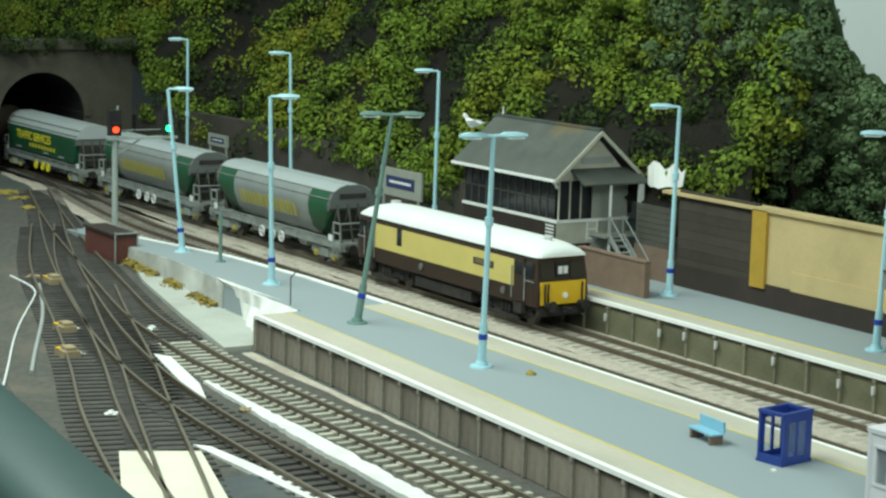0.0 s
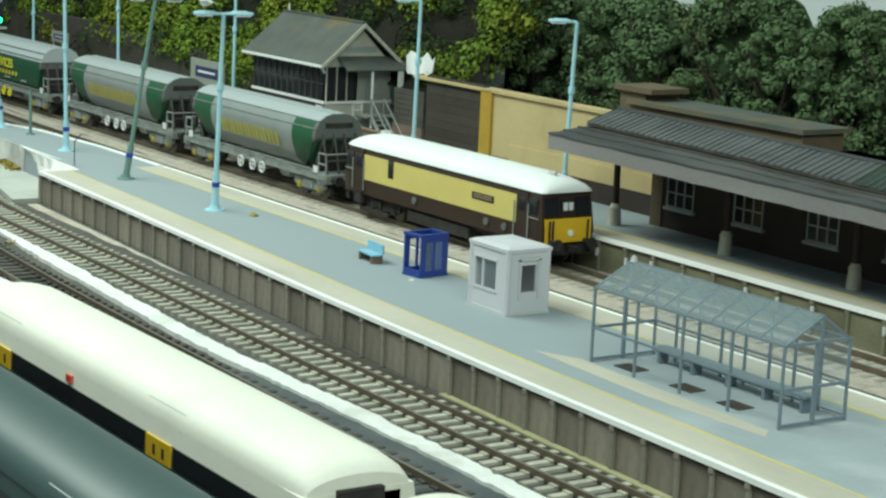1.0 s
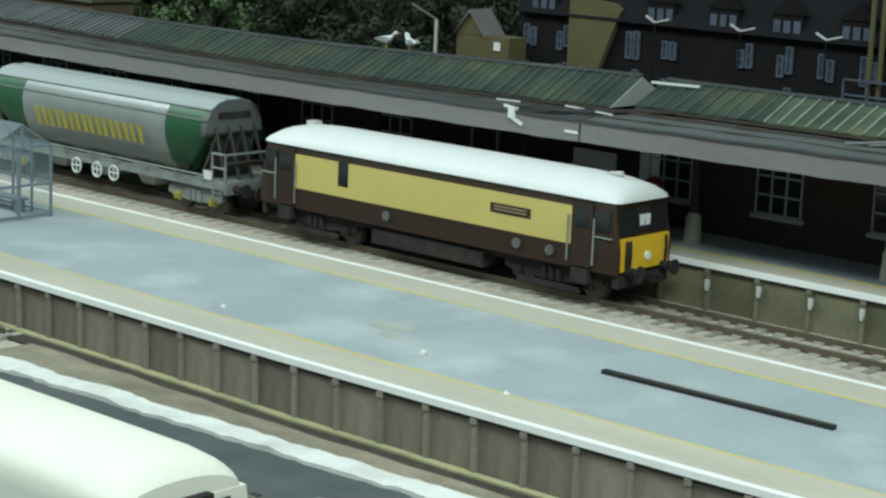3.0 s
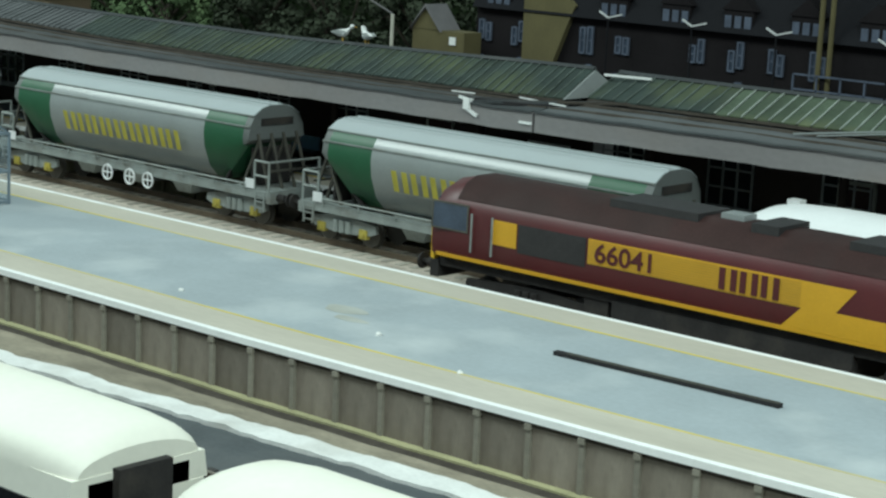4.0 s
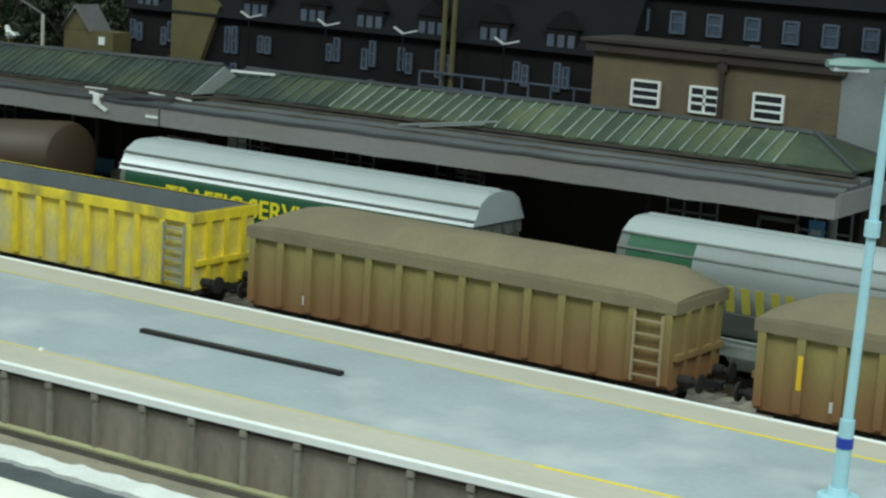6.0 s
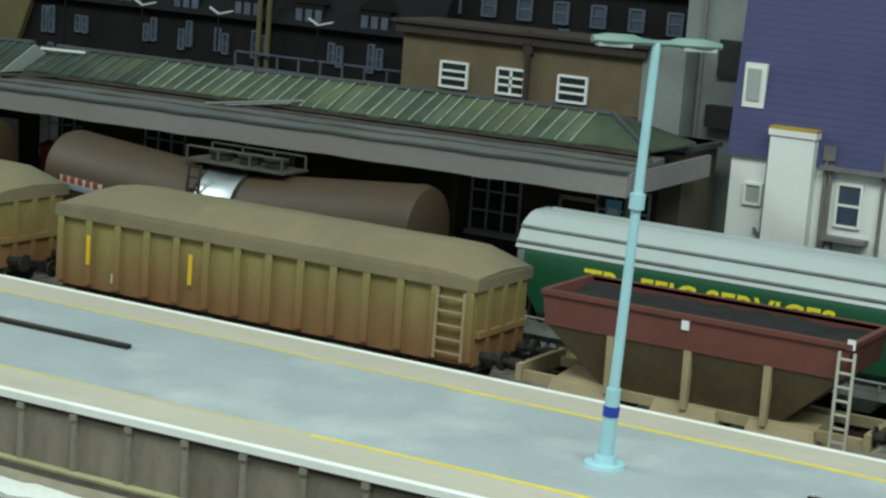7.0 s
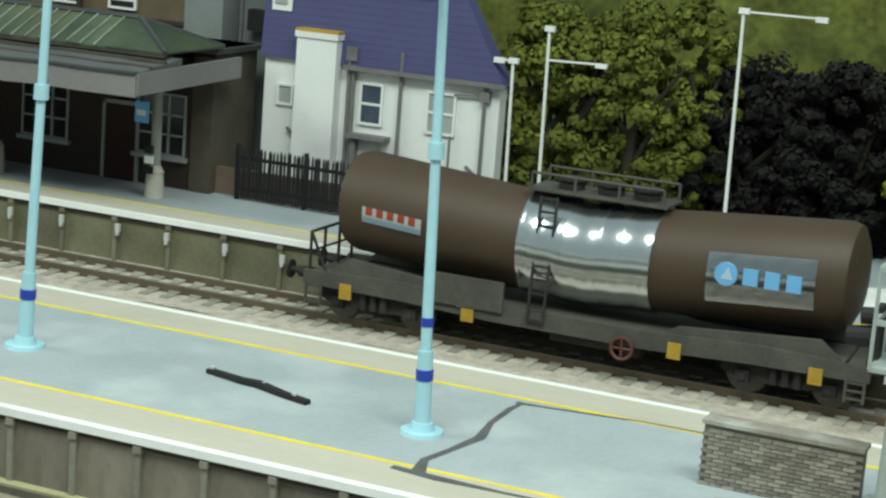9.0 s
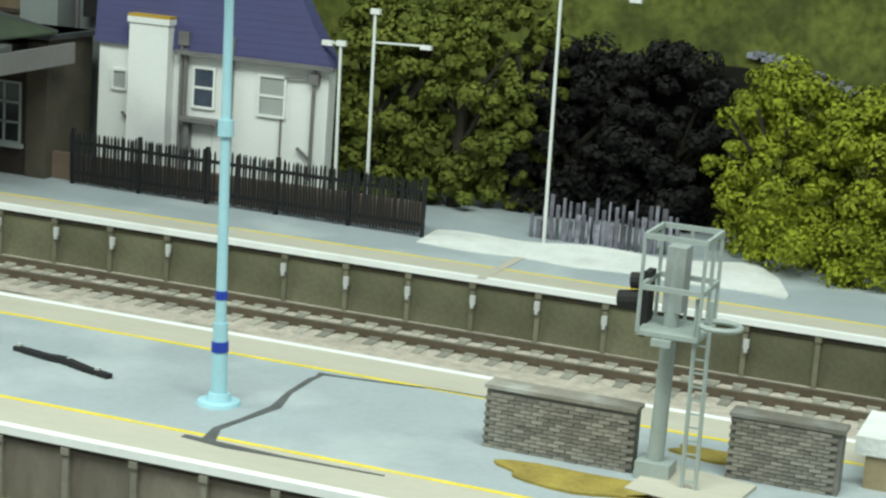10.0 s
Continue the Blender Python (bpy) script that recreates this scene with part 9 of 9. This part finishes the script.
def tree(x, y, z, h, w, leaf, label, seed, clumps=60, per=16, size=0.26, low=0.25, top=None):
    rng = random.Random(seed)
    r = thing("tree", (x, y, z), label, "tree", "trees behind the station")
    bm = bmesh.new()
    rod(bm, (0, 0, -1), (0.1, 0, h * 0.45), 0.28, 0.17, n=8)
    for k in range(7):
        a = rng.uniform(0, 6.28)
        rod(bm, (0.1, 0, h * rng.uniform(0.2, 0.45)), (w * 0.4 * math.cos(a), w * 0.25 * math.sin(a), h * rng.uniform(0.5, 0.8)), 0.11, 0.04, n=6)
    part("trunk", bm, "bark", r)
    bm = bmesh.new()
    for _ in range(clumps // 2):
        a, u = rng.uniform(0, 6.28), rng.uniform(0, 1) ** 0.5
        zz = rng.uniform(low, 0.96)
        k = math.sin(math.pi * min(1, (zz - low) / (1 - low) * 0.85 + 0.15)) ** 0.6
        rad = w * rng.uniform(0.05, 0.15)
        c = (w * 0.52 * u * math.cos(a) * k, w * 0.32 * u * math.sin(a) * k, h * zz)
        if top and c[2] + z + rad * 0.72 > top(x + c[0]):
            continue
        clump(bm, rng, c, rad, int(per * 3.2), size, 0.2)
    o = new("crown", leaf_mesh("crown", bm, leaf))
    o.parent = r
    return r


def hill_leaves(name, label, leaf, x0, x1, y0, y1, n, per, radius, size, seed, lift=0.3, where=lambda x, y: True, height=None):
    rng = random.Random(seed)
    bm = bmesh.new()
    k = 0
    while k < n:
        x, y = rng.uniform(x0, x1), rng.uniform(y0, y1)
        if not where(x, y):
            continue
        z = (height or hill_z)(x, y) + rng.uniform(-0.2, lift) + (3.2 * min(1, max(0, (-128 - x) / 6)) if height is None else 0)
        clump(bm, rng, (x, y, z), radius * rng.uniform(0.55, 1.3), per, size)
        k += 1
    return tagged(new(name, leaf_mesh(name, bm, leaf)), label, "undergrowth", kind="stuff")


def bank(x, y):
    return x < -76.5 + 0.9 * (20.6 - y) and (y > 14.2 or x < -92) and noise.noise(Vector((x * 0.16, y * 0.3, 3))) > -0.15


# two leaf tones paint the lit tops and the shaded lower growth
hill_leaves("hillside_leaves", "yellow-green undergrowth on the bank, in a painted lit tone", "leaf_hill", -185, -69, 12.4, 22.5, 640, 190, 1.25, 0.15, 1, 1.0, bank)
hill_leaves("shaded_leaves", "deep green undergrowth low on the bank, shade painted in its colour", "leaf_dark", -185, -69, 12.4, 22.5, 380, 120, 1.2, 0.15, 2, 0.2, lambda x, y: x < -75.5 + 0.9 * (20.6 - y) and (y > 14.2 or x < -92))
hill_leaves("trailing_leaves", "ivy trailing over the retaining wall", "leaf_hill", -136, -94, 12.1, 12.7, 70, 40, 0.55, 0.13, 3, 0.6, lambda x, y: noise.noise(Vector((x * 0.12, 1, 7))) > 0.05, lambda x, y: 2.6)
for k, (x, y, h, w) in enumerate(((-98, 21, 13, 8), (-90, 20.5, 13.5, 8), (-84, 20.6, 13, 8), (-79.5, 20.2, 12.5, 7))):
    tree(x, y, 2, h, w, "leaf_hill" if k < 2 else "leaf_far", "dense green tree on the wooded bank", 40 + k, 190, 30, 0.13, 0.25, skyline)
for k, (x, h, w) in enumerate(((-75.5, 11.5, 6), (-70.5, 9.6, 6), (-66.5, 8.8, 6), (-61.5, 10.4, 6.5), (-57.5, 9.6, 5), (-53.5, 9.6, 6), (-49, 9.6, 7), (-43.5, 9.4, 8), (-38, 9.6, 8), (-32.5, 9.2, 8), (-27, 8.8, 7))):
    tree(x, 19.2 + (k % 2) * 0.6, 0, h, w, "leaf_far" if k < 7 else "leaf_dusk", "dusky dark green tree behind the station", 60 + k, 190, 30, 0.125, 0.06, skyline)
hill_leaves("skyline_leaves", "leafy tops of the wood against the sky", "leaf_far", -76.5, -46, 20.1, 20.5, 320, 90, 0.55, 0.11, 31, 0.1, height=lambda x, y: skyline(x) - 0.35 - random.Random(int(x * 90)).uniform(0, 1.6))
hill_leaves("portal_leaves", "brown-green creeper over the tunnel parapet", "leaf_dark", -140, -136.5, -6, 12.5, 90, 90, 0.7, 0.12, 32, 0.3, height=lambda x, y: 7.6 + 0.3 * math.sin(y))
structure("backdrop_dark_wood", lambda bm: loft(bm, [[(x, 20.6, -1), (x, 20.8, -1), (x, 20.8, z), (x, 20.6, z)] for x, z in ((x, skyline(x) - 0.12 + 0.12 * math.sin(x * 5.1) + 0.1 * noise.noise(Vector((x * 3, 0, 0)))) for x in np.linspace(-80, 8, 260))]), "paintwood", "dusky painted wood on the backscene")
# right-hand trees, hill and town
# leaf_black trees get their deep shade from the leaf colour
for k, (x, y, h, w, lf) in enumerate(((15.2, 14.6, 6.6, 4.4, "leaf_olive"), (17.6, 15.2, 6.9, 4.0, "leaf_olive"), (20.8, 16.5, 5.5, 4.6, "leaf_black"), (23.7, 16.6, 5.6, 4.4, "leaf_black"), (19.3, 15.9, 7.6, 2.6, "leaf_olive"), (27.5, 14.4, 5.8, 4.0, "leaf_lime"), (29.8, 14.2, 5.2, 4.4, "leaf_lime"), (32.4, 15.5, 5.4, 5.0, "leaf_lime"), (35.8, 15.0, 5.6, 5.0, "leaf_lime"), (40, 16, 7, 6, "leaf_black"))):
    tree(x, y, -0.2, h, w, lf, {"leaf_olive": "tall yellow-green tree beside the white house", "leaf_black": "tree with near-black leaves, deep shade painted into their colour", "leaf_dark": "dark green tree over the yard", "leaf_lime": "bright lime-green leafy shrub tree"}[lf], 80 + k, 240, 40, 0.105 if lf != "leaf_lime" else 0.085, 0.04)
hill_leaves("lime_bush_leaves", "bright yellow-green bushes by the platform", "leaf_lime", 27.2, 46, 11.2, 14.0, 220, 130, 0.5, 0.075, 12, 0.2, height=lambda x, y: random.Random(int(x * 37 + y * 11)).uniform(0, 2.2 + 0.1 * (x - 27)))
# near-black board painted as the shade beneath these trees
structure("backdrop_dark_trees", lambda bm: box(bm, 18.4, 26.2, 17.6, 17.9, -1, 4.8), "earth", "near-black board standing in for shade under the trees")
rng = random.Random(17)
structure("backdrop_boards", lambda bm: [box(bm, x, x + rng.uniform(0.05, 0.16), 12.35 + 0.2 * k, 12.4 + 0.2 * k, 0.0, (1.25, 0.75)[1 - k] * rng.uniform(0.6, 1.0) + 0.06 * (x - 21)) for k in (0, 1) for x in np.arange(21.0 + 0.3 * k, 25.2, 0.19)], "yardpale", "pale lavender boards and roofs in the shade of the trees", kind="stuff")
for x, z1, arm in ((15.2, 4.85, -0.5), (16.2, 5.85, 1.5), (21.6, 6.9, 2.0)):
    t = thing("yard_lamp", (x, 11.9, 0), "thin white yard lamp post with a long arm", "lamp post", "yard lamps")
    quick("post", lambda bm: rod(bm, (0, 0, -0.3), (-0.1, 0, z1), 0.055, 0.045, n=8), "render", t)
    quick("arm", lambda bm: bar(bm, (-0.1, 0, z1 - (0.85 if arm > 1 and z1 < 6 else 0.0)), (arm, 0, z1 - (0.8 if arm > 1 and z1 < 6 else -0.02)), 0.05, 0.05), "render", t)
    boxpart("fitting", (arm - 0.16, arm + 0.16, -0.08, 0.08, z1 - (0.9 if arm > 1 and z1 < 6 else 0.08), z1 - (0.78 if arm > 1 and z1 < 6 else -0.06)), "render", t)
    boxpart("cap", (-0.22, 0.06, -0.07, 0.07, z1 - 0.06, z1 + 0.09), "render", t)
structure("backdrop_hill", lambda bm: loft(bm, [[(x, 24, -2), (x, 24.5, -2), (x, 24.5, z), (x, 24, z)] for x, z in ((2, 5.0), (7, 5.6), (9.2, 6.0), (10.4, 6.9), (13, 7.2), (17, 7.0), (22, 7.4), (28, 7.8), (34, 8.4), (44, 8.6), (80, 8.6), (150, 9))]), "hill", "painted olive-green hill on the backscene")


def castle(bm):
    for x0, x1, z in ((9.9, 11.2, 8.0), (11.2, 12.4, 7.75), (12.4, 12.9, 8.05), (12.9, 14.2, 7.45), (14.2, 14.7, 7.7), (14.7, 15.4, 7.5), (15.5, 17.0, 8.0), (17.0, 18.4, 7.7)):
        box(bm, x0, x1, 24.55, 25.0, 6.0, z - 0.25)
        for k in range(int((x1 - x0) / 0.3)):
            box(bm, x0 + 0.3 * k, x0 + 0.3 * k + 0.16, 24.55, 24.65, z - 0.25, z - 0.11)


structure("backdrop_castle", castle, "castle", "pale castle on the painted skyline")
structure("backdrop_town", lambda bm: [box(bm, x, x + rng.uniform(0.06, 0.22), 23.6 + rng.uniform(0, 0.3), 23.95, z, z + rng.uniform(0.06, 0.2)) for x, z in ((24.4 + 0.042 * k + rng.uniform(-0.2, 0.2), 4.6 - 0.012 * k + rng.uniform(-0.28, 0.28) * (0.5 + k / 240)) for k in range(240))], "town", "painted far town on the backscene", kind="stuff")


def motions():
    for ob, rows in MOVES:
        walk(ob, rows)


motions()
